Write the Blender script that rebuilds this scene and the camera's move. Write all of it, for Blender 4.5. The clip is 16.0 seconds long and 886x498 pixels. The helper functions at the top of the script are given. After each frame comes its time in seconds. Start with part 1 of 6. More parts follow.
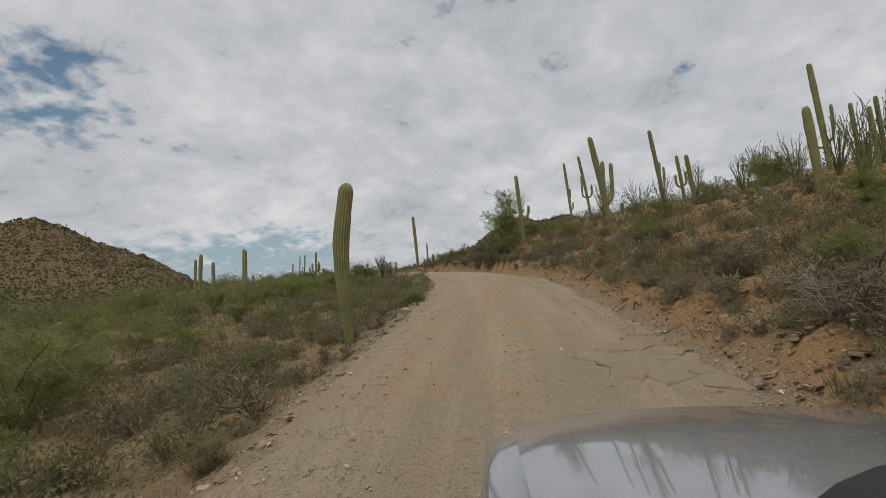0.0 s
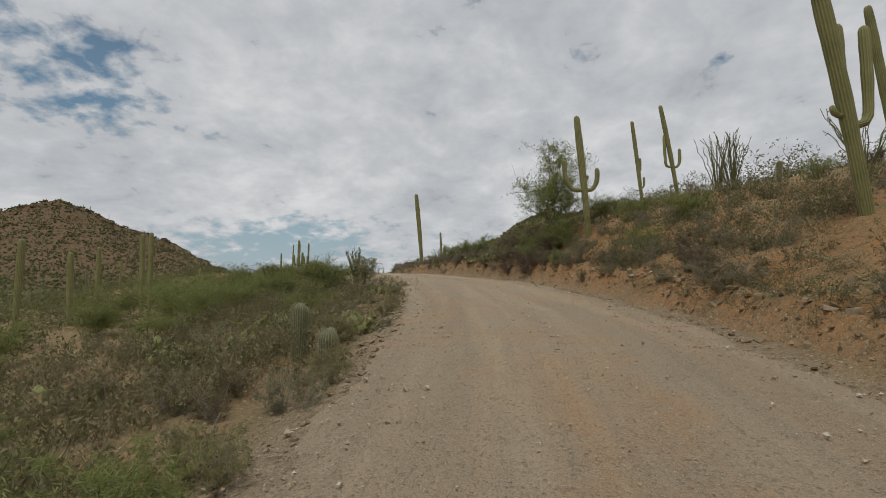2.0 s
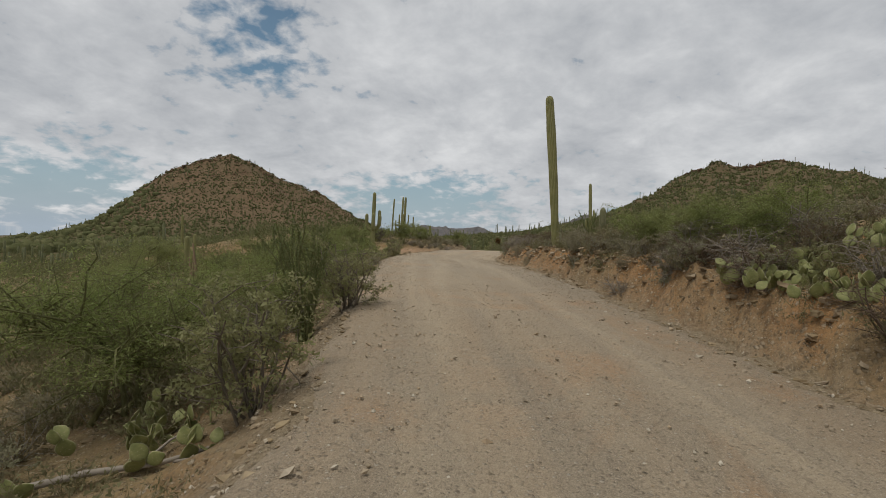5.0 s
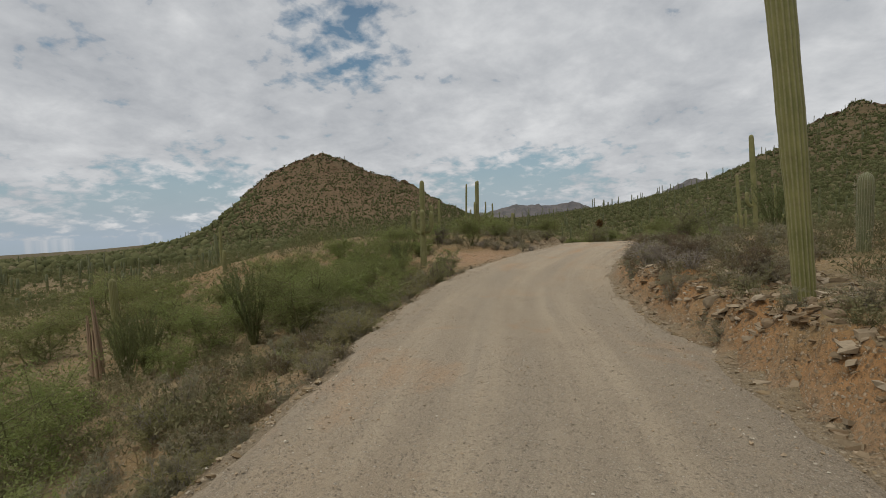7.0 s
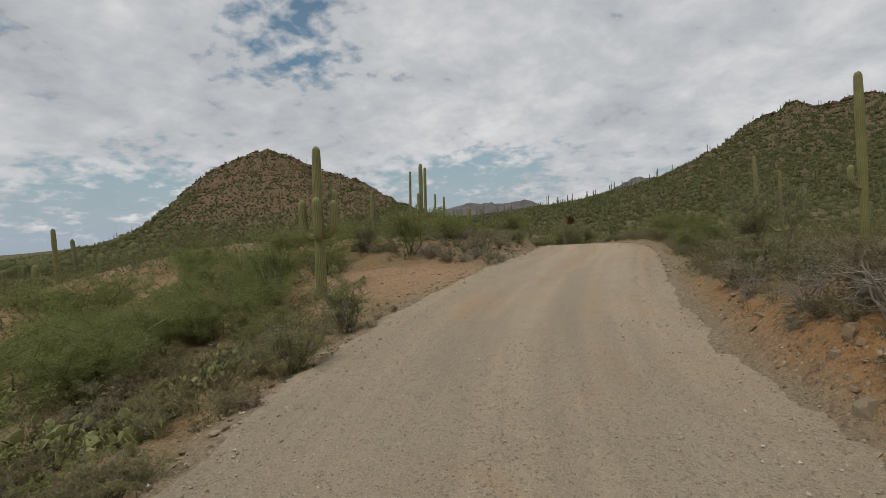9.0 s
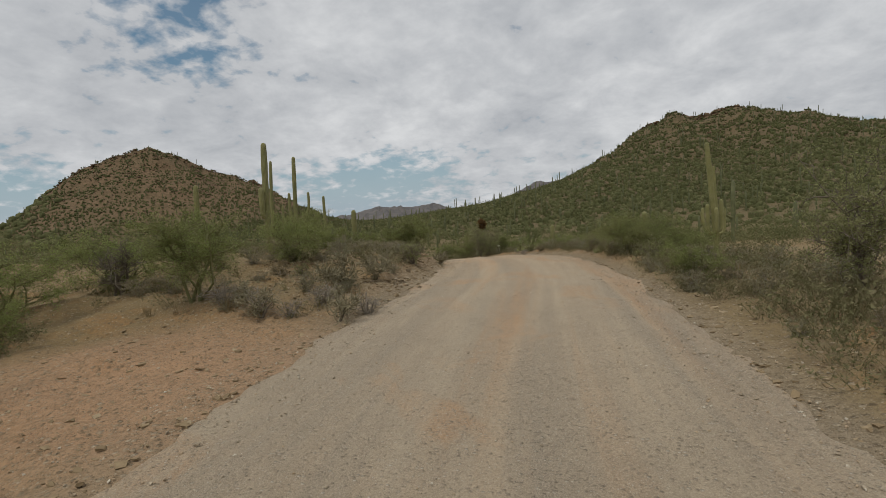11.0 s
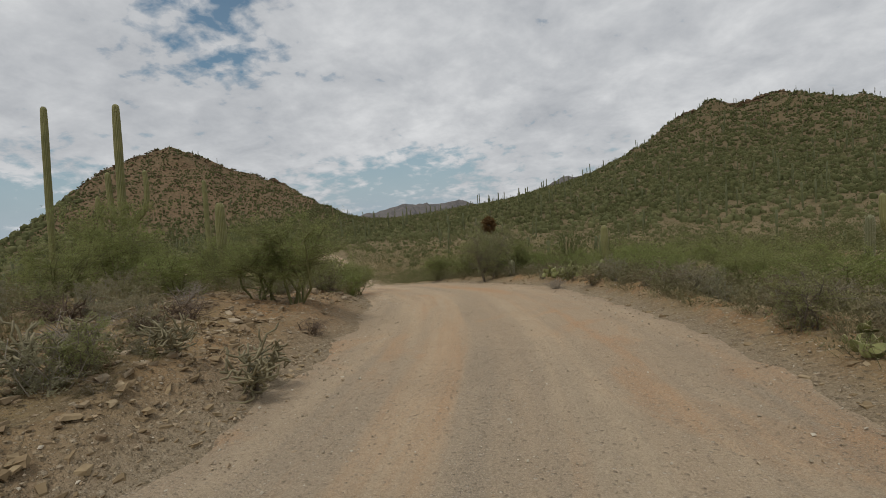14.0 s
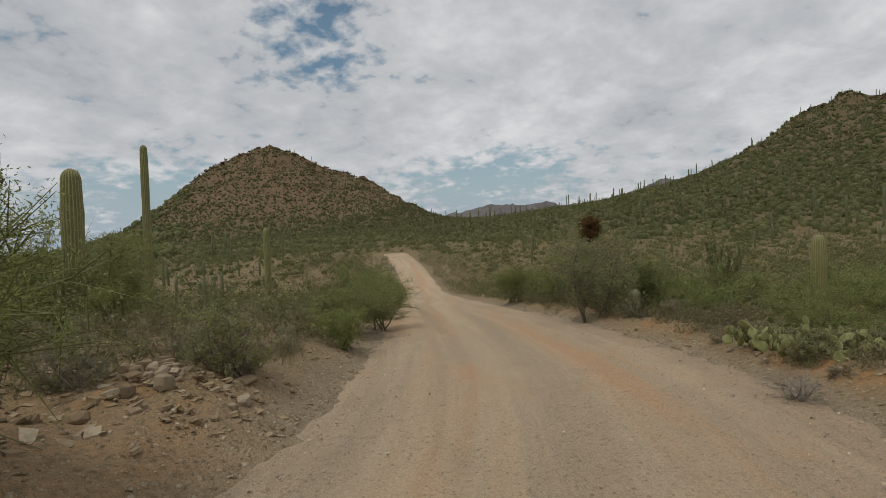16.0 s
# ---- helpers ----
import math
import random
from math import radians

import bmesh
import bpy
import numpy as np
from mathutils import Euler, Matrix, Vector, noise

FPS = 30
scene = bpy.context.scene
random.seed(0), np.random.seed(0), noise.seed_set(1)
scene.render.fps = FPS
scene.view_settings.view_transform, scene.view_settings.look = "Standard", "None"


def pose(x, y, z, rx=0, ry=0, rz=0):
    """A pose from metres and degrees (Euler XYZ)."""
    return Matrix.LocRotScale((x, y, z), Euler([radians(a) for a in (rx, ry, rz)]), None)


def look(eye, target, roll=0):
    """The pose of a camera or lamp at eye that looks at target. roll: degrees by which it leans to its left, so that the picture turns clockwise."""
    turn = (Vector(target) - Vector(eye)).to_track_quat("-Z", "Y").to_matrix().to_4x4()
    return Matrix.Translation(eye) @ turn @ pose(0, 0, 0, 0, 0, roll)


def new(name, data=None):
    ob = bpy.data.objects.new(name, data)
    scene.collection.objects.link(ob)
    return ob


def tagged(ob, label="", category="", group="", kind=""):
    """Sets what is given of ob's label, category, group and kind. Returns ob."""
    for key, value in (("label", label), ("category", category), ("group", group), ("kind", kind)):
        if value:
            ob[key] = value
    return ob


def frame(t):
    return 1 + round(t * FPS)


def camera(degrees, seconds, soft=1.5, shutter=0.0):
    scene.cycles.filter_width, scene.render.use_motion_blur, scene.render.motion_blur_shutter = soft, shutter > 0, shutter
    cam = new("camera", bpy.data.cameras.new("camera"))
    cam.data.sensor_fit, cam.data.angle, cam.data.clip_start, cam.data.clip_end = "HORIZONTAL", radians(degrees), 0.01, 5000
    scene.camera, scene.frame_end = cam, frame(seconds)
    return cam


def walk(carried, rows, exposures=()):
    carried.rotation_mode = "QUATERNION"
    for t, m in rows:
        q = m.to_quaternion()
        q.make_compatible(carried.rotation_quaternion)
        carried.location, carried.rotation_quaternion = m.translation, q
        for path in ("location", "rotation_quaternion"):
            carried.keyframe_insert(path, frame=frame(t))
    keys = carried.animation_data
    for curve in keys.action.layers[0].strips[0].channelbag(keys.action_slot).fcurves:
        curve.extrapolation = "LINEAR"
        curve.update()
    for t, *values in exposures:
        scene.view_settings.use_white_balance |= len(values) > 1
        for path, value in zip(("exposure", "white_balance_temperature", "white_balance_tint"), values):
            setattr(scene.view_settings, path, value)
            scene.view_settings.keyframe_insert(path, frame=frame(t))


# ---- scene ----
cam = camera(84.71, 16.0, soft=0.9)
PATH = [
    (0.0, pose(0.025, 0.008, 0.000, 95.68, 2.03, 0.25)),
    (0.5, pose(0.324, 3.843, 0.306, 92.11, 1.81, 1.35)),
    (1.0, pose(0.456, 7.374, 0.760, 92.10, -0.08, 2.16)),
    (1.5, pose(0.766, 10.854, 1.259, 92.77, 0.26, 2.99)),
    (2.0, pose(0.821, 14.427, 1.369, 94.71, 0.43, 2.97)),
    (2.5, pose(0.779, 17.986, 1.851, 93.67, 1.32, 4.53)),
    (3.0, pose(0.839, 21.077, 2.253, 93.90, -0.19, 5.23)),
    (3.5, pose(0.615, 24.029, 2.584, 92.68, 0.84, 8.01)),
    (4.0, pose(0.187, 28.019, 2.841, 92.03, -0.43, 11.08)),
    (4.5, pose(-0.264, 30.963, 3.069, 91.70, -2.32, 14.91)),
    (5.0, pose(-0.815, 33.499, 3.242, 89.22, -2.09, 19.01)),
    (7.3, pose(-4.377, 45.644, 4.427, 87.31, 3.13, 30.73)),
    (7.5, pose(-4.879, 46.807, 4.426, 87.55, 3.62, 30.89)),
    (8.0, pose(-5.947, 49.415, 4.379, 87.33, 1.45, 29.66)),
    (8.5, pose(-6.898, 51.630, 4.292, 85.60, 0.73, 28.67)),
    (9.0, pose(-7.785, 53.631, 4.301, 86.70, 2.88, 24.53)),
    (9.5, pose(-8.393, 56.112, 4.219, 86.78, 4.89, 21.11)),
    (10.0, pose(-8.890, 58.185, 4.205, 87.16, 4.82, 18.41)),
    (10.2, pose(-9.034, 58.813, 4.236, 86.71, 4.63, 16.00)),
    (12.3, pose(-10.554, 70.020, 4.448, 86.60, 3.47, 12.86)),
    (12.5, pose(-10.543, 70.850, 4.447, 85.93, 4.15, 12.77)),
    (13.0, pose(-10.701, 73.113, 4.391, 87.01, 2.83, 13.01)),
    (13.5, pose(-10.781, 75.295, 4.314, 86.80, 4.18, 14.73)),
    (14.0, pose(-11.058, 77.434, 4.309, 86.35, 4.10, 17.01)),
    (14.5, pose(-11.357, 79.452, 4.266, 86.54, 3.52, 19.13)),
    (15.0, pose(-11.799, 81.587, 4.249, 86.34, 3.21, 21.69)),
    (15.5, pose(-12.147, 83.471, 4.326, 84.84, 3.54, 24.68)),
    (16.0, pose(-13.239, 85.528, 4.150, 86.97, 2.52, 27.06)),
]
EXPOSURES = [(0.0, 0.0), (16.0, 0.0)]
walk(cam, PATH, EXPOSURES)

# ---- sky and sun ----
world = bpy.data.worlds.new("world")
scene.world = world
world.use_nodes = True
W = world.node_tree
W.nodes.clear()


def wmath(op, a, b=None, c=None):
    node = W.nodes.new("ShaderNodeMath")
    node.operation = op
    for k, v in enumerate((a, b, c)):
        if v is None:
            continue
        if isinstance(v, (int, float)):
            node.inputs[k].default_value = v
        else:
            W.links.new(v, node.inputs[k])
    return node.outputs[0]


def wramp(value, stops):
    node = W.nodes.new("ShaderNodeValToRGB")
    while len(node.color_ramp.elements) < len(stops):
        node.color_ramp.elements.new(0.5)
    for e, (at, c) in zip(node.color_ramp.elements, stops):
        e.position, e.color = at, (*c, 1)
    W.links.new(value, node.inputs[0])
    return node.outputs[0]


def wmix(f, a, b):
    node = W.nodes.new("ShaderNodeMix")
    node.data_type = "RGBA"
    for v, s in ((f, node.inputs[0]), (a, node.inputs[6]), (b, node.inputs[7])):
        if isinstance(v, (int, float)):
            s.default_value = v
        elif isinstance(v, tuple):
            s.default_value = (*v, 1)
        else:
            W.links.new(v, s)
    return node.outputs[2]


SUN_HIGH, SUN_WAY = radians(66), radians(205)
sky = W.nodes.new("ShaderNodeTexSky")
sky.sky_type, sky.sun_disc = "NISHITA", False
sky.sun_elevation, sky.sun_rotation = SUN_HIGH, SUN_WAY
tinge = W.nodes.new("ShaderNodeMix")
tinge.data_type, tinge.blend_type = "RGBA", "MULTIPLY"
tinge.inputs[0].default_value, tinge.inputs[7].default_value = 1.0, (0.62, 0.80, 0.76, 1)
W.links.new(sky.outputs[0], tinge.inputs[6])
sky_blue = tinge.outputs[2]
scaled = W.nodes.new("ShaderNodeVectorMath")
scaled.operation = "SCALE"
W.links.new(sky_blue, scaled.inputs[0])
scaled.inputs["Scale"].default_value = 0.095
place = W.nodes.new("ShaderNodeTexCoord")
parts_of = W.nodes.new("ShaderNodeSeparateXYZ")
W.links.new(place.outputs["Generated"], parts_of.inputs[0])
dx, dy, dz = parts_of.outputs
flat = wmath("ADD", wmath("MAXIMUM", dz, 0.0), 0.35)
sheet = W.nodes.new("ShaderNodeCombineXYZ")
W.links.new(wmath("DIVIDE", dx, flat), sheet.inputs[0])
W.links.new(wmath("DIVIDE", dy, flat), sheet.inputs[1])


def clouds(scale, detail, rough_, warp, seed):
    node = W.nodes.new("ShaderNodeTexNoise")
    node.noise_dimensions = "4D"
    W.links.new(sheet.outputs[0], node.inputs["Vector"])
    for key, v in (("W", seed), ("Scale", scale), ("Detail", detail), ("Roughness", rough_), ("Distortion", warp)):
        node.inputs[key].default_value = v
    return node.outputs[0]


broad, puffs, small = clouds(1.1, 3, 0.5, 0.4, 3.1), clouds(4.6, 8, 0.62, 0.25, 1.7), clouds(12.5, 4, 0.55, 0.25, 5.0)


def hole(x, y, size, deep):
    """Thins the cloud sheet round one place of it."""
    a = wmath("SUBTRACT", wmath("DIVIDE", dx, flat), x)
    b = wmath("SUBTRACT", wmath("DIVIDE", dy, flat), y)
    r = wmath("ADD", wmath("MULTIPLY", a, a), wmath("MULTIPLY", b, b))
    return wmath("MULTIPLY", wmath("POWER", 2.718, wmath("MULTIPLY", r, -1.0 / (size * size))), deep)


cover = wmath("ADD", wmath("MULTIPLY", puffs, 0.4), wmath("MULTIPLY", small, 0.6))
cover = wmath("ADD", cover, wmath("MULTIPLY", wmath("SUBTRACT", broad, 0.5), 0.25))
HOLES = ((-0.90, 1.06, 0.09, 0.07), (-0.86, 1.02, 0.27, 0.13), (-0.73, 2.04, 0.32, 0.15), (-1.0, 2.2, 0.35, 0.10), (-1.88, 1.28, 0.32, 0.14), (-2.25, 1.22, 0.4, 0.12))
for spec in HOLES:
    cover = wmath("SUBTRACT", cover, hole(*spec))
cover = wmath("SUBTRACT", cover, wmath("MULTIPLY", wmath("MAXIMUM", wmath("SUBTRACT", 0.16, dz), 0.0), 1.0))
cover_map = wramp(cover, ((0.27, (0.1, 0.1, 0.1)), (0.385, (1, 1, 1))))
shade = wmath("ADD", wmath("ADD", wmath("MULTIPLY", puffs, 0.5), wmath("MULTIPLY", broad, 0.35)), wmath("MULTIPLY", small, 0.15))
cloud_colour = wramp(shade, ((0.34, (0.36, 0.38, 0.41)), (0.5, (0.52, 0.535, 0.555)), (0.64, (0.69, 0.70, 0.71))))
back = W.nodes.new("ShaderNodeBackground")
low_air = wmath("MAXIMUM", wmath("SUBTRACT", 1.0, wmath("MULTIPLY", wmath("ABSOLUTE", dz), 4.5)), 0.0)
clear_sky = wmix(low_air, scaled.outputs[0], (0.34, 0.41, 0.48))
W.links.new(wmix(cover_map, clear_sky, cloud_colour), back.inputs["Color"])
back.inputs["Strength"].default_value = 1.0
W.links.new(back.outputs[0], W.nodes.new("ShaderNodeOutputWorld").inputs[0])

sun = new("sun", bpy.data.lights.new("sun", "SUN"))
sun.data.energy, sun.data.angle, sun.data.color = 1.5, radians(14), (1.0, 0.95, 0.88)
sun.matrix_world = look((0, 0, 100), (-100 * math.sin(SUN_WAY) / math.tan(SUN_HIGH), -100 * math.cos(SUN_WAY) / math.tan(SUN_HIGH), 0))

# ---- materials ----
class Shade:
    """A node material, written step by step."""

    def __init__(self, name, rough_=0.8, spec=0.3, metal=0.0):
        self.m = bpy.data.materials.new(name)
        self.m.use_nodes = True
        self.t = self.m.node_tree
        self.b = self.t.nodes["Principled BSDF"]
        self.b.inputs["Roughness"].default_value = rough_
        self.b.inputs["Specular IOR Level"].default_value = spec
        self.b.inputs["Metallic"].default_value = metal
        self.co = self.t.nodes.new("ShaderNodeTexCoord")

    def link(self, a, b):
        self.t.links.new(a, b)

    def put(self, socket, v):
        if isinstance(v, tuple):
            socket.default_value = (*v, 1) if len(v) == 3 else v
        elif isinstance(v, (int, float)):
            socket.default_value = v
        else:
            self.link(v, socket)

    def noise(self, scale, detail=4, rough_=0.6, warp=0.0, at="Object", stretch=None):
        n = self.t.nodes.new("ShaderNodeTexNoise")
        for key, v in (("Scale", scale), ("Detail", detail), ("Roughness", rough_), ("Distortion", warp)):
            n.inputs[key].default_value = v
        self.link(self.where(at, stretch), n.inputs["Vector"])
        return n.outputs[0]

    def where(self, at, stretch=None):
        out = self.co.outputs[at]
        if at == "UV" or stretch:
            mp = self.t.nodes.new("ShaderNodeMapping")
            mp.inputs["Scale"].default_value = stretch or (1, 1, 1)
            self.link(out, mp.inputs[0])
            out = mp.outputs[0]
        return out

    def cells(self, scale, feature="F1", at="Object", out="Distance"):
        n = self.t.nodes.new("ShaderNodeTexVoronoi")
        n.feature = feature
        n.inputs["Scale"].default_value = scale
        self.link(self.where(at), n.inputs["Vector"])
        return n.outputs[out]

    def attr(self, name):
        n = self.t.nodes.new("ShaderNodeAttribute")
        n.attribute_name = name
        return n.outputs["Fac"]

    def each(self):
        return self.t.nodes.new("ShaderNodeObjectInfo").outputs["Random"]

    def slope(self):
        g = self.t.nodes.new("ShaderNodeNewGeometry")
        s = self.t.nodes.new("ShaderNodeSeparateXYZ")
        self.link(g.outputs["True Normal"], s.inputs[0])
        return s.outputs[2]

    def ramp(self, v, *stops):
        n = self.t.nodes.new("ShaderNodeValToRGB")
        while len(n.color_ramp.elements) < len(stops):
            n.color_ramp.elements.new(0.5)
        for e, (at, c) in zip(n.color_ramp.elements, stops):
            c = (c, c, c) if isinstance(c, (int, float)) else c
            e.position, e.color = at, (*c, 1)
        self.put(n.inputs[0], v)
        return n.outputs[0]

    def mix(self, f, a, b, kind="MIX"):
        n = self.t.nodes.new("ShaderNodeMix")
        n.data_type, n.blend_type = "RGBA", kind
        self.put(n.inputs[0], f), self.put(n.inputs[6], a), self.put(n.inputs[7], b)
        return n.outputs[2]

    def math(self, op, a, b=0.0):
        n = self.t.nodes.new("ShaderNodeMath")
        n.operation = op
        self.put(n.inputs[0], a), self.put(n.inputs[1], b)
        return n.outputs[0]

    def colour(self, v):
        self.put(self.b.inputs["Base Color"], v)
        return self

    def let_light(self, share=0.48):
        """Lets light pass through thin leaves."""
        thin = self.t.nodes.new("ShaderNodeBsdfTranslucent")
        both = self.t.nodes.new("ShaderNodeMixShader")
        both.inputs[0].default_value = share
        self.link(self.b.inputs["Base Color"].links[0].from_socket, thin.inputs[0])
        self.link(self.b.outputs[0], both.inputs[1])
        self.link(thin.outputs[0], both.inputs[2])
        self.link(both.outputs[0], self.t.nodes["Material Output"].inputs[0])
        return self.m

    def bump(self, height, strength=0.5, deep=0.02):
        n = self.t.nodes.new("ShaderNodeBump")
        n.inputs["Strength"].default_value, n.inputs["Distance"].default_value = strength, deep
        self.put(n.inputs["Height"], height)
        self.link(n.outputs[0], self.b.inputs["Normal"])
        return self


def pebbled(s, base, amount, sizes=(14, 30, 60), tones=((0.19, 0.155, 0.11), (0.30, 0.25, 0.175), (0.40, 0.345, 0.255), (0.56, 0.50, 0.40))):
    """Lays stones of three sizes over a colour: returns the colour and the height."""
    high = 0.0
    for k, size in enumerate(sizes):
        dist, tone = s.cells(size), s.cells(size, out="Color")
        grey = s.t.nodes.new("ShaderNodeSeparateColor")
        s.link(tone, grey.inputs[0])
        pick_ = s.ramp(s.math("ADD", grey.outputs[1], amount), (0.70, 0.0), (0.84, 1.0))
        body_ = s.math("MULTIPLY", s.ramp(dist, (0.28, 1.0), (0.42, 0.0)), pick_)
        hue = s.ramp(grey.outputs[0], (0.0, tones[0]), (0.35, tones[1]), (0.7, tones[2]), (1.0, tones[3]))
        base = s.mix(s.math("MULTIPLY", body_, 0.7), base, hue)
        # dark ring round each stone: the shade at its foot, painted into the colour
        rim = s.math("MULTIPLY", s.ramp(dist, (0.36, 0.0), (0.44, 0.18), (0.54, 0.0)), pick_)
        base = s.mix(rim, base, (0.15, 0.115, 0.075))
        high = s.math("ADD", s.math("MULTIPLY", s.math("MULTIPLY", s.ramp(dist, (0.0, 1.0), (0.42, 0.0)), pick_), 1.0 / (1 + k)), high)
    return base, high


def soil_material():
    s = Shade("desert_soil", 0.95, 0.15)
    big, mid, fine = s.noise(0.12, 5, 0.6, 0.5), s.noise(0.9, 6, 0.65), s.noise(11, 6, 0.75)
    base = s.ramp(big, (0.35, (0.215, 0.16, 0.08)), (0.5, (0.27, 0.20, 0.10)), (0.68, (0.305, 0.232, 0.128)))
    base = s.mix(s.ramp(mid, (0.48, 0.0), (0.72, 0.6)), base, (0.21, 0.155, 0.095))
    cut = s.math("MULTIPLY", s.ramp(s.slope(), (0.86, 1.0), (0.965, 0.0)), s.attr("rust"))
    base = s.mix(s.ramp(s.noise(0.23, 4, 0.6, 0.8), (0.55, 0.0), (0.68, 0.6)), base, (0.33, 0.20, 0.088))
    base = s.mix(s.math("MULTIPLY", s.attr("clay"), 0.85), base, (0.43, 0.265, 0.155))
    shoulder = s.attr("shoulder")
    base = s.mix(s.math("MULTIPLY", cut, s.ramp(s.noise(0.55, 5), (0.34, 0.2), (0.55, 0.9))), base, (0.375, 0.19, 0.07))
    base = s.mix(s.math("MULTIPLY", shoulder, s.ramp(s.noise(0.4, 4, 0.6, 0.7), (0.36, 0.7), (0.6, 0.97))), base, (0.315, 0.255, 0.175))
    base = s.mix(s.ramp(fine, (0.47, 0.0), (0.68, 0.6)), base, (0.135, 0.095, 0.052))
    crack = s.noise(3.2, 6, 0.75, 0.6)
    base = s.mix(s.math("MULTIPLY", cut, s.ramp(crack, (0.36, 0.75), (0.46, 0.0))), base, (0.13, 0.078, 0.04))
    loose = s.math("ADD", s.math("MULTIPLY", s.noise(0.7, 4), 0.5), s.math("MULTIPLY", shoulder, 0.3))
    base, high = pebbled(s, base, loose, (13, 30, 64), ((0.15, 0.112, 0.07), (0.25, 0.195, 0.122), (0.36, 0.285, 0.185), (0.52, 0.44, 0.32)))
    far = s.attr("far")
    ridge = s.mix(s.ramp(s.noise(0.45, 6, 0.75), (0.38, 0.0), (0.62, 1.0)), (0.10, 0.068, 0.04), (0.195, 0.128, 0.074))
    ridge = s.mix(s.ramp(s.noise(0.05, 4, 0.6), (0.42, 0.0), (0.62, 0.5)), ridge, (0.13, 0.096, 0.053))
    ridge = s.mix(s.attr("green"), ridge, s.mix(s.ramp(s.noise(0.4, 6, 0.75), (0.4, 0.0), (0.62, 1.0)), (0.085, 0.075, 0.038), (0.155, 0.118, 0.064)))
    base = s.mix(far, base, ridge)
    s.colour(base).bump(s.math("ADD", s.math("ADD", s.math("MULTIPLY", fine, 0.8), high), s.math("MULTIPLY", crack, 1.6)), 0.9, 0.05)
    return s.m


def road_material():
    s = Shade("gravel_road", 0.92, 0.2)
    big, mid, fine = s.noise(0.16, 5, 0.6, 0.6), s.noise(1.1, 6, 0.65), s.noise(34, 5, 0.8)
    base = s.ramp(big, (0.36, (0.35, 0.29, 0.205)), (0.5, (0.375, 0.305, 0.21)), (0.66, (0.39, 0.30, 0.195)))
    past_bend = s.t.nodes.new("ShaderNodeSeparateXYZ")
    s.link(s.co.outputs["Object"], past_bend.inputs[0])
    down = s.ramp(s.math("MULTIPLY", past_bend.outputs[1], 0.01), (0.60, 0.0), (0.73, 1.0))
    warm = s.ramp(s.math("MULTIPLY", past_bend.outputs[1], 0.01), (0.76, 0.0), (0.86, 1.0))
    climb = s.ramp(s.math("MULTIPLY", past_bend.outputs[1], 0.01), (0.22, 1.0), (0.5, 0.0))
    base = s.mix(s.math("MULTIPLY", down, 0.7), base, (0.41, 0.325, 0.222))
    clay = s.math("ADD", s.noise(0.30, 5, 0.62, 1.2), s.math("ADD", s.math("MULTIPLY", down, 0.04), s.math("MULTIPLY", climb, 0.065)))
    base = s.mix(s.ramp(clay, (0.575, 0.0), (0.65, 0.75)), base, (0.46, 0.275, 0.14))
    band = s.noise(1.0, 5, 0.6, 0.5, "UV", (0.85, 0.045, 1))
    base = s.mix(s.math("MULTIPLY", s.ramp(band, (0.50, 0.0), (0.60, 0.9)), s.math("ADD", s.math("MULTIPLY", down, 0.85), s.math("MULTIPLY", climb, 0.3))), base, (0.47, 0.27, 0.13))
    track = s.ramp(s.noise(1.0, 5, 0.6, 0.4, "UV", (1.25, 0.05, 1)), (0.44, 0.0), (0.60, 1.0))
    base = s.mix(s.math("MULTIPLY", track, 0.65), base, (0.50, 0.41, 0.28))
    stripe = s.ramp(s.noise(1.0, 6, 0.65, 0.3, "UV", (1.3, 0.06, 1)), (0.48, 0.0), (0.65, 1.0))
    base = s.mix(s.math("MULTIPLY", stripe, 0.75), base, (0.305, 0.262, 0.195))
    base = s.mix(s.ramp(mid, (0.48, 0.0), (0.75, 0.45)), base, (0.30, 0.245, 0.17))
    base = s.mix(s.ramp(fine, (0.45, 0.0), (0.68, 0.5)), base, (0.18, 0.142, 0.092))
    base = s.mix(s.ramp(s.noise(75, 4, 0.8), (0.46, 0.0), (0.64, 0.7)), base, (0.56, 0.465, 0.33))
    loose = s.math("ADD", s.math("MULTIPLY", s.noise(0.9, 5, 0.7), 0.44), s.math("MULTIPLY", s.attr("edge"), 0.2))
    loose = s.math("ADD", loose, s.math("MULTIPLY", stripe, 0.18))
    loose = s.math("SUBTRACT", loose, s.math("ADD", s.math("MULTIPLY", track, 0.10), s.math("MULTIPLY", down, 0.20)))
    base, high = pebbled(s, base, loose, (26, 52, 105), ((0.31, 0.252, 0.178), (0.37, 0.305, 0.215), (0.46, 0.385, 0.28), (0.64, 0.57, 0.45)))
    s.colour(s.mix(1.0, base, s.mix(climb, s.mix(warm, (0.94, 0.94, 0.96), (0.96, 0.905, 0.87)), (0.85, 0.83, 0.81)), "MULTIPLY"))
    s.bump(s.math("ADD", high, s.math("MULTIPLY", fine, 0.7)), 0.9, 0.035)
    return s.m


def stone_material():
    s = Shade("broken_stone", 0.9, 0.2)
    tone = s.ramp(s.each(), (0.0, (0.19, 0.145, 0.09)), (0.35, (0.28, 0.20, 0.115)), (0.7, (0.28, 0.225, 0.145)), (1.0, (0.36, 0.295, 0.205)))
    base = s.mix(s.ramp(s.noise(7, 5, 0.7), (0.4, 0.0), (0.7, 0.6)), tone, (0.20, 0.15, 0.11))
    s.colour(base).bump(s.noise(14, 5, 0.7), 0.6, 0.02)
    return s.m


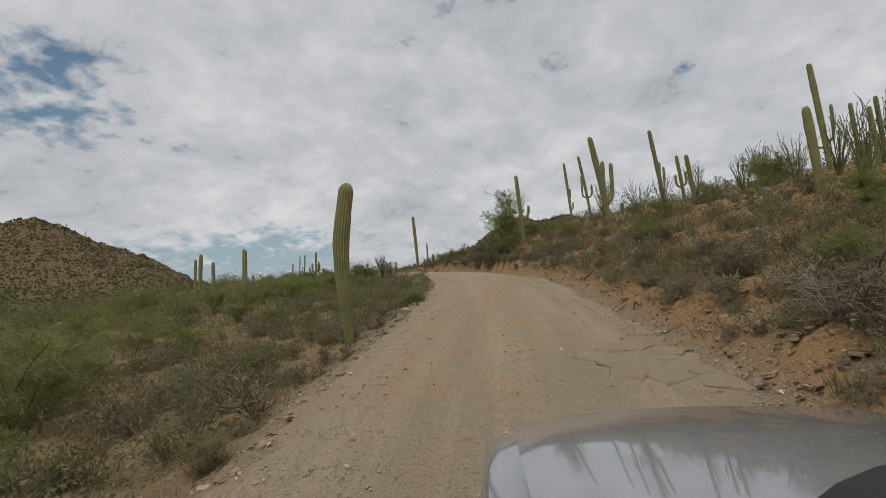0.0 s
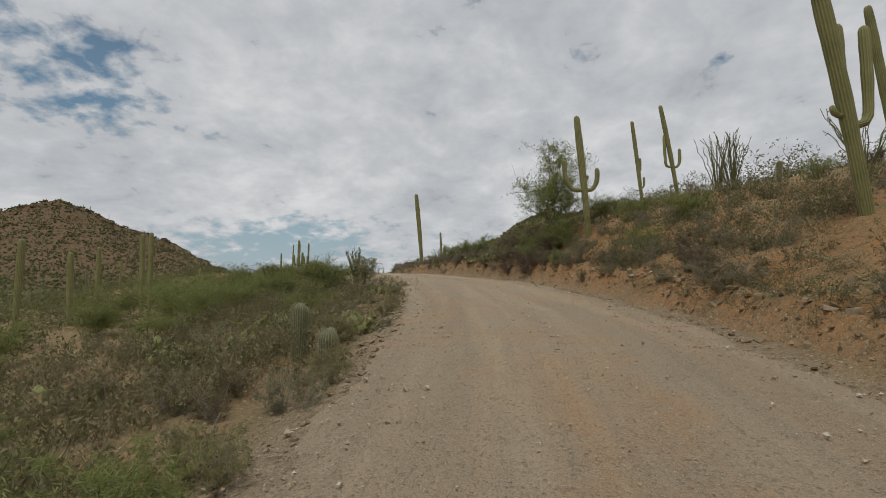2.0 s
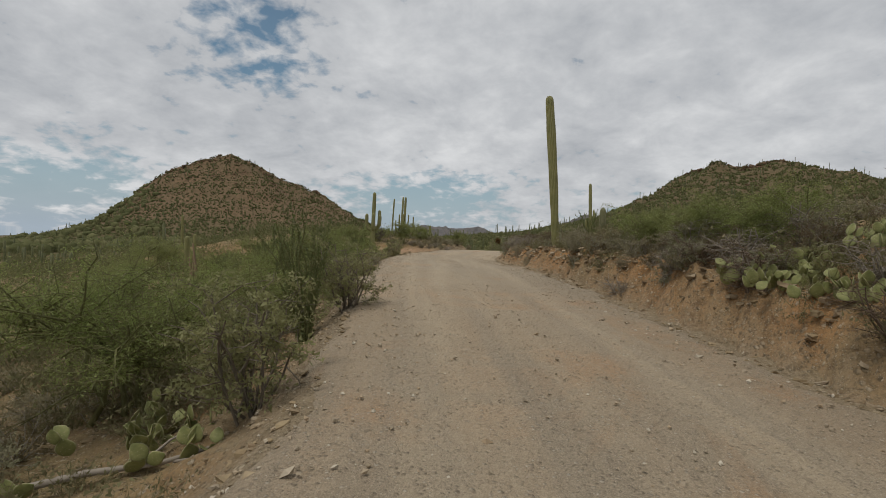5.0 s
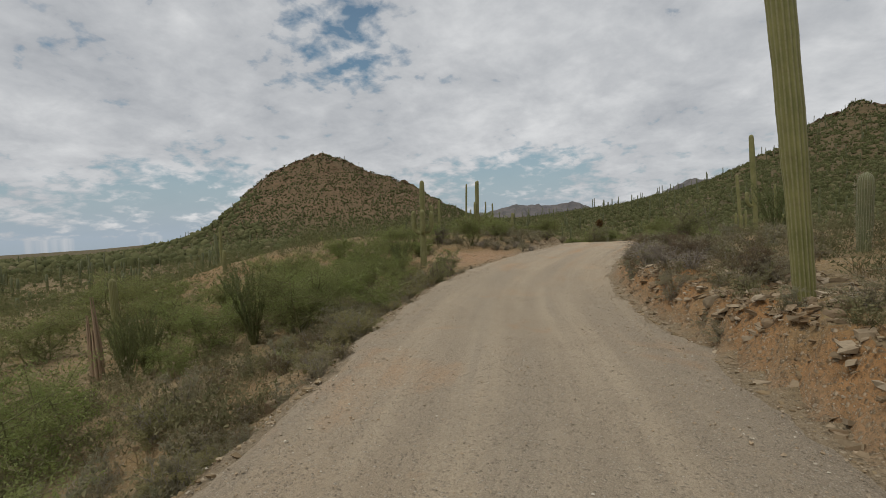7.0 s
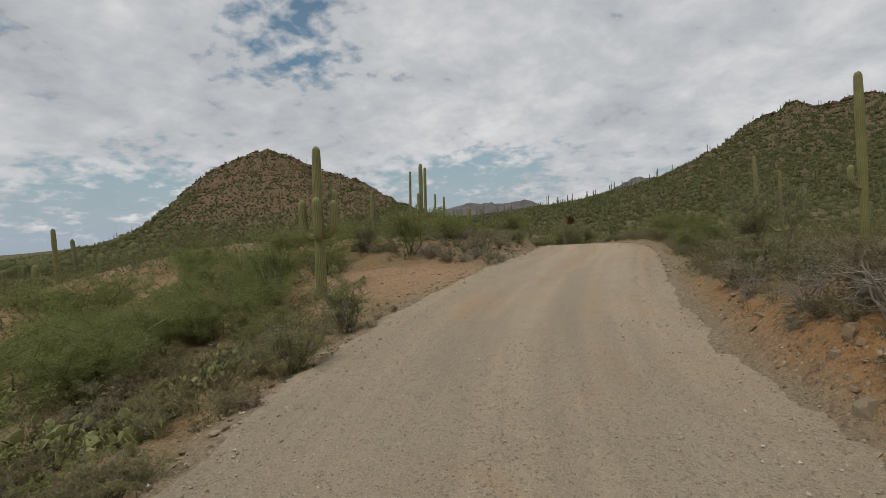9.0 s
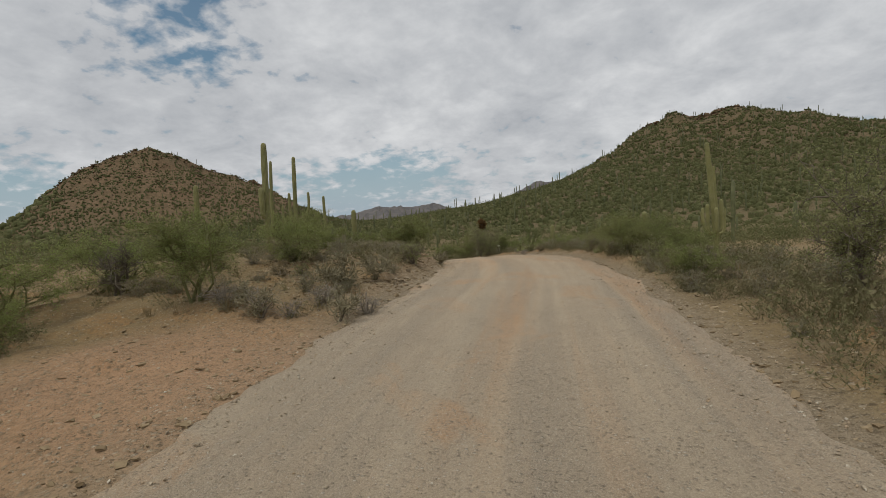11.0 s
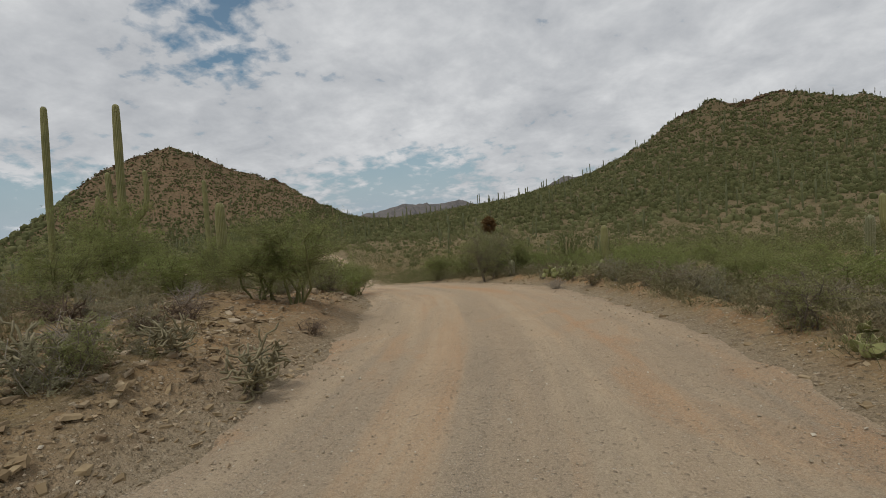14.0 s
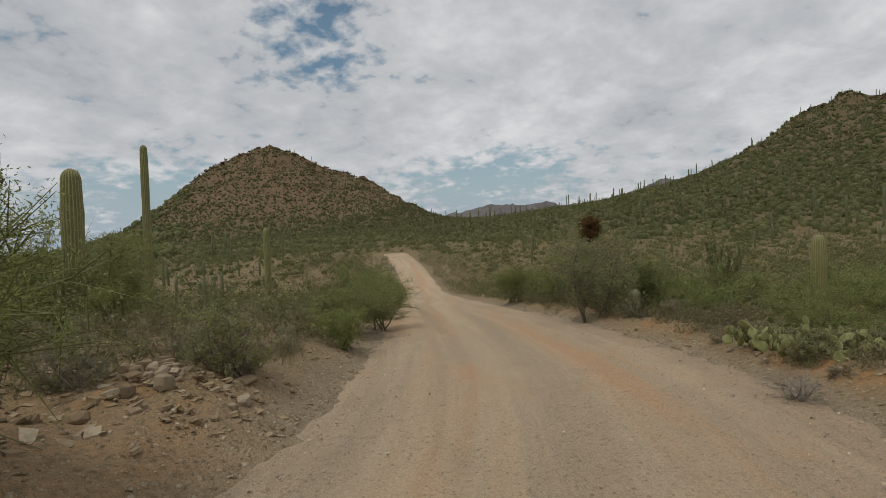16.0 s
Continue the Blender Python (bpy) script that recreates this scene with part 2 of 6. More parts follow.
def gravel_material():
    s = Shade("loose_gravel", 0.9, 0.2)
    isle = s.t.nodes.new("ShaderNodeNewGeometry").outputs["Random Per Island"]
    tone = s.ramp(isle, (0.0, (0.29, 0.24, 0.17)), (0.4, (0.37, 0.305, 0.215)), (0.7, (0.42, 0.315, 0.2)), (0.88, (0.44, 0.385, 0.295)), (1.0, (0.62, 0.56, 0.45)))
    s.colour(s.mix(s.ramp(s.noise(30, 3), (0.4, 0.0), (0.7, 0.3)), tone, (0.25, 0.2, 0.145)))
    return s.m


def rubble_material(name="bank_rubble", low=(0.19, 0.14, 0.08), mid=(0.27, 0.20, 0.115), high=(0.32, 0.245, 0.145), top=(0.38, 0.305, 0.195), grain=18):
    s = Shade(name, 0.95, 0.15)
    isle = s.t.nodes.new("ShaderNodeNewGeometry").outputs["Random Per Island"]
    tone = s.ramp(isle, (0.0, low), (0.45, mid), (0.8, high), (1.0, top))
    s.colour(s.mix(s.ramp(s.noise(grain, 4), (0.4, 0.0), (0.7, 0.5)), tone, (0.16, 0.115, 0.07))).bump(s.noise(30, 4), 0.5, 0.01)
    return s.m


def cactus_material(name, dark, light, spine, dots=0):
    s = Shade(name, 0.6, 0.3)
    base = s.mix(s.ramp(s.noise(1.6, 5, 0.65), (0.38, 0.0), (0.66, 1.0)), dark, light)
    base = s.mix(s.ramp(s.noise(7, 5, 0.7), (0.55, 0.0), (0.75, 0.45)), base, (0.16, 0.12, 0.06))
    base = s.mix(s.math("MULTIPLY", s.ramp(s.attr("rib"), (0.55, 0.0), (0.95, 0.8)), s.ramp(s.noise(26, 3), (0.35, 0.35), (0.6, 1.0))), base, spine)
    if dots:
        base = s.mix(s.ramp(s.cells(dots), (0.10, 0.75), (0.22, 0.0)), base, spine)
    s.colour(base).bump(s.noise(40, 3), 0.3, 0.01)
    return s.m


def leaf_material(name, low, high, dry, gloss=0.6):
    s = Shade(name, gloss, 0.25)
    isle = s.t.nodes.new("ShaderNodeNewGeometry").outputs["Random Per Island"]
    base = s.mix(isle, low, high)
    base = s.mix(s.ramp(s.each(), (0.3, 0.0), (1.0, 0.45)), base, dry)
    s.colour(s.mix(s.ramp(s.noise(1.2, 3), (0.4, 0.0), (0.7, 0.5)), base, dry))
    return s.let_light()


def wood_material(name, dark, light):
    s = Shade(name, 0.85, 0.2)
    base = s.mix(s.noise(3, 5, 0.7, 0, "Object", (1, 1, 0.2)), dark, light)
    s.colour(s.mix(s.ramp(s.each(), (0.2, 0.0), (1.0, 0.4)), base, dark)).bump(s.noise(25, 4), 0.5, 0.01)
    return s.m


def far_material(name, low, high, dry):
    s = Shade(name, 0.9, 0.1)
    isle = s.t.nodes.new("ShaderNodeNewGeometry").outputs["Random Per Island"]
    tone = s.ramp(s.attr("tint"), (0.0, low), (0.55, high), (1.0, dry))
    s.colour(s.mix(s.math("MULTIPLY", isle, 0.5), tone, low))
    return s.let_light(0.3)


M = dict(
    soil=soil_material(), road=road_material(), stone=stone_material(), gravel=gravel_material(), rubble=rubble_material(), talus=rubble_material("bank_rock", (0.20, 0.14, 0.082), (0.28, 0.215, 0.135), (0.345, 0.275, 0.185), (0.43, 0.36, 0.26)),
    crag=rubble_material("hill_crag", (0.10, 0.066, 0.04), (0.155, 0.10, 0.06), (0.20, 0.135, 0.085), (0.26, 0.19, 0.125), 1.2),
    saguaro=cactus_material("saguaro_skin", (0.155, 0.157, 0.052), (0.24, 0.23, 0.085), (0.30, 0.275, 0.16)),
    young=cactus_material("young_saguaro_skin", (0.115, 0.125, 0.055), (0.18, 0.18, 0.085), (0.33, 0.31, 0.22)),
    pear=cactus_material("prickly_pear_skin", (0.155, 0.17, 0.058), (0.27, 0.27, 0.10), (0.40, 0.36, 0.22), 9),
    cholla=cactus_material("cholla_skin", (0.14, 0.125, 0.07), (0.23, 0.20, 0.115), (0.29, 0.245, 0.15)),
    palo=leaf_material("palo_verde_leaf", (0.165, 0.205, 0.055), (0.30, 0.345, 0.115), (0.27, 0.26, 0.11)),
    creosote=leaf_material("creosote_leaf", (0.19, 0.205, 0.08), (0.31, 0.32, 0.14), (0.30, 0.265, 0.14)),
    bursage=leaf_material("dry_shrub_leaf", (0.235, 0.215, 0.13), (0.36, 0.325, 0.205), (0.31, 0.26, 0.165), 0.9),
    gold=leaf_material("yellow_green_leaf", (0.21, 0.205, 0.09), (0.34, 0.32, 0.15), (0.31, 0.26, 0.135), 0.8),
    brownleaf=leaf_material("brown_shrub_leaf", (0.155, 0.13, 0.072), (0.25, 0.21, 0.12), (0.215, 0.165, 0.095), 0.9),
    withered=leaf_material("red_brown_leaf", (0.115, 0.087, 0.052), (0.205, 0.152, 0.09), (0.165, 0.118, 0.07), 0.9),
    greyleaf=leaf_material("grey_green_leaf", (0.21, 0.21, 0.125), (0.33, 0.32, 0.20), (0.30, 0.245, 0.16), 0.9),
    ocotillo=leaf_material("ocotillo_leaf", (0.10, 0.135, 0.045), (0.19, 0.225, 0.08), (0.17, 0.165, 0.075)),
    grass=leaf_material("dry_grass_blade", (0.26, 0.20, 0.10), (0.36, 0.29, 0.16), (0.28, 0.21, 0.12), 0.9),
    bark=wood_material("grey_bark", (0.11, 0.09, 0.066), (0.23, 0.195, 0.15)),
    green_bark=wood_material("green_bark", (0.11, 0.11, 0.045), (0.21, 0.205, 0.09)),
    root=wood_material("dark_root", (0.10, 0.07, 0.048), (0.20, 0.15, 0.11)),
    twig=wood_material("dry_twig", (0.20, 0.175, 0.135), (0.36, 0.32, 0.25)),
    deadwood=wood_material("grey_deadwood", (0.20, 0.17, 0.135), (0.38, 0.335, 0.275)),
    brown=leaf_material("withered_leaf", (0.11, 0.06, 0.022), (0.19, 0.105, 0.04), (0.14, 0.08, 0.03), 0.9),
    spine=wood_material("pale_spine", (0.30, 0.26, 0.17), (0.48, 0.43, 0.31)),
    dead=wood_material("bleached_wood", (0.20, 0.13, 0.075), (0.36, 0.27, 0.18)),
    far_green=far_material("far_scrub", (0.118, 0.126, 0.054), (0.195, 0.192, 0.088), (0.25, 0.205, 0.125)),
    far_cactus=cactus_material("far_cactus_skin", (0.095, 0.105, 0.045), (0.15, 0.155, 0.07), (0.2, 0.19, 0.12)),
    far_brown=far_material("hill_scrub", (0.09, 0.098, 0.04), (0.15, 0.15, 0.064), (0.205, 0.168, 0.095)),
)

# ---- lie of the land: road line, banks, hills ----
# road centre: x, y, z, half width
ROAD = np.array([
    (-2.2, -60, -9.0, 2.5), (-0.9, -25, -4.6, 2.5), (0.0, -8, -2.6, 2.5), (0.7, 4, -1.35, 2.4),
    (1.1, 8, -0.9, 2.5), (1.8, 15, -0.2, 2.6), (2.1, 20, 0.42, 2.5), (2.1, 24, 0.82, 2.55),
    (1.6, 29, 1.22, 2.6), (0.6, 34, 1.68, 2.5), (-1.4, 39, 2.02, 2.3), (-3.7, 44, 2.34, 2.4),
    (-5.9, 49.5, 2.45, 2.5), (-8.2, 55, 2.41, 2.6), (-9.7, 60, 2.44, 2.7), (-10.5, 66, 2.56, 2.75),
    (-10.8, 72, 2.65, 2.75), (-11.1, 77, 2.62, 2.7), (-11.8, 82, 2.54, 2.7), (-12.8, 86, 2.34, 2.75),
    (-14.6, 91, 2.0, 2.8), (-17.0, 95.5, 1.5, 2.75)])
ROAD_FAR = np.array([(-20.2, 100.5, 0.9, 2.6), (-25.5, 109, -0.3, 2.3), (-32, 120, -1.9, 2.0), (-39, 130.7, -3.0, 1.85), (-49.2, 144.4, -1.7, 1.8), (-60, 158, -0.8, 1.7)])
ROAD = np.concatenate([ROAD, ROAD_FAR])


def catmull(p, step=0.5):
    """A dense smooth line through the rows of p."""
    out = []
    for i in range(len(p) - 1):
        a, b, c, d = p[max(i - 1, 0)], p[i], p[i + 1], p[min(i + 2, len(p) - 1)]
        n = max(2, int(np.linalg.norm(c[:2] - b[:2]) / step))
        t = np.arange(n)[:, None] / n
        m0, m1 = (c - a) / 2, (d - b) / 2
        out.append((2 * t**3 - 3 * t**2 + 1) * b + (t**3 - 2 * t**2 + t) * m0 + (-2 * t**3 + 3 * t**2) * c + (t**3 - t**2) * m1)
    return np.concatenate(out + [p[-1:]])


LINE = catmull(ROAD)
TANGENT = np.gradient(LINE[:, :2], axis=0)
TANGENT /= np.linalg.norm(TANGENT, axis=1, keepdims=True)
NORMAL = np.stack([TANGENT[:, 1], -TANGENT[:, 0]], 1)  # to the right of the road

# rise of the ground beside the road, by the y of the road: at 1.1, 3.5, 7.5, 15.5 and 27 m past its edge
REACH = np.array([0.0, 1.1, 3.5, 7.5, 15.5, 27.0])
RIGHT_Y = np.array([-30, 0, 10, 24, 35, 40, 44, 52, 60, 66, 72, 80, 92, 108, 140])
RIGHT = np.array([
    (.6, 1.2, 2.2, 4.2, 6), (.6, 1.3, 2.4, 4.6, 6.8), (.6, 1.4, 2.6, 4.9, 6.9), (.6, 1.8, 3.2, 5.2, 6.6), (.9, 2.5, 3.9, 5.2, 6.2),
    (.9, 1.8, 2.7, 5.2, 6.2), (.8, 1.25, 1.5, 3.2, 4.2), (.7, 1.1, 1.4, 2.4, 3.2), (.7, 1.1, 1.5, 2.1, 2.4), (.25, .4, .6, .7, .7), (.05, 0, 0, .2, .3),
    (.2, -.2, -.3, -.2, 0), (.28, -.35, -.55, -.5, -.2), (.2, -.3, -.5, -.4, 0), (0, -.2, -.2, 0, .5)])
LEFT_Y = np.array([-30, 0, 10, 24, 35, 45, 55, 62.5, 67, 70, 76, 84, 90, 98, 110, 140])
LEFT = np.array([
    (-.5, -1.2, -1.8, -2.5, -3.2), (-.4, -.9, -1.4, -2.0, -2.8), (-.4, -.8, -1.2, -1.7, -2.4), (-.3, -.7, -1.1, -1.6, -2.2),
    (-.5, -1, -1.5, -2.1, -2.6), (-.7, -1.4, -2.1, -2.8, -3.3), (-.4, -1.0, -1.6, -2.4, -3.2), (-.35, -.8, -1.1, -1.7, -2.5),
    (0, 0, -.25, -.8, -1.6), (0, .05, .15, .2, -.2), (.45, .85, 1.0, .9, .7), (.5, .85, 1.0, 1.0, 1.0), (.45, .8, .9, .95, 1.0),
    (.15, .35, .45, .5, .5), (0, 0, .1, .1, .2), (0, 0, 0, .1, .2)])

# two hills: foot of the axis, way of the view to it, heights across it, depth of its flanks
HILL_A = ((-342.0, 400.0), 46.7, np.array([-250, -160, -110, -91, -71, -45, -22, -8, 0, 8, 24, 45, 66, 80, 87, 92, 97, 103, 113, 125, 145, 170]),
          np.array([0, 2, 9, 21, 41, 61, 71, 75, 77, 75, 70, 58, 51, 47, 45, 41, 31, 20, 13, 8, 3, 0]), 190.0)
HILL_B = ((94.6, 583.8), -12.2, np.array([-414, -288, -203, -153, -112, -81, -54, -36, -22, -7, 0, 14, 29, 50, 79, 122, 144, 234, 396, 576]),
          np.array([0, 0, 0.5, 7.0, 19.5, 32.5, 51.0, 66.0, 81.6, 85.0, 90.5, 85.0, 85.5, 91.0, 85.0, 73.1, 66.3, 51.0, 34.0, 13.6]), 400.0)


def rough(x, y, size, seed=0.0):
    """Cheap smooth noise, about -1 to 1, with bumps about that many metres apart."""
    k, out = 6.283 / size, 0.0
    for n, (a, b, w) in enumerate(((1.0, 0.31, 1.0), (-0.47, 0.93, 0.9), (0.71, -0.86, 0.8), (1.9, 1.2, 0.45), (-1.4, 2.1, 0.4))):
        out = out + w * np.sin(k * (a * x + b * y) + seed + 2.4 * n + 1.7 * np.sin(k * 0.41 * (b * x - a * y) + n + seed))
    return out / 2.2


def hill(x, y, spec):
    (cx, cy), way, across, height, deep = spec
    a = math.radians(way)
    fx, fy = -math.sin(a), math.cos(a)
    u = (x - cx) * fy - (y - cy) * fx
    v = (x - cx) * fx + (y - cy) * fy
    u = u + 0.12 * np.abs(v) * np.sign(u) * -0.6
    fall = np.clip(1 - np.abs(v) / deep, 0, 1)
    crest = np.interp(u, across, height, left=0, right=0)
    return crest * fall ** 1.25 * (1 + 0.05 * rough(u, v, 45, 2.0) * (fall < 0.97)) + fall ** 12 * np.minimum(crest, 20) / 20 * 1.4 * rough(u, v, 13, 7.0) + fall * np.minimum(crest, 8) / 8 * (0.9 * rough(x, y, 17, 5.0) + 0.7 * rough(x, y, 8.5, 6.0))


def near_road(x, y):
    """For each place: index of the nearest place of the road's line, and metres to its right."""
    idx = np.zeros(x.shape, int)
    flat_x, flat_y, flat_i = x.ravel(), y.ravel(), idx.ravel()
    coarse = LINE[::4, :2]
    for c in range(0, len(flat_x), 4000):
        q = np.stack([flat_x[c:c + 4000], flat_y[c:c + 4000]], 1)
        i = ((q[:, None] - coarse[None]) ** 2).sum(-1).argmin(1) * 4
        near = np.clip(i[:, None] + np.arange(-5, 6)[None], 0, len(LINE) - 1)
        d = ((q[:, None] - LINE[near][:, :, :2]) ** 2).sum(-1)
        flat_i[c:c + 4000] = near[np.arange(len(i)), d.argmin(1)]
    idx = flat_i.reshape(x.shape)
    off = np.stack([x - LINE[idx, 0], y - LINE[idx, 1]], -1)
    side = (off * NORMAL[idx]).sum(-1)
    far = np.hypot(off[..., 0], off[..., 1])
    return idx, np.where(far > np.abs(side) + 2, np.sign(side + 1e-9) * far, side)


def table(station, past, ys, rows):
    """Height from a bank table, smooth between its rows."""
    rows = np.concatenate([np.zeros((len(rows), 1)), rows], 1)
    cols = np.stack([np.interp(station, ys, rows[:, k]) for k in range(rows.shape[1])], -1)
    k = np.clip(np.searchsorted(REACH, past, side="right") - 1, 0, len(REACH) - 2)
    t = np.clip((past - REACH[k]) / (REACH[k + 1] - REACH[k]), 0, 1)
    lo, hi = np.take_along_axis(cols, k[..., None], -1)[..., 0], np.take_along_axis(cols, (k + 1)[..., None], -1)[..., 0]
    t = np.where(k == 0, t * t * (3 - 2 * t), t)
    return lo + (hi - lo) * t


def lay_of(x, y, fine=True):
    """Height of the ground at x, y (arrays), and metres past the road's edge (negative on the road)."""
    x, y = np.asarray(x, float), np.asarray(y, float)
    idx, side = near_road(x, y)
    past = np.abs(side) - LINE[idx, 3]
    station = LINE[idx, 1]
    face = np.clip((past - 0.3) / 0.6, 0, 1)
    cut = np.interp(station, (14, 22, 54, 60), (0, 1, 1, 0)) * (past < 1.1)
    sheer = np.maximum(past, 0) + (1.1 * face * face * (3 - 2 * face) - np.maximum(past, 0)) * cut
    beside = np.where(side > 0, table(station, sheer, RIGHT_Y, RIGHT), table(station, np.maximum(past, 0), LEFT_Y, LEFT))
    close = LINE[idx, 2] + beside - 0.05 * np.clip((np.abs(side) - 1.0) / 1.6, 0, 1) ** 2
    reach = np.hypot(x + 8, y - 60)
    way = np.degrees(np.arctan2(-(x + 8), y - 60))
    ahead = np.clip(1 - np.abs(way - 15) / 45, 0, 1)
    plain = -2.2 + 0.5 * rough(x, y, 90) + np.clip(reach - 70, 0, 900) * 0.021 * ahead + 1.6 * np.exp(-((reach - 165) / 40) ** 2) * (1 - ahead)
    plain = plain - np.clip((way - 52) / 14, 0, 1) * np.clip((150 - way) / 30, 0, 1) * 0.022 * np.clip(reach - 50, 0, 4200)
    plain = plain + hill(x, y, HILL_A) + hill(x, y, HILL_B)
    w = np.clip((np.abs(side) - 20) / 32, 0, 1)
    w = w * w * (3 - 2 * w)
    z = close * (1 - w) + plain * w
    if fine:
        off = np.clip(past / 1.5, 0, 1)
        cutting = np.exp(-((past - 0.9) / 0.7) ** 2) * np.abs(beside) ** 0.5
        z = z + cutting * (0.10 * rough(x, y, 1.1, 8.0) + 0.06 * rough(x, y, 0.55, 9.0))
        z = z + off * (0.10 * rough(x, y, 4.2, 1.0) + 0.05 * rough(x, y, 1.6, 3.0) + 0.022 * rough(x, y, 0.7, 4.0))
    return z, past, side, idx


def road_z(x, y, z, side):
    """Height of the road's own surface: ruts and small bumps, on the lie of the land."""
    rut = 0.018 * (np.exp(-((side - 0.75) / 0.28) ** 2) + np.exp(-((side + 0.85) / 0.28) ** 2))
    return z - rut + 0.016 * rough(x, y, 3.6, 6.0) + 0.014 * rough(x, y, 1.7, 1.0) + 0.009 * rough(x, y, 0.6, 2.0)


def ground_z(x, y):
    return float(lay_of(np.array([x]), np.array([y]))[0][0])
# ---- mesh helpers ----
def mesh_of(name, verts, faces, material, smooth=False, attrs=None, uv=None):
    """A mesh from a vertex array and a list of face arrays (each of triangles or of quads)."""
    me = bpy.data.meshes.new(name)
    verts = np.asarray(verts, np.float32)
    faces = [np.asarray(f, np.int32) for f in (faces if isinstance(faces, list) else [faces]) if len(f)]
    loops = np.concatenate([f.ravel() for f in faces])
    totals = np.concatenate([np.full(len(f), f.shape[1], np.int32) for f in faces])
    me.vertices.add(len(verts))
    me.vertices.foreach_set("co", verts.ravel())
    me.loops.add(len(loops))
    me.loops.foreach_set("vertex_index", loops)
    me.polygons.add(len(totals))
    me.polygons.foreach_set("loop_start", np.r_[0, np.cumsum(totals)[:-1]].astype(np.int32))
    me.polygons.foreach_set("loop_total", totals)
    me.polygons.foreach_set("use_smooth", np.full(len(totals), smooth))
    for key, values in (attrs or {}).items():
        me.attributes.new(key, "FLOAT", "POINT").data.foreach_set("value", np.asarray(values, np.float32))
    if uv is not None:
        me.uv_layers.new(name="UVMap").data.foreach_set("uv", np.asarray(uv, np.float32)[loops].ravel())
    me.update(calc_edges=True)
    me.validate()
    me.materials.append(material)
    return me


class Soup:
    """Gathers pieces of one mesh."""

    def __init__(self):
        self.v, self.tri, self.quad, self.n, self.a = [], [], [], 0, []

    def add(self, verts, tri=None, quad=None, attr=None):
        verts = np.asarray(verts, float).reshape(-1, 3)
        if tri is not None and len(tri):
            self.tri.append(np.asarray(tri) + self.n)
        if quad is not None and len(quad):
            self.quad.append(np.asarray(quad) + self.n)
        self.v.append(verts)
        self.a.append(np.zeros(len(verts)) if attr is None else np.broadcast_to(attr, (len(verts),)))
        self.n += len(verts)

    def mesh(self, name, material, smooth=False, attr=None):
        faces = [np.concatenate(f) for f in (self.tri, self.quad) if f]
        return mesh_of(name, np.concatenate(self.v), faces, material, smooth, {attr: np.concatenate(self.a)} if attr else None)


def grid_faces(nu, nv, wrap=False):
    i, j = np.meshgrid(np.arange(nu - 1), np.arange(nv if wrap else nv - 1), indexing="ij")
    k = (j + 1) % nv if wrap else j + 1
    return np.stack([i * nv + j, (i + 1) * nv + j, (i + 1) * nv + k, i * nv + k], -1).reshape(-1, 4)


# ---- ground ----
def spread(lo, hi, dense_lo, dense_hi, step, mid_lo, mid_hi, mid_step, grow=1.13):
    """Lines of a grid: close together near the road, wider on the hills, widest towards the horizon."""
    out = list(np.arange(dense_lo, dense_hi + step / 2, step))
    for end, mid, way in ((hi, mid_hi, 1), (lo, mid_lo, -1)):
        at, d, row = (dense_hi if way > 0 else dense_lo), step, []
        while (end - at) * way > 0:
            d = min(d * grow, mid_step) if (mid - at) * way > 0 else d * 1.3
            at += way * d
            row.append(at)
        out = out + row if way > 0 else row[::-1] + out
    return np.array(out)


def build_ground():
    xs = spread(-4800, 4800, -30, 18, 0.27, -470, 440, 5.0)
    ys = spread(-4800, 4800, -4, 104, 0.27, -60, 680, 5.0)
    gx, gy = np.meshgrid(xs, ys, indexing="ij")
    z, past, side, idx = lay_of(gx, gy)
    z = z - 0.10 * np.clip(-past / 0.5 + 0.2, 0, 1)
    reach = np.hypot(gx + 8, gy - 60)
    z = z - np.clip(reach - 700, 0, None) * 0.004
    far = np.clip((reach - 60) / 120, 0, 1)
    clay = np.maximum(np.exp(-(((gx + 14.9) / 3.4) ** 2 + ((gy - 67.8) / 3.2) ** 2) ** 2), 0.45 * np.exp(-(((gx + 17.0) / 2.2) ** 2 + ((gy - 86.8) / 2.6) ** 2) ** 2))
    rise_a, rise_b = hill(gx, gy, HILL_A), hill(gx, gy, HILL_B)
    green = np.clip(1 - rise_a / 22, 0.12, 1) * np.clip(1 - rise_b / 120, 0.6, 1)
    me = mesh_of("ground", np.stack([gx, gy, z], -1).reshape(-1, 3), grid_faces(len(xs), len(ys))[:, ::-1][:, [3, 2, 1, 0]], M["soil"], True, {"far": far.ravel(), "clay": clay.ravel(), "rust": np.where(side > 0, 1.0, 0.4).ravel(), "green": green.ravel(), "shoulder": (np.exp(-(np.clip(past - 0.1, 0, None) / np.where(side > 0, 0.36, 0.75)) ** 2) * (1 - 0.8 * clay)).ravel()})
    tagged(new("ground", me), "tan and orange desert soil sloping beside the road", "ground", kind="structure")


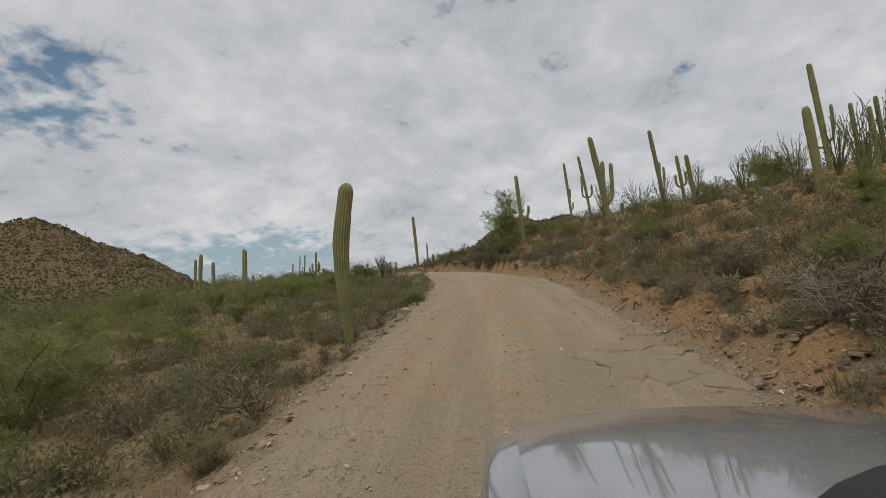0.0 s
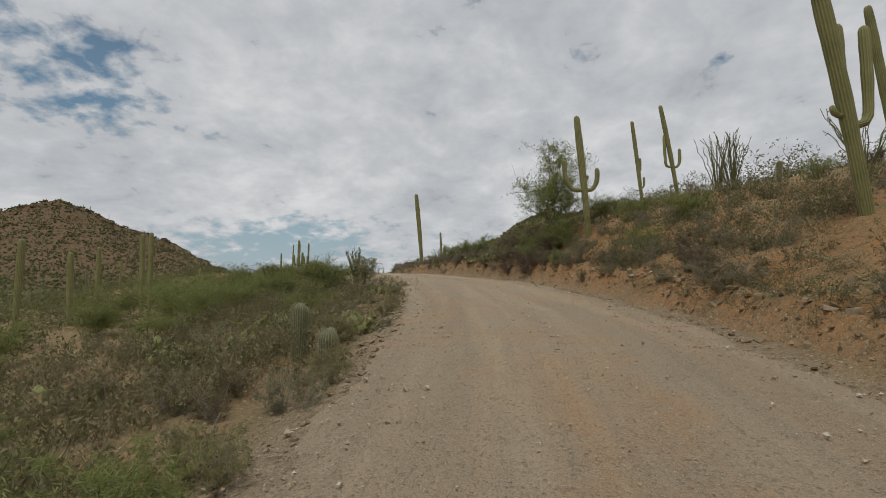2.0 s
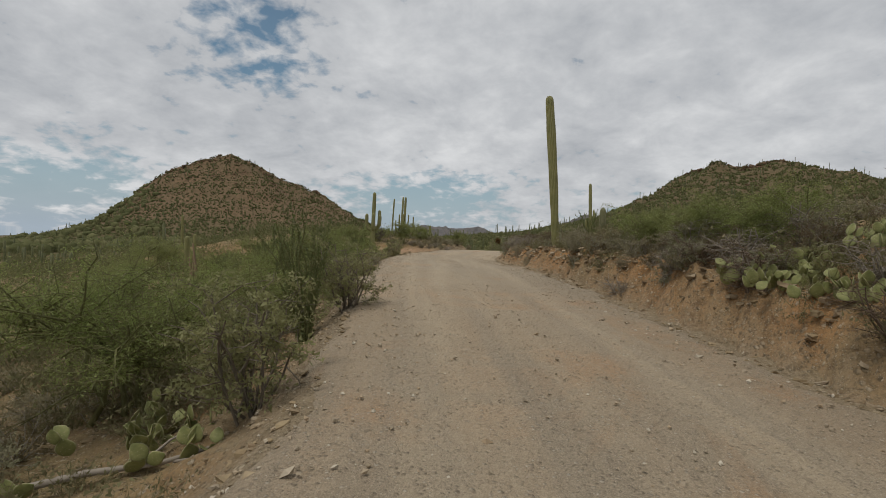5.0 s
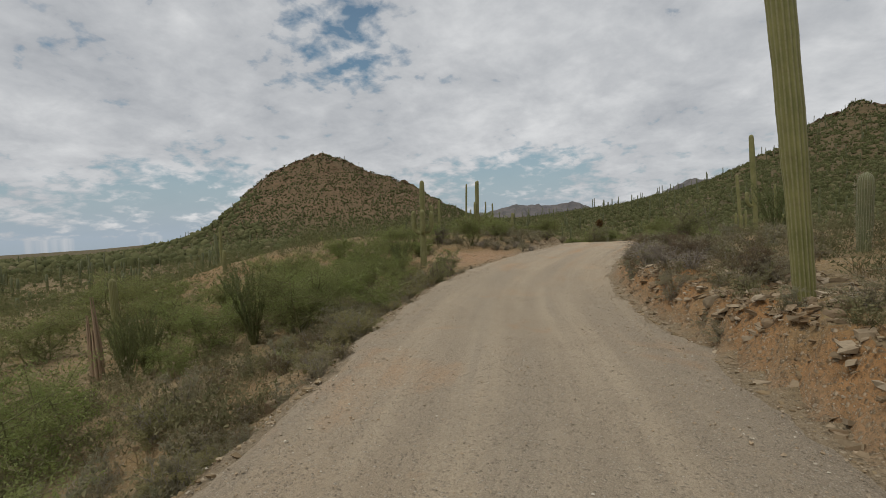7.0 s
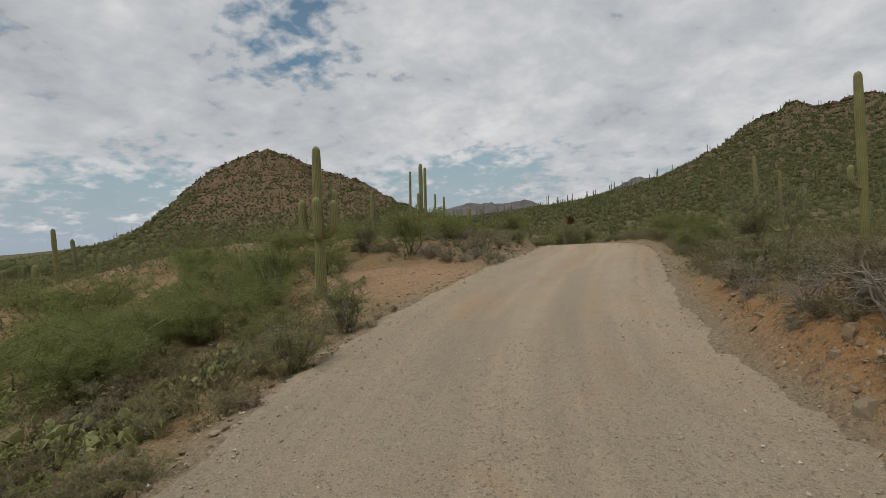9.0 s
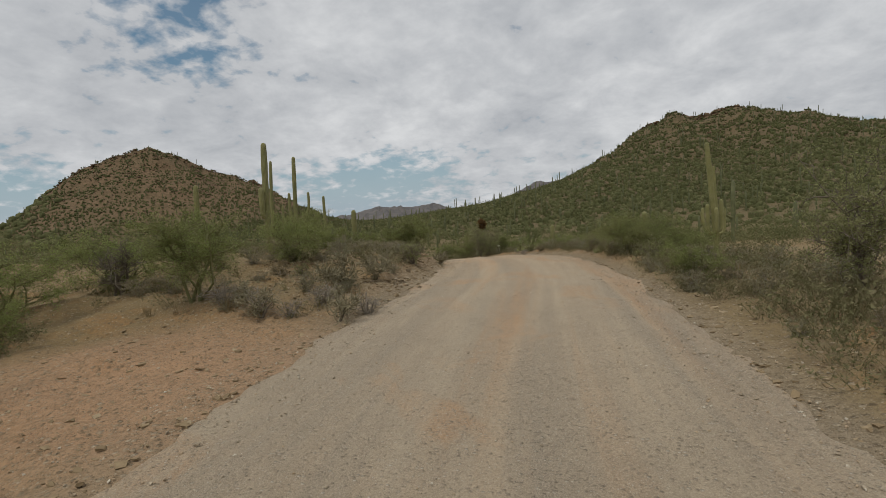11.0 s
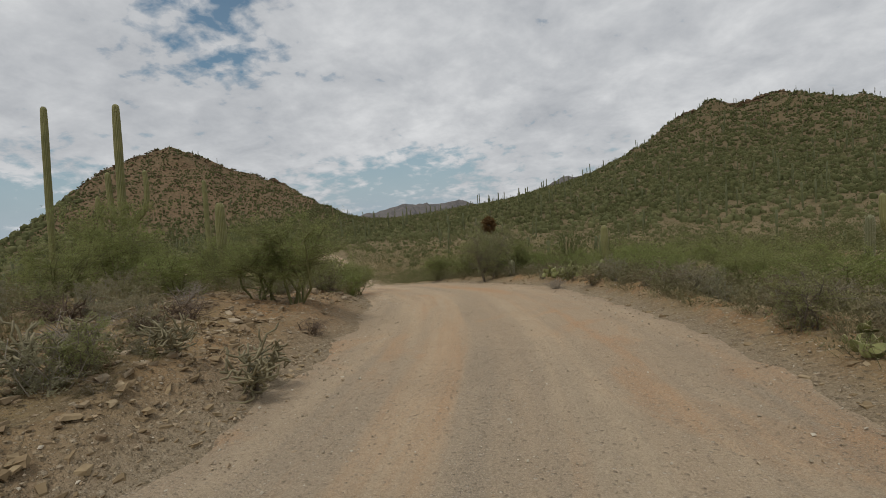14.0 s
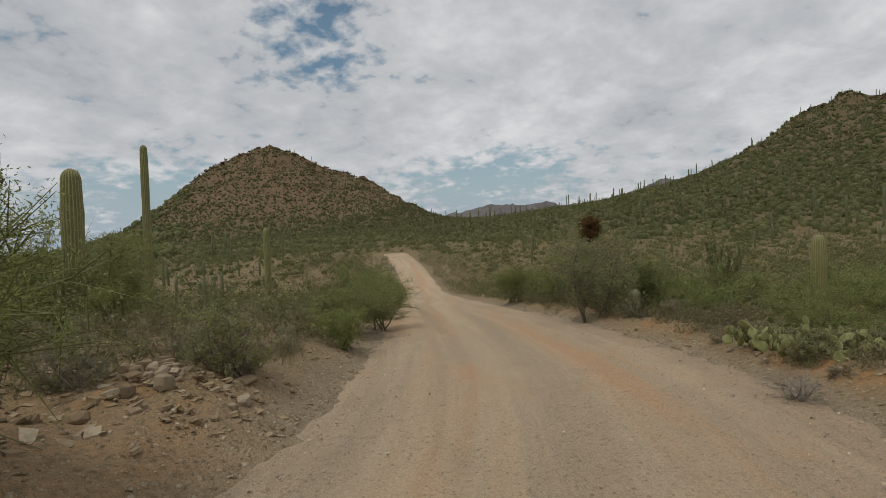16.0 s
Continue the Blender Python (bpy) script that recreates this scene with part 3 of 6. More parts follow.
def build_road():
    line = catmull(ROAD, 0.22)
    line = line[(line[:, 1] > -30)]
    tan = np.gradient(line[:, :2], axis=0)
    tan /= np.linalg.norm(tan, axis=1, keepdims=True)
    nor = np.stack([tan[:, 1], -tan[:, 0]], 1)
    along = np.r_[0, np.cumsum(np.linalg.norm(np.diff(line[:, :2], axis=0), axis=1))]
    across = np.linspace(-1, 1, 41)
    half = line[:, 3:4] + 0.28 + 0.16 * rough(along[:, None], across[None] * 0 + np.sign(across)[None] * 40, 3.0, 2.0) + 0.05 * rough(along[:, None], np.sign(across)[None] * 40, 0.9, 5.0)
    d = across[None] * half
    x, y = line[:, :1] + nor[:, :1] * d, line[:, 1:2] + nor[:, 1:] * d
    z = line[:, 2:3] - 0.05 * np.clip((np.abs(d) - 1.0) / 1.6, 0, 1) ** 2 + 0 * d
    z = road_z(x, y, z, d)
    lip = np.clip((np.abs(across)[None] - 0.93) / 0.07, 0, 1) + 0 * d
    g = lay_of(x[:, [0, -1]], y[:, [0, -1]])[0]
    edge_z = np.where(across[None] < 0, g[:, :1], g[:, 1:])
    z = z * (1 - lip) + (edge_z - 0.06) * lip
    uv = np.stack([d, along[:, None] + 0 * d], -1).reshape(-1, 2)
    me = mesh_of("road", np.stack([x, y, z], -1).reshape(-1, 3), grid_faces(len(line), 41)[:, [3, 2, 1, 0]], M["road"], True,
                 {"edge": np.clip((np.abs(across)[None] - 0.6) / 0.35, 0, 1).repeat(len(line), 0).ravel()}, uv)
    tagged(new("road", me), "pale graded gravel road with wheel tracks and clay patches", "road", kind="structure")


build_ground()
build_road()

# ---- cacti ----
def frames(path):
    """Two side vectors at each place of a path."""
    path = np.asarray(path, float)
    t = np.gradient(path, axis=0)
    t /= np.linalg.norm(t, axis=1, keepdims=True) + 1e-9
    a = np.cross(t[0], (0, 1, 0.1))
    a /= np.linalg.norm(a)
    out = []
    for k in range(len(path)):
        a = a - t[k] * (a @ t[k])
        a /= np.linalg.norm(a)
        out.append((a.copy(), np.cross(t[k], a)))
    return out


def tube(soup, path, radii, sides=5, cap=True, attr=0.0):
    path = np.asarray(path, float)
    ang = np.arange(sides) * 2 * np.pi / sides
    v = [p + r * (np.cos(ang)[:, None] * a + np.sin(ang)[:, None] * b) for p, r, (a, b) in zip(path, radii, frames(path))]
    n = len(path)
    soup.add(np.concatenate(v), quad=grid_faces(n, sides, True), attr=attr)


def ribbed(path, radii, ribs=16, deep=0.13, fine=4):
    """A ribbed cactus stem along a path, closed at its top, as a Soup with the rib's height on each vertex."""
    soup = Soup()
    path = np.asarray(path, float)
    k = np.arange(ribs * fine)
    high = 0.5 + 0.5 * np.cos(2 * np.pi * k / fine)
    ang = k * 2 * np.pi / len(k)
    v, a = [], []
    for p, r, (s, t) in zip(path, radii, frames(path)):
        rr = r * (1 - deep * (1 - high))
        v.append(p + rr[:, None] * (np.cos(ang)[:, None] * s + np.sin(ang)[:, None] * t))
        a.append(high)
    soup.add(np.concatenate(v), quad=grid_faces(len(path), len(k), True), attr=np.concatenate(a))
    return soup


def stem_path(points, n):
    """A smooth path of n places through a few points."""
    p = np.asarray(points, float)
    s = np.r_[0, np.cumsum(np.linalg.norm(np.diff(p, axis=0), axis=1))]
    dense = catmull(np.c_[p, np.zeros(len(p))], 0.03)[:, :3] if len(p) > 2 else p
    s = np.r_[0, np.cumsum(np.linalg.norm(np.diff(dense, axis=0), axis=1))]
    u = np.linspace(0, s[-1], n)
    return np.stack([np.interp(u, s, dense[:, c]) for c in range(3)], 1), u


def stem_radii(u, r, base=0.8, waist=(0.55, 0.12)):
    """Slim at the foot, fullest above the middle, round at the top."""
    total = u[-1]
    f = u / total
    body = r * (base + (1 - base) * np.clip(f / waist[0], 0, 1) ** 0.8) * (1 - waist[1] * np.clip((f - 0.8) / 0.2, 0, 1))
    body = body * (1 + 0.03 * np.sin(f * 19 + r * 40) + 0.02 * np.sin(f * 43))
    left = np.clip(total - u, 0, None)
    cap = np.sqrt(np.clip(1 - np.clip(1 - left / (1.15 * r), 0, 1) ** 2, 0.0004, 1))
    return body * cap


def dome_rows(n, u_total, r):
    """Places along a stem, closer together in its round top."""
    return np.r_[np.linspace(0, u_total - 1.15 * r, n), u_total - 1.15 * r * (1 - np.sin(np.linspace(0.18, 1, 8) * np.pi / 2))]


def stem(points, r, base=0.8, ribs=16, n=16, fine=4):
    path, u = stem_path(points, 160)
    rows = dome_rows(n, u[-1], r)
    path = np.stack([np.interp(rows, u, path[:, c]) for c in range(3)], 1)
    return ribbed(path, stem_radii(rows, r, base), ribs, 0.15, fine)


def part(name, me, parent, label=""):
    ob = new(name, me)
    ob.parent = parent
    if label:
        ob["label"] = label
    return ob


def root(name, x, y, z=None, turn=0.0, scale=1.0, sink=0.05):
    ob = new(name)
    ob.empty_display_size = 0.1
    z = ground_z(x, y) - sink if z is None else z
    ob.matrix_basis = Matrix.LocRotScale((x, y, z), Euler((0, 0, turn)), (scale, scale, scale))
    return ob


def tuft(it, top, r):
    """The crown of short pale spines on a cactus's tip."""
    rng = np.random.default_rng(int(abs(top[2]) * 1000))
    d = rng.normal(size=(70, 3)) * (1, 1, 0.6) + (0, 0, 0.7)
    d /= np.linalg.norm(d, axis=1, keepdims=True)
    foot = np.array(top) + d * (0.72 * r, 0.72 * r, 0.6 * r) - (0, 0, 0.68 * r)
    soup = Soup()
    sticks(soup, foot, foot + d * 0.16 * r, 0.003, 0.001)
    tagged(part("crown_tuft", soup.mesh("crown_spines", M["spine"]), it, "tuft of short pale spines"), kind="stuff")


def saguaro(x, y, top, r=0.2, arms=(), lean=(0, 0), bend=0.0, label="tall ribbed green saguaro cactus standing in desert scrub", fine=4, ribs=16, base=0.75):
    """top: height of its tip above the sea of the scene. Arms: height of the joint, way (degrees), reach, height of the arm's tip, radius."""
    z = ground_z(x, y) - 0.08
    r *= 0.74
    h = top - z
    it = root("saguaro", x, y, z)
    lx, ly = lean
    spine = [(0, 0, 0), (lx * 0.25 + bend * 0.6, ly * 0.25, h * 0.3), (lx * 0.55 + bend, ly * 0.55, h * 0.6), (lx, ly, h)]
    part("trunk", stem(spine, r, base, ribs, 18, fine).mesh("saguaro_trunk", M["saguaro"], True, "rib"), it)
    tuft(it, (lx, ly, h), r)
    for at, way, reach, tip, ra in arms:
        a = radians(way)
        f = at / h
        cx, cy = lx * f, ly * f
        ox, oy = math.cos(a), math.sin(a)
        up = max(tip - at, 0.2)
        pts = [(cx, cy, at), (cx + ox * reach * 0.6, cy + oy * reach * 0.6, at + 0.02 * up), (cx + ox * reach * 0.97, cy + oy * reach * 0.97, at + min(0.35 * up, reach * 0.6)),
               (cx + ox * reach * 1.05, cy + oy * reach * 1.05, at + 0.7 * up), (cx + ox * reach * 1.03, cy + oy * reach * 1.03, tip)]
        part("arm", stem(pts, ra * 0.82, 0.72, max(ribs - 4, 8), 14, fine).mesh("saguaro_arm", M["saguaro"], True, "rib"), it)
    return tagged(it, label, "cactus", "saguaros")


# ---- shrubs, trees and small cacti ----
def sticks(soup, p0, p1, r0, r1):
    """Many tapered three-sided sticks at once."""
    p0, p1 = np.asarray(p0, float), np.asarray(p1, float)
    n = len(p0)
    r0, r1 = np.broadcast_to(r0, (n,)), np.broadcast_to(r1, (n,))
    t = p1 - p0
    t = t / (np.linalg.norm(t, axis=1, keepdims=True) + 1e-9)
    ref = np.where(np.abs(t[:, 2:]) > 0.9, [[1.0, 0, 0]], [[0, 0, 1.0]])
    a = np.cross(t, ref)
    a /= np.linalg.norm(a, axis=1, keepdims=True)
    b = np.cross(t, a)
    rows = []
    for p, r in ((p0, r0), (p1, r1)):
        for k in range(3):
            c, s = math.cos(k * 2.0944), math.sin(k * 2.0944)
            rows.append(p + r[:, None] * (c * a + s * b))
    v = np.stack(rows, 1)
    q = np.array([(0, 1, 4, 3), (1, 2, 5, 4), (2, 0, 3, 5)])
    soup.add(v.reshape(-1, 3), quad=(q[None] + 6 * np.arange(n)[:, None, None]).reshape(-1, 4))


def leaves(soup, at, size, slim, rng, up=0.0):
    """One small pointed leaf at each place, turned any way."""
    n = len(at)
    d = rng.normal(size=(n, 3)) + (0, 0, up)
    d /= np.linalg.norm(d, axis=1, keepdims=True)
    e = np.cross(d, rng.normal(size=(n, 3)))
    e /= np.linalg.norm(e, axis=1, keepdims=True)
    s = size * rng.uniform(0.6, 1.4, (n, 1))
    v = np.stack([at - d * s * 0.5 - e * s * slim, at - d * s * 0.3 + e * s * slim, at + d * s * 0.6], 1)
    soup.add(v.reshape(-1, 3), tri=np.arange(3 * n).reshape(-1, 3))


def limbs_to(rng, starts, ends, bow, r0, r1, soup, steps=4):
    """Bowed limbs, each from a start to an end; returns their places and radii for what grows from them."""
    t = np.linspace(0, 1, steps + 1)[None, :, None]
    side = rng.normal(size=(len(starts), 1, 3)) * bow
    wob = rng.normal(size=(len(starts), steps + 1, 3)) * bow * 0.22
    wob[:, 0] = 0
    p = starts[:, None] * (1 - t) + ends[:, None] * t + side * np.sin(np.pi * t) + wob
    r = np.asarray(r0).reshape(-1, 1) * (1 - t[0, :, 0]) + np.asarray(r1).reshape(-1, 1) * t[0, :, 0]
    for k in range(steps):
        sticks(soup, p[:, k], p[:, k + 1], r[:, k], r[:, k + 1])
    return p


def pick(rng, p, n, lo=0.25):
    """n places along the limbs p, past the share lo of their length."""
    i = rng.integers(0, len(p), n)
    f = rng.uniform(lo, 1, n) * (p.shape[1] - 1)
    k = np.minimum(f.astype(int), p.shape[1] - 2)
    g = (f - k)[:, None]
    return p[i, k] * (1 - g) + p[i, k + 1] * g


def bush_meshes(seed, wide, high, limbs, branches, twigs, leaf_n, leaf, slim, bark, green, thick=0.03, low=0.1, droop=0.0, name="bush", steps=(5, 3, 2), bare=0.0):
    """Woody parts and leaves of one bush or small tree, about wide across and high."""
    rng = np.random.default_rng(seed)
    wood, crown = Soup(), Soup()
    foot = rng.normal(size=(limbs, 3)) * (0.05 * wide, 0.05 * wide, 0)
    ang = np.arange(limbs) * 6.283 / limbs + rng.uniform(-0.5, 0.5, limbs)
    out = rng.uniform(0.25, 0.62, limbs) * wide / 2
    ends = np.stack([np.cos(ang) * out, np.sin(ang) * out, high * rng.uniform(0.5, 0.92, limbs)], 1)
    p1 = limbs_to(rng, foot, ends, 0.07 * high, np.full(limbs, thick), np.full(limbs, thick * 0.4), wood, steps[0])
    s2 = pick(rng, p1, branches, low)
    d2 = rng.normal(size=(branches, 3)) * (0.24 * wide, 0.24 * wide, 0.15 * high) + s2 * (0.35, 0.35, 0) + (0, 0, 0.1 * high - droop * high)
    span = np.hypot(d2[:, 0], d2[:, 1])[:, None] + 1e-6
    d2[:, :2] *= np.minimum(1, 0.30 * wide / span)
    e2 = s2 + d2
    span = np.hypot(e2[:, 0], e2[:, 1])[:, None] + 1e-6
    e2[:, :2] *= np.minimum(1, 0.52 * wide / span)
    e2[:, 2] = np.clip(e2[:, 2], 0.12 * high, high * 1.03)
    p2 = limbs_to(rng, s2, e2, 0.04 * high, np.full(branches, thick * 0.42), np.full(branches, thick * 0.16), wood, steps[1])
    s3 = pick(rng, p2, twigs, 0.15)
    e3 = s3 + rng.normal(size=(twigs, 3)) * (0.10 * wide, 0.10 * wide, 0.09 * high) + (0, 0, 0.04 * high - droop * 0.5 * high)
    e3[:, 2] = np.clip(e3[:, 2], 0.03, high * 1.08)
    p3 = limbs_to(rng, s3, e3, 0.015 * high, np.full(twigs, thick * 0.15), np.full(twigs, thick * 0.06), wood, steps[2])
    full = p3[np.argsort(rng.random(twigs) - 0.25 * p3[:, -1, 2] / high)[:max(3, int(0.62 * twigs))]]
    at = pick(rng, full, leaf_n, 0.05) + rng.normal(size=(leaf_n, 3)) * 0.017 * wide
    at = at[at[:, 2] > bare * high * rng.uniform(0.6, 1.2, len(at))]
    at[:, 2] = np.maximum(at[:, 2], 0.02)
    leaves(crown, at, leaf, slim, rng, 0.3)
    return wood.mesh(name + "_stems", bark, True), crown.mesh(name + "_foliage", green)


def bush_thing(name, meshes, category, label, group, x, y, turn=0.0, scale=1.0, tall=1.0, sink=0.06):
    it = new(name, meshes[0])
    it.matrix_basis = Matrix.LocRotScale((x, y, ground_z(x, y) - sink), Euler((0, 0, turn)), (scale, scale, scale * tall))
    part("foliage", meshes[1], it)
    return tagged(it, label, category, group)


def ocotillo_meshes(seed, n, high, spread_, leafy=50):
    rng = np.random.default_rng(seed)
    out = []
    soup = Soup()
    for k in range(n):
        a, tilt, ln = rng.uniform(0, 6.283), rng.uniform(0.08, spread_), high * rng.uniform(0.72, 1.02)
        t = np.linspace(0, 1, 9)
        lean = tilt * (0.55 + 0.65 * t)
        x = np.cumsum(np.r_[0.06, np.sin(lean[1:]) * ln / 8])
        z = np.cumsum(np.r_[-0.05, np.cos(lean[1:]) * ln / 8])
        w = rng.normal(size=(9, 2)) * 0.018 * ln * t[:, None]
        p = np.stack([np.cos(a) * x + w[:, 0], np.sin(a) * x + w[:, 1], z], 1)
        stem_ = Soup()
        tube(stem_, p, np.linspace(0.02, 0.008, 9), 5)
        out.append(stem_.mesh("ocotillo_stem", M["green_bark"], True))
        f = rng.uniform(0.06, 1, leafy) * 8
        i = np.minimum(f.astype(int), 7)
        at = p[i] + (p[i + 1] - p[i]) * (f - i)[:, None]
        leaves(soup, at + rng.normal(size=at.shape) * 0.02, 0.055, 0.25, rng, 0.8)
    return out, soup.mesh("ocotillo_leaves", M["ocotillo"])


def ocotillo(meshes, x, y, scale=1.0, turn=0.0, label="ocotillo shrub with long thin green wands fanning up from the soil"):
    it = root("ocotillo", x, y, None, turn, scale)
    for me in meshes[0]:
        part("stem", me, it)
    part("foliage", meshes[1], it)
    return tagged(it, label, "shrub", "ocotillos")


def pad_mesh(seed):
    rng = np.random.default_rng(seed)
    rows, cols = 8, 12
    v, a = [], []
    for i in range(rows + 1):
        f = i / rows
        wide = 0.40 * math.sin(math.pi * f ** 0.85) ** 0.75 + 0.015
        for j in range(cols):
            t = j * 6.283 / cols
            v.append((wide * math.cos(t) * (1 + 0.03 * rng.normal()), 0.058 * math.sin(t) * (wide / 0.4) ** 0.5, f))
            a.append(0.3 + 0.7 * abs(math.cos(t)) ** 6)
    soup = Soup()
    soup.add(v, quad=grid_faces(rows + 1, cols, True), attr=np.array(a))
    return soup.mesh("pad", M["pear"], True, "rib")


PADS = [pad_mesh(k) for k in range(3)]


def prickly_pear(seed, x, y, size=1.0, count=22, label="clump of flat green prickly pear pads on the desert soil"):
    """A clump of pads, about size metres across."""
    rng = np.random.default_rng(seed)
    it = root("prickly_pear", x, y, None, rng.uniform(0, 6.28), 1.0, 0.02)
    pad = 0.175 * min(1.0, 0.6 + 0.4 * size)
    grown = []
    for k in range(count):
        if k < max(4, int(count * 0.42)):
            base = Vector((rng.normal() * 0.2 * size, rng.normal() * 0.2 * size, 0.0))
            turn, tilt, s = rng.uniform(0, 6.28), rng.normal() * 0.35, pad * rng.uniform(0.85, 1.25)
        else:
            m, s0 = grown[rng.integers(0, max(4, int(len(grown) * 0.7)))]
            u = rng.uniform(-1, 1)
            base = m @ Vector((0.33 * u, 0, 0.97 - 0.22 * u * u))
            turn, tilt, s = rng.uniform(0, 6.28), rng.normal() * 0.5 + 0.1, pad * rng.uniform(0.65, 1.05)
        m = Matrix.LocRotScale(base, Euler((tilt, rng.normal() * 0.45, turn)), (s, s, s))
        grown.append((m, s))
        part("pad", PADS[k % 3], it).matrix_basis = m
    return tagged(it, label, "cactus", "prickly pears")


def cholla_meshes(seed, high, wide, joints=70, thick=0.028, trunk=0.4, green=None):
    rng = np.random.default_rng(seed)
    wood, arms = Soup(), Soup()
    tips = []
    for k in range(3):
        a = rng.uniform(0, 6.28)
        p = np.array([(0, 0, -0.05), (0.1 * math.cos(a) * wide, 0.1 * math.sin(a) * wide, high * trunk * 0.6), (0.22 * math.cos(a) * wide, 0.22 * math.sin(a) * wide, high * trunk)])
        tube(wood, p, [thick * 1.5, thick * 1.3, thick], 6)
        tips += [(p[1], 0), (p[2], 0), (p[2], 0)]
    for k in range(joints):
        p, depth = tips[rng.integers(0, len(tips))]
        d = rng.normal(size=3) * (1, 1, 0.75) + np.array((p[0], p[1], 0)) * 1.3 / wide + (0, 0, 0.35)
        d /= np.linalg.norm(d)
        ln = 0.19 * high * rng.uniform(0.6, 1.3)
        mid, end = p + d * ln * 0.5 + rng.normal(size=3) * 0.02, p + d * ln + (0, 0, 0.12 * ln)
        if end[2] < 0.04 or end[2] > high or np.hypot(end[0], end[1]) > wide * 0.55:
            continue
        r = thick * (0.95 - 0.09 * min(depth, 5))
        tube(arms, [p, mid, end, end + d * 0.01], [r * 0.8, r, r * 0.85, 0.002], 6, attr=rng.uniform(0.2, 1))
        tips.append((end, depth + 1))
        if rng.random() < 0.6:
            tips.append((mid, depth + 1))
    return wood.mesh("cholla_trunk", M["bark"], True), arms.mesh("cholla_joints", green or M["cholla"], True, "rib")


def cholla(meshes, x, y, scale=1.0, turn=0.0, label="tangled grey-green cholla cactus with spiny jointed branches", sink=0.03):
    it = new("cholla", meshes[0])
    it.matrix_basis = Matrix.LocRotScale((x, y, ground_z(x, y) - sink), Euler((0, 0, turn)), (scale,) * 3)
    part("jointed_crown", meshes[1], it)
    return tagged(it, label, "cactus", "chollas")


def barrel(x, y, high, r, label="short stout ribbed young cactus on the slope", ribs=20):
    r *= 0.84
    it = new("barrel_cactus", stem([(0, 0, 0), (0.02, 0.01, high * 0.5), (0.03, -0.02, high)], r, 0.8, ribs, 9, 4).mesh("barrel_cactus", M["young"], True, "rib"))
    it.matrix_basis = pose(x, y, ground_z(x, y) - 0.1)
    rng = np.random.default_rng(int(100 * high))
    n = 800
    a = rng.integers(0, ribs, n) * 6.283 / ribs
    f = rng.uniform(0.08, 1.0, n) ** 0.8
    rr = r * (0.8 + 0.2 * np.clip(f / 0.55, 0, 1)) * np.sqrt(np.clip(1 - np.clip(1 - (1 - f) * high / (1.15 * r), 0, 1) ** 2, 0.01, 1))
    out = np.stack([np.cos(a), np.sin(a), 0.25 + np.clip(f - 0.7, 0, 1) * 2.5], 1) + rng.normal(size=(n, 3)) * 0.5
    foot = np.stack([np.cos(a) * rr * 0.97, np.sin(a) * rr * 0.97, f * high], 1)
    soup = Soup()
    sticks(soup, foot, foot + out * 0.026, 0.0022, 0.0008)
    tagged(part("spine_cover", soup.mesh("young_spines", M["spine"]), it, "rows of short pale spines"), kind="stuff")
    return tagged(it, label, "cactus", "young cacti")


def grass_meshes(seed, wide, high, n):
    rng = np.random.default_rng(seed)
    soup = Soup()
    foot = np.c_[rng.normal(size=(n, 2)) * wide * 0.22, np.zeros(n)]
    tip = foot + np.c_[rng.normal(size=(n, 2)) * wide * 0.25 + foot[:, :2] * 0.6, high * rng.uniform(0.5, 1, n)]
    mid = (foot + tip) / 2 + np.c_[np.zeros((n, 2)), 0.12 * high * np.ones(n)]
    sticks(soup, foot, mid, 0.004, 0.003)
    sticks(soup, mid, tip, 0.003, 0.001)
    return soup


# ---- stones ----
def stone_mesh(seed, flat):
    rng = np.random.default_rng(seed)
    bm = bmesh.new()
    turns = np.sort(rng.uniform(0, 6.283, 7)) * 0.6 + np.arange(7) * 6.283 / 7 * 0.4
    tip = rng.normal(size=2) * 0.12
    for level, grow in ((-0.22, 0.86), (0.12, 1.0), (0.72, 0.93), (0.95, 0.70)):
        for a in turns + rng.normal(size=7) * 0.12:
            r = grow * rng.uniform(0.82, 1.08)
            x, y = 0.5 * r * math.cos(a), 0.38 * r * math.sin(a)
            bm.verts.new((x, y, flat * (level + rng.normal() * 0.03) + (tip[0] * x + tip[1] * y) * (level > 0.5)))
    hull = bmesh.ops.convex_hull(bm, input=bm.verts)
    bmesh.ops.delete(bm, geom=list({g for g in hull["geom_interior"] + hull["geom_unused"]}), context="VERTS")
    me = bpy.data.meshes.new("stone")
    bm.to_mesh(me)
    bm.free()
    me.materials.append(M["stone"])
    return me


STONES = [stone_mesh(k, f) for k, f in enumerate((0.55, 0.4, 0.7, 0.3, 0.5, 0.22))]


def stone(rng, x, y, size, sink=0.28, z=None, flat=None, label="broken tan stone lying on the soil"):
    it = new("stone", STONES[int(rng.integers(0, len(STONES))) if flat is None else flat])
    it.matrix_basis = Matrix.LocRotScale((x, y, (ground_z(x, y) if z is None else z) - sink * size), Euler((rng.normal() * 0.18, rng.normal() * 0.18, rng.uniform(0, 6.28))), (size,) * 3)
    return tagged(it, label, "stone", "loose stones")

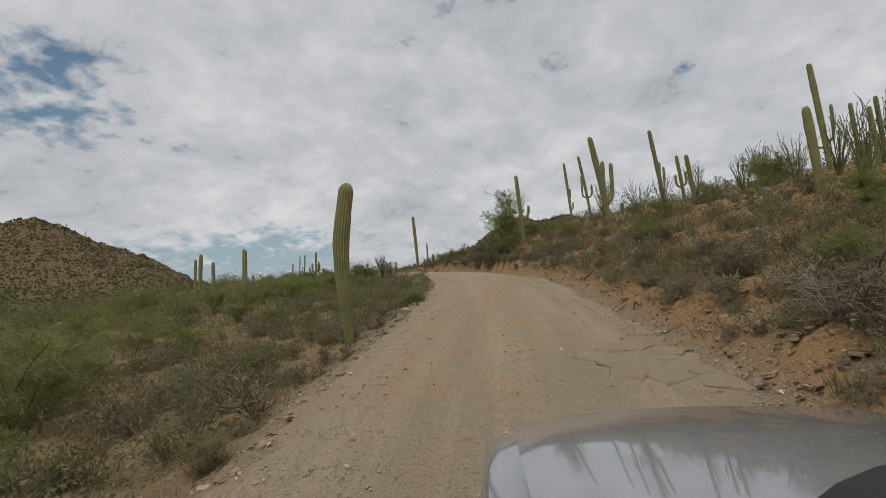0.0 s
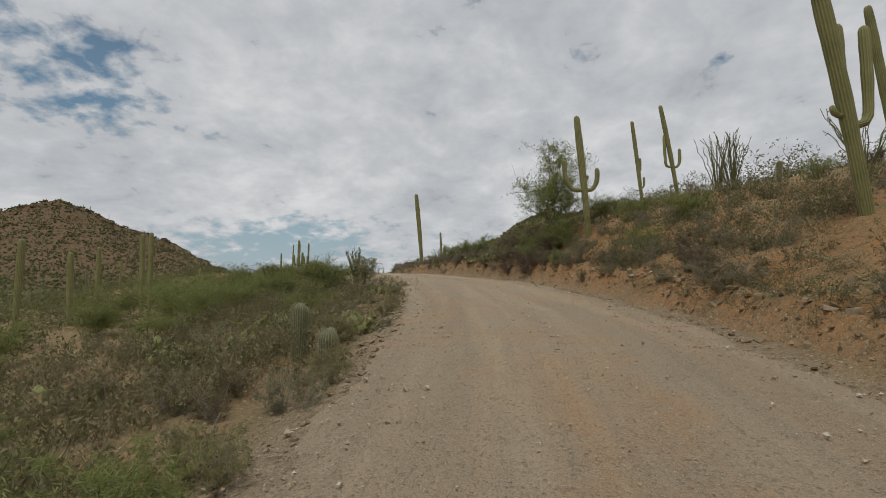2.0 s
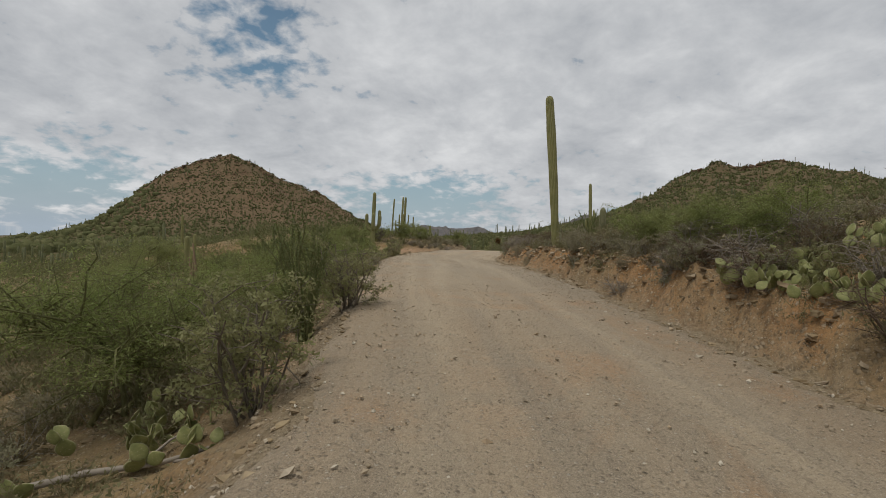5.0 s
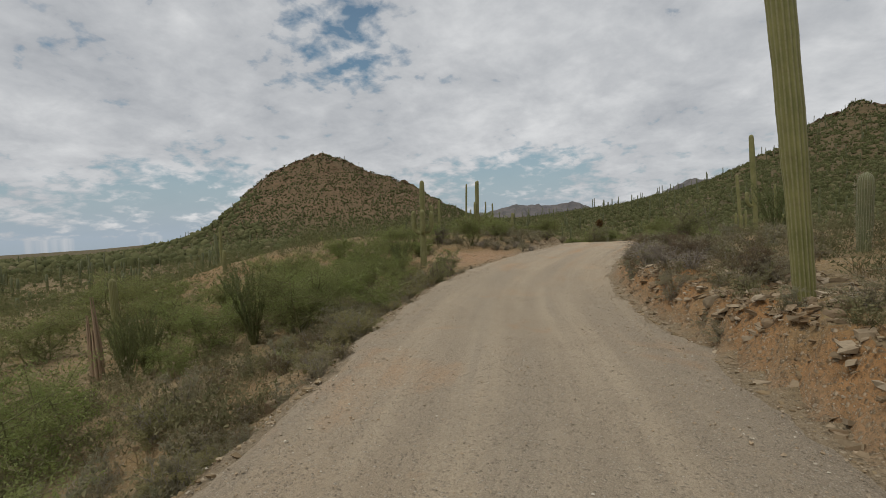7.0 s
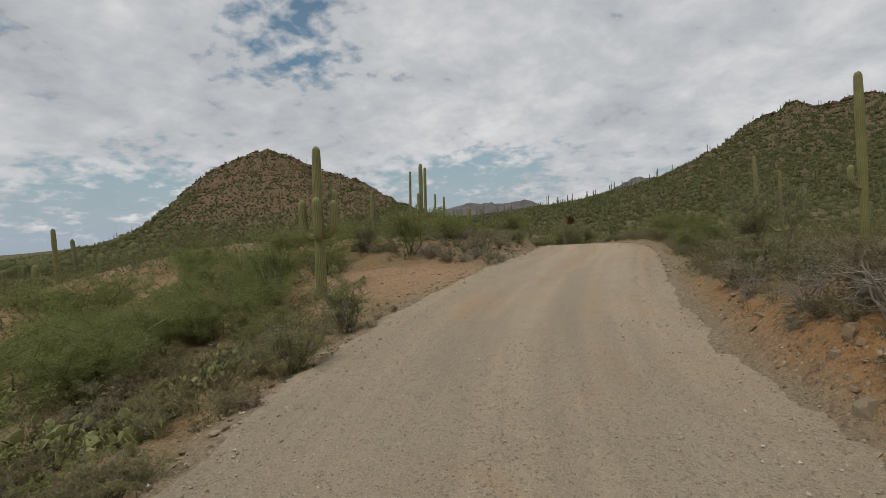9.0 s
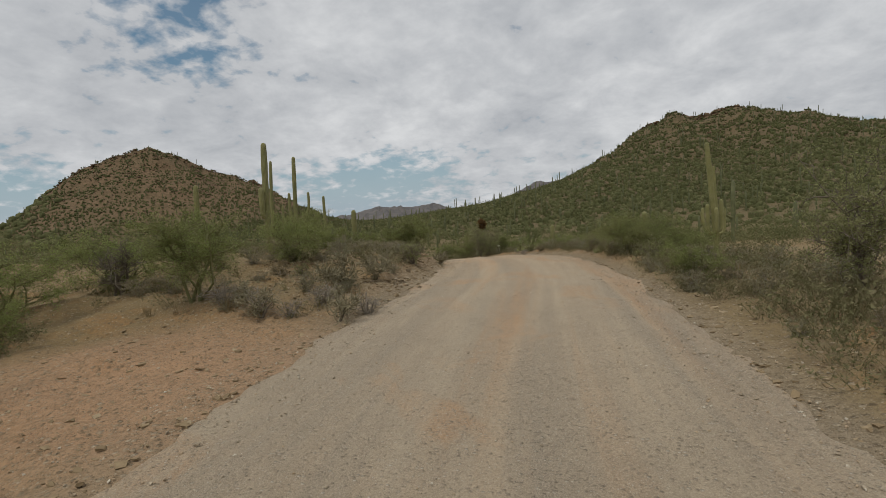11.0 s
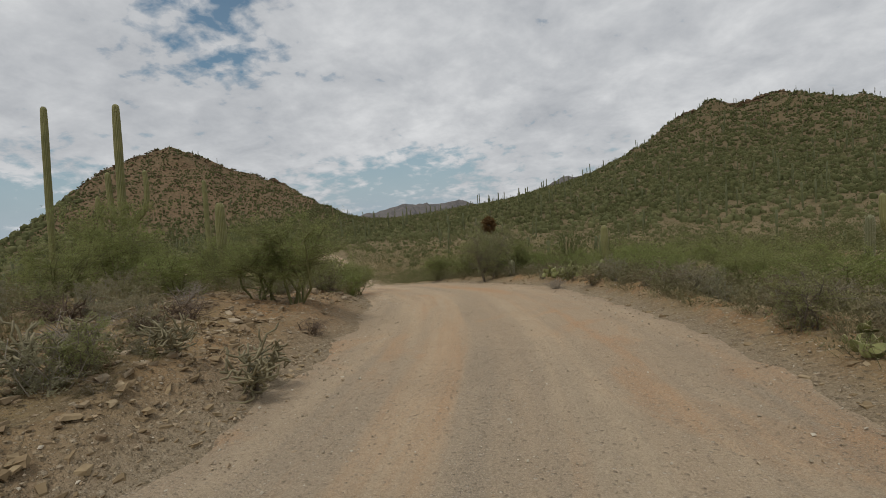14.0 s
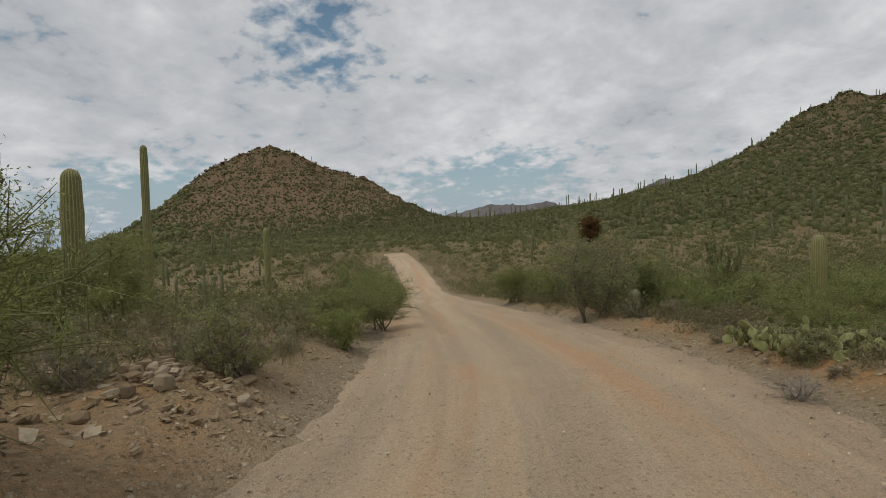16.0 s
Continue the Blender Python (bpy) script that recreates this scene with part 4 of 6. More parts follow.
# ---- saguaros, along the climb, round the bend and down the far side ----
saguaro(-2.23, 11.5, 2.77, 0.262, (), (0.02, -0.2), -0.17, "thick ribbed green saguaro leaning at the road's edge", 6, 18, 0.52)
saguaro(8.46, 24.03, 7.74, 0.2, ((1.8, 0, 0.42, 3.8, 0.125), (2.0, 60, 0.22, 3.95, 0.13), (2.0, 190, 0.25, 2.2, 0.07)), (-0.92, -0.28), 0.0,
        "saguaro with a raised side arm and a second trunk", 6)
saguaro(13.62, 29.3, 9.74, 0.17, ((1.6, 10, 0.32, 2.6, 0.09), (1.7, 40, 0.15, 2.9, 0.09)), (-0.75, -0.3), 0.0, "tall bare saguaro leaning on the slope")
saguaro(15.5, 30.5, 8.5, 0.15, ((1.2, 180, 0.35, 2.0, 0.1), (1.3, 0, 0.3, 2.2, 0.1)), (-0.4, -0.1), 0.0, "saguaro with two short arms on the slope")
saguaro(13.7, 25.9, 7.2, 0.16, (), (-0.4, -0.2), 0.0, "single dark green saguaro leaning on the slope")
saguaro(12.3, 15.49, 5.85, 0.19, (), (-0.14, 0.11), 0.0, "stout single saguaro above the bank")
saguaro(17.74, 21.7, 10.3, 0.18, ((1.15, 140, 0.5, 3.25, 0.09), (1.4, -35, 0.35, 3.1, 0.09)), (-0.28, 0.22), 0.0, "tall thin saguaro with two slim arms on the ridge")
for x, y, top in ((18.5, 21.0, 8.0), (16.3, 17.7, 6.6), (17.8, 19.0, 7.5)):
    saguaro(x, y, top, 0.12, (), (-0.08, 0.06), 0.0, "thin single saguaro on the ridge")
saguaro(5.9, 34.98, 8.66, 0.2, ((2.1, 182, 0.75, 3.4, 0.125), (2.1, 2, 0.55, 3.05, 0.125), (2.5, 20, 0.22, 2.75, 0.06)), (-0.41, -0.17), 0.0,
        "saguaro with two raised arms above a leafy tree", 6)
saguaro(14.07, 45.33, 12.85, 0.19, ((2.1, 184, 0.4, 4.2, 0.12), (2.1, 4, 0.5, 3.3, 0.12)), (-1.0, -0.33), 0.0, "tall saguaro with two upright arms on the ridge")
saguaro(13.6, 50.04, 13.5, 0.19, ((2.4, 5, 0.3, 3.2, 0.1), (3.6, 10, 0.18, 4.6, 0.11)), (-0.7, -0.3), 0.0, "tall saguaro with a short side arm on the ridge")
saguaro(-2.74, 51.95, 8.77, 0.225, (), (-0.41, -0.26), 0.0, "tall single saguaro beside the crest of the road", 6)
for x, y, top, r in ((-15.45, 37.97, 4.26, 0.16), (-16.0, 31.8, 3.38, 0.17), (-16.46, 34.8, 3.11, 0.17), (-16.5, 40.1, 4.6, 0.18), (-22.5, 43.9, 4.2, 0.17),
                     (-35, 66.4, 3.2, 0.2), (-40.3, 70, 5.0, 0.18), (-29.2, 100.3, 4.3, 0.18), (-25.1, 80.5, 6.5, 0.15), (-20.5, 52, 3.1, 0.16)):
    saguaro(x, y, top, r, (), (0.1 * math.sin(7 * x), 0.1 * math.cos(5 * y)), 0.0, "single saguaro among green desert scrub")
saguaro(-17.23, 65.3, 6.71, 0.19, ((1.75, 204, 0.45, 2.9, 0.155), (1.7, -60, 0.24, 2.95, 0.16), (1.8, 25, 0.45, 2.85, 0.155), (1.9, 60, 0.5, 3.2, 0.145)), (0.0, 0.15), 0.0,
        "saguaro with a ring of four upright arms beside the clearing", 6, 18, 1.25)
saguaro(-20.86, 79.25, 7.74, 0.165, ((1.5, -105, 0.2, 2.65, 0.12),), (0.0, 0.2), 0.0, "tall saguaro with one arm close to its trunk", 6)
saguaro(-25.81, 89.6, 8.77, 0.17, ((2.2, 200, 0.7, 3.75, 0.1), (2.8, 215, 0.3, 4.5, 0.11), (2.9, 20, 0.8, 4.5, 0.1)), (0.1, 0.2), 0.0, "tall saguaro with three raised arms above green trees", 6)
saguaro(-26.14, 87.55, 8.33, 0.13, (), (0.15, 0.2), 0.0, "thin brown saguaro trunk above green trees")
saguaro(-25.63, 93.1, 6.48, 0.13, (), (-0.05, 0.15), 0.0, "slim single saguaro behind a bank of shrubs", 6)
saguaro(-21.95, 89.65, 5.27, 0.21, (), (0.0, 0.1), 0.0, "thick young saguaro growing out of an ocotillo", 6, 20)
saguaro(-2.4, 89.5, 7.4, 0.17, ((1.0, 193, 0.32, 2.5, 0.12), (1.0, -80, 0.2, 2.3, 0.12), (1.1, 13, 0.35, 2.7, 0.12)), (-0.3, 0.1), 0.0, "tall saguaro with short clustered arms")
saguaro(0.9, 101.1, 7.0, 0.16, ((1.0, 195, 1.0, 2.9, 0.15), (1.0, 15, 0.5, 2.9, 0.14), (1.0, 60, 0.8, 2.7, 0.13)), (-0.2, 0.0), 0.0, "candelabra saguaro with wide curved arms")
saguaro(-2.25, 72.4, 8.15, 0.17, ((2.2, 205, 0.35, 2.9, 0.11),), (-0.2, 0.0), 0.0, "tall saguaro beside green palo verde trees")
saguaro(-10.6, 99.6, 3.5, 0.22, (), (0, 0.05), 0.0, "stout young saguaro beside prickly pears", 6, 20)
saguaro(-6.6, 83.6, 4.2, 0.17, (), (0, 0), 0.0, "young saguaro rising out of a palo verde", 4, 20)

# a dead one, of which the woody ribs still stand
dead = root("dead_saguaro", -18.3, 50.4)
rng = np.random.default_rng(5)
for k in range(9):
    a = k * 0.7
    foot = np.array((0.13 * math.cos(a), 0.13 * math.sin(a), 0))
    high = rng.uniform(1.3, 2.5)
    soup = Soup()
    tube(soup, [foot, foot + (-0.12 * high * 0.5, 0.02, high * 0.5), foot * 0.8 + (-0.15 * high, 0.05, high)], [0.05, 0.045, 0.012], 5)
    part("rib", soup.mesh("dead_rib", M["dead"], True), dead)
tagged(dead, "dead saguaro stump of split bleached orange ribs", "cactus")

# ---- palo verde trees, bushes ----
PALO = [bush_meshes(10 + k, w, 1.0 * h, 8, 56, 420, 15000, 0.038, 0.22, M["green_bark"], M["palo"], 0.026, 0.2, 0.0, "palo_verde", (4, 2, 1)) for k, (w, h) in enumerate(((2.6, 1.7), (2.2, 1.8), (3.0, 1.6)))]
THIN = [bush_meshes(20 + k, 2.4, 2.4, 4, 52, 420, 9000, 0.045, 0.26, M["bark"], M["creosote"], 0.035, 0.3, 0.0, "mesquite") for k in range(2)]
OPEN = [bush_meshes(28, 3.6, 3.0, 5, 70, 620, 18000, 0.052, 0.24, M["green_bark"], M["palo"], 0.03, 0.35, 0.0, "open_tree")]
TWIGGY = [bush_meshes(33 + k, 1.5, 0.75, 12, 60, 200, 250, 0.03, 0.25, M["deadwood"], M["bursage"], 0.02, 0.1, 0.02, "dead_shrub", (4, 3, 2)) for k in range(2)]
BARE = [bush_meshes(25, 2.4, 2.2, 5, 60, 420, 500, 0.04, 0.25, M["bark"], M["greyleaf"], 0.06, 0.3, 0.0, "bare_tree")]
CREO = [bush_meshes(30 + k, 1.3, 1.0, 14, 56, 200, 4200, 0.034, 0.28, M["bark"], M["creosote"], 0.014, 0.1, 0.0, "creosote", (4, 2, 1)) for k in range(3)]
BROOM = [bush_meshes(36, 1.3, 0.9, 30, 110, 380, 8000, 0.07, 0.07, M["green_bark"], M["palo"], 0.008, 0.1, 0.0, "broom")]
DRY = [bush_meshes(40 + k, 1.0, 0.6, 11, 36, 120, 2400, 0.03, 0.26, M["twig"], M["brownleaf"], 0.009, 0.05, 0.0, "dry_shrub", (3, 2, 1)) for k in range(4)]
GREY = [bush_meshes(50 + k, 1.0, 0.65, 10, 32, 110, 2500, 0.028, 0.28, M["twig"], M["greyleaf"], 0.008, 0.05, 0.0, "grey_shrub", (3, 2, 1)) for k in range(3)]
BURS = [bush_meshes(56 + k, 0.95, 0.52, 12, 36, 110, 3000, 0.025, 0.3, M["twig"], M["bursage"], 0.008, 0.05, 0.0, "bursage", (3, 2, 1)) for k in range(3)]
OCO = [ocotillo_meshes(60 + k, n, 2.6, s) for k, (n, s) in enumerate(((22, 0.5), (28, 0.42), (18, 0.6)))]
LEAFY = [ocotillo_meshes(64 + k, n, 2.6, s, 210) for k, (n, s) in enumerate(((24, 0.42), (30, 0.48)))]
CHOLLA = [cholla_meshes(70 + k, 0.8, 1.2, 260, 0.012) for k in range(3)]
CHAIN = [cholla_meshes(75, 1.0, 0.8, 160, 0.026, 0.45, M["pear"])]


FINE = [bush_meshes(15 + k, w, h, 6, 70, 800, 30000, 0.024, 0.2, M["green_bark"], M["palo"], 0.032, 0.42, 0.0, "palo_verde", (5, 3, 1), 0.3) for k, (w, h) in enumerate(((2.6, 1.7), (2.2, 1.8)))]


def palo_verde(x, y, high, k, label="green palo verde bush with fine leaves and many thin branches"):
    """Those close to the road get finer leaves."""
    near = float(lay_of(np.array([x]), np.array([y]))[1][0]) < 4.2 and high > 1.35
    if near:
        return bush_thing("palo_verde", FINE[k % 2], "tree", label, "palo verde bushes", x, y, 1.7 * k + x, high / (1.7, 1.8)[k % 2] * 1.1, 0.95)
    s = high / (1.7, 1.8, 1.6)[k % 3]
    return bush_thing("palo_verde", PALO[k % 3], "tree", label, "palo verde bushes", x, y, 1.7 * k + x, s * 1.12, 0.95)


for k, (x, y, h) in enumerate(((-6.1, 37.6, 2.03), (-11.0, 29.5, 1.22), (-7.3, 26.7, 0.85), (-6.4, 18.4, 0.9), (-4.3, 19.4, 0.65), (-8.0, 15.1, 1.0), (-8.0, 9.6, 1.25), (-9.4, 36.2, 1.5), (-6.5, 41.0, 1.3), (4.7, 35.6, 1.3), (6.9, 36.2, 1.4), (3.9, 37.0, 1.0), (-8.3, 45.0, 1.2))):
    palo_verde(x, y, h, k)
for k, (x, y, h) in enumerate(((-13.9, 53.3, 2.0), (-25.6, 54.5, 2.16), (-22.9, 62.3, 1.82), (-20.4, 63.1, 1.62), (-20.5, 72.4, 1.43), (-7.0, 74.4, 1.0), (-17.3, 71.2, 1.83), (-16.8, 55.6, 1.5), (-12.4, 54.6, 1.3), (-15.3, 54.6, 1.7), (-18.3, 57.5, 1.6), (-19.8, 60.2, 1.5), (-24.0, 66.5, 1.8), (-22.2, 69.3, 1.6))):
    palo_verde(x, y, h, k + 1)
for k, (x, y, h) in enumerate(((-17.4, 75.4, 1.3), (-22.9, 85.7, 1.4), (-7.6, 80.6, 1.5), (-7.4, 82.0, 1.5), (-23.1, 88.3, 1.4), (-19.6, 93.3, 1.1),
                               (-25.3, 102.7, 2.07), (-14.2, 100.2, 1.76), (-20.6, 107.0, 1.9), (-28.1, 105.3, 2.28), (-5.9, 81.2, 1.5), (-6.3, 83.0, 1.6), (-21.2, 95.6, 1.5), (-23.4, 100.4, 1.6), (-21.4, 97.2, 1.5), (-17.6, 103.6, 1.9), (-12.2, 101.6, 1.7), (-9.2, 97.0, 1.4), (-8.6, 102.5, 1.8), (-5.0, 95.0, 1.6))):
    palo_verde(x, y, h, k + 2)
for k, (x, y, h) in enumerate(((-5.1, 71.7, 2.4), (-15.8, 99.3, 2.6))):
    bush_thing("mesquite_tree", THIN[k % 2], "tree", "open small-leaved tree with dark twisting branches", "mesquite trees", x, y, 2.1 * k + 0.6, h / 2.4, 1.0)
for k, (x, y, h) in enumerate(((-27.2, 91.0, 2.9), (-24.2, 91.4, 2.1), (-23.6, 87.4, 2.6))):
    bush_thing("mesquite_tree", OPEN[0], "tree", "open airy tree with sparse light green leaves", "mesquite trees", x, y, 2.1 * k, h / 3.0, 1.0)
for k, (x, y, h) in enumerate(((-19.9, 71.8, 1.3),)):
    bush_thing("bare_tree", BARE[0], "tree", "nearly leafless grey tree with a tangle of twigs", "bare trees", x, y, 2.1 * k, h / 2.2, 1.0)
for k, (x, y, h) in enumerate(((-13.4, 61.2, 1.1), (-14.75, 78.3, 0.85), (-15.6, 80.6, 0.6), (-15.2, 79.2, 0.5), (-12.6, 58.9, 0.96), (-18.3, 89.5, 1.1), (-4.0, 37.3, 1.35), (-4.8, 40.4, 1.2), (4.9, 40.2, 1.0), (-8.6, 84.3, 0.8))):
    bush_thing("creosote_bush", CREO[k % 3], "shrub", "olive creosote bush with thin upright stems", "creosote bushes", x, y, 1.3 * k, h, 1.0)
bush_thing("palo_verde", OPEN[0], "tree", "open airy palo verde with light green leaves beside a saguaro", "palo verde bushes", 4.75, 36.7, 0.7, 1.2, 1.1)
bush_thing("broom_bush", BROOM[0], "shrub", "bright green wispy broom bush at the road's edge", "broom bushes", -1.3, 17.2, 0.4, 0.95, 0.9)
bush_thing("broom_bush", BROOM[0], "shrub", "bright green wispy broom bush at the road's edge", "broom bushes", -0.95, 16.4, 2.4, 0.65, 0.9)

for k, (x, y, h) in enumerate(((-17.9, 86.2, 1.55), (-16.4, 58.2, 1.5), (-17.6, 59.6, 1.4), (-15.9, 61.6, 1.1), (-18.4, 60.9, 1.5), (-17.2, 62.6, 1.2))):
    palo_verde(x, y, h, k, "feathery green palo verde with bright fine leaves on the bank")

# ---- ocotillos ----
for k, (x, y, h) in enumerate(((-5.0, 39.6, 2.05), (11.9, 35.1, 2.62), (11.4, 27.7, 2.27), (12.9, 38.3, 2.91), (16.4, 30.8, 2.48), (6.8, 45.5, 3.1), (12.6, 27.4, 2.2), (16.5, 24.5, 2.3), (14.6, 19.6, 2.3), (16.0, 19.2, 2.6), (15.2, 17.0, 2.5), (13.0, 14.6, 1.9), (17.0, 18.2, 2.9), (14.2, 22.5, 1.9),
                               (-15.1, 52.9, 2.34), (-16.6, 50.3, 1.84), (-17.4, 63.5, 1.9), (-2.0, 65.5, 2.41), (-12.5, 104.1, 2.9), (-21.7, 89.3, 1.54))):
    ocotillo(LEAFY[k % 2] if x < 0 else OCO[k % 3], x, y, h / 2.5, 1.9 * k)

# ---- prickly pears ----
for k, (x, y, h) in enumerate(((-3.5, 23.5, 0.67), (-5.1, 21.6, 0.5), (7.2, 18.6, 0.57), (-1.25, 23.7, 0.42), (-3.9, 26.2, 0.5), (-4.7, 23.4, 0.43), (-1.9, 31.0, 0.49), (-5.0, 35.4, 0.55),
                               (-4.4, 28.4, 0.62), (2.6, 40.6, 0.9), (1.3, 41.0, 0.8), (-4.8, 37.0, 0.77), (1.8, 41.6, 0.71))):
    prickly_pear(100 + k, x, y, 0.6 + h, 22 + int(66 * h), "clump of green prickly pear pads on the roadside slope")
for k, (x, y, h) in enumerate(((-11.4, 50.8, 0.3), (-13.6, 55.0, 0.78), (-14.5, 58.8, 0.62), (-20.3, 53.4, 0.64), (-14.4, 59.5, 0.62), (-14.2, 56.7, 0.8),
                               (-8.3, 83.2, 0.3), (-12.3, 94.5, 0.73), (-11.9, 94.1, 0.88), (-7.7, 99.3, 1.12), (-11.2, 96.2, 0.7))):
    prickly_pear(120 + k, x, y, 0.6 + h, 20 + int(60 * h), "clump of pale green prickly pear pads beside the road")

# ---- chollas and young cacti ----
for k, (x, y, h) in enumerate(((-2.5, 6.5, 0.75), (-2.9, 33.7, 0.7), (-6.5, 33.7, 0.85), (4.7, 5.7, 0.7), (2.6, 38.6, 0.84), (-4.4, 58.3, 0.75), (-4.1, 57.8, 0.75), (-6.7, 63.9, 0.6), (-6.3, 63.6, 0.6),
                               (-13.9, 70.9, 0.7), (-15.4, 70.7, 0.7), (-14.6, 74.5, 0.75), (-15.0, 73.3, 0.95), (-15.1, 78.3, 0.6), (4.9, 8.4, 0.6))):
    cholla(CHOLLA[k % 3], x, y, h / 0.75, 1.1 * k)
for x, y, h in ((-15.1, 63.4, 0.9), (-18.6, 67.6, 0.6)):
    cholla(CHAIN[0], x, y, h, x, "upright chain-fruit cholla with thick green joints")
OPEN_ARMS = cholla_meshes(91, 0.8, 1.1, 190, 0.019, 0.3)
for x, y, h in ((-14.75, 81.9, 0.95), (-15.5, 81.6, 0.7), (-16.0, 80.6, 0.85)):
    cholla(OPEN_ARMS, x, y, h, 3 * x, "pale grey-green cholla with loose spiny arms on stony soil")
for x, y, h, r in ((-1.95, 22.3, 0.95, 0.16), (-1.25, 21.5, 0.68, 0.17), (-5.3, 18.8, 0.4, 0.17), (-3.3, 34.4, 0.6, 0.13), (10.7, 15.8, 0.95, 0.14), (11.16, 16.37, 0.85, 0.13), (-1.22, 56.7, 1.7, 0.17),
                   (-3.7, 93.9, 2.1, 0.14), (-7.2, 94.8, 0.65, 0.15), (-16.6, 101.4, 1.5, 0.17), (-14.6, 98.9, 0.75, 0.15), (-29.5, 100.5, 0.95, 0.2), (-19.6, 66.1, 0.75, 0.15), (12.2, 32.5, 0.9, 0.12)):
    barrel(x, y, h, r)

# ---- the green bush on the ridge, dead shrubs of bare grey branches ----
palo_verde(14.9, 21.5, 1.75, 4)
palo_verde(15.6, 22.3, 1.4, 5)
palo_verde(-17.05, 86.15, 1.85, 3, "tall thin palo verde with sparse green sprays on the bank")
for k, (x, y, s) in enumerate(((4.3, 5.5, 0.85), (5.2, 6.6, 0.9), (4.5, 4.6, 0.7), (6.3, 10.2, 0.7), (7.2, 13.5, 0.8), (6.4, 17.4, 0.7), (7.7, 21.3, 0.8), (1.1, 42.3, 1.0), (0.6, 43.4, 0.9), (2.2, 43.0, 1.1), (3.4, 41.8, 0.9),
                               (-5.5, 58.3, 0.95), (-6.2, 60.9, 0.75), (-5.8, 59.6, 0.9), (-5.0, 57.2, 0.9), (-5.3, 61.5, 0.8), (-6.6, 62.6, 0.6), (-4.3, 55.5, 0.8), (-14.6, 71.6, 0.7), (-13.6, 71.6, 0.7), (-15.7, 71.0, 0.8), (-16.7, 71.2, 0.7), (-14.9, 70.9, 0.6), (-6.5, 64.1, 0.8), (-6.4, 65.6, 0.7), (-16.4, 81.2, 0.7), (-17.9, 84.2, 0.7), (-12.2, 92.2, 0.6))):
    bush_thing("dead_shrub", TWIGGY[k % 2], "shrub", "leafless dead shrub of tangled pale grey branches", "dead shrubs", x, y, 1.9 * k, s, 1.0)

# ---- a withered ball of twigs in the top of a small tree ----
nest_tree = bush_thing("mesquite_tree", THIN[1], "tree", "small open tree carrying a round withered brown clump", "mesquite trees", -16.8, 105.1, 1.0, 1.6, 0.95)
rng = np.random.default_rng(77)
soup, withered = Soup(), Soup()
way = rng.normal(size=(260, 3))
way /= np.linalg.norm(way, axis=1, keepdims=True)
sticks(soup, np.zeros((260, 3)), way * rng.uniform(0.3, 0.5, (260, 1)) * (0.85, 0.85, 1.05), 0.006, 0.003)
leaves(withered, way[rng.integers(0, 260, 4500)] * rng.uniform(0.2, 0.5, (4500, 1)) * (0.85, 0.85, 1.05) + rng.normal(size=(4500, 3)) * 0.03, 0.06, 0.3, rng)
ball = part("withered_clump", soup.mesh("withered_twigs", M["bark"]), nest_tree, "round withered brown clump of twigs")
ball.matrix_basis = Matrix.Translation((0, 0, (3.7 - nest_tree.matrix_basis.translation.z) / (1.6 * 0.95))) @ Matrix.Scale(0.66, 4)
part("withered_leaves", withered.mesh("withered_leaves", M["brown"]), ball)

# ---- more green bushes on the slope that falls away beside the climb ----
for k, (x, y, h) in enumerate(((-6.9, 8.2, 1.7), (-8.2, 7.2, 1.5), (-9.3, 11.4, 1.6), (-7.6, 5.6, 1.6), (-11.2, 13.6, 1.5), (-10.4, 16.6, 1.4), (-13.0, 12.0, 1.7), (-8.6, 20.4, 1.1), (-11.4, 21.2, 1.3), (-13.6, 18.2, 1.5),
                               (-10.0, 25.0, 1.3), (-8.3, 30.2, 1.4), (-9.6, 31.6, 1.5), (-12.2, 26.0, 1.5), (-14.6, 23.0, 1.6), (-12.8, 32.5, 1.6), (-15.5, 28.2, 1.6), (-10.8, 34.0, 1.5), (-3.2, 18.0, 0.8), (-3.9, 30.8, 0.8),
                               (-9.2, 40.8, 1.7), (-11.5, 38.2, 1.7), (-10.8, 43.5, 1.6), (-13.5, 41.0, 1.8), (-12.5, 46.5, 1.7), (-21.6, 61.2, 1.5), (-19.3, 62.2, 1.2), (-20.7, 58.5, 1.5), (-23.4, 58.0, 1.7), (-16.2, 52.2, 1.5))):
    palo_verde(x, y, h, k)
for k, (x, y, h) in enumerate(((6.3, 29.8, 0.9), (4.4, 33.4, 0.8), (8.2, 31.0, 1.0), (7.4, 33.6, 1.1), (3.6, 36.0, 0.9), (1.4, 43.4, 1.0), (8.6, 19.8, 0.8), (5.9, 12.6, 0.6), (7.0, 19.2, 0.7), (6.4, 7.6, 0.75), (9.5, 22.5, 0.9), (11.2, 24.4, 1.1), (13.2, 23.4, 1.2), (9.4, 10.5, 1.2), (8.6, 8.4, 1.1))):
    palo_verde(x, y, h, k, "small bright green bush among dry shrubs on the bank")
for k, (x, y, h) in enumerate(((-11.3, 98.0, 1.3), (-10.4, 95.4, 1.1), (-9.4, 93.2, 1.1), (-13.0, 99.2, 1.3), (-8.3, 95.6, 1.5), (-7.2, 92.0, 1.2), (-10.2, 100.2, 1.7), (-15.2, 102.4, 1.4), (-18.6, 106.0, 1.5), (-6.6, 97.6, 1.7), (-4.6, 91.4, 1.3), (-6.4, 89.0, 1.2))):
    palo_verde(x, y, h, k)
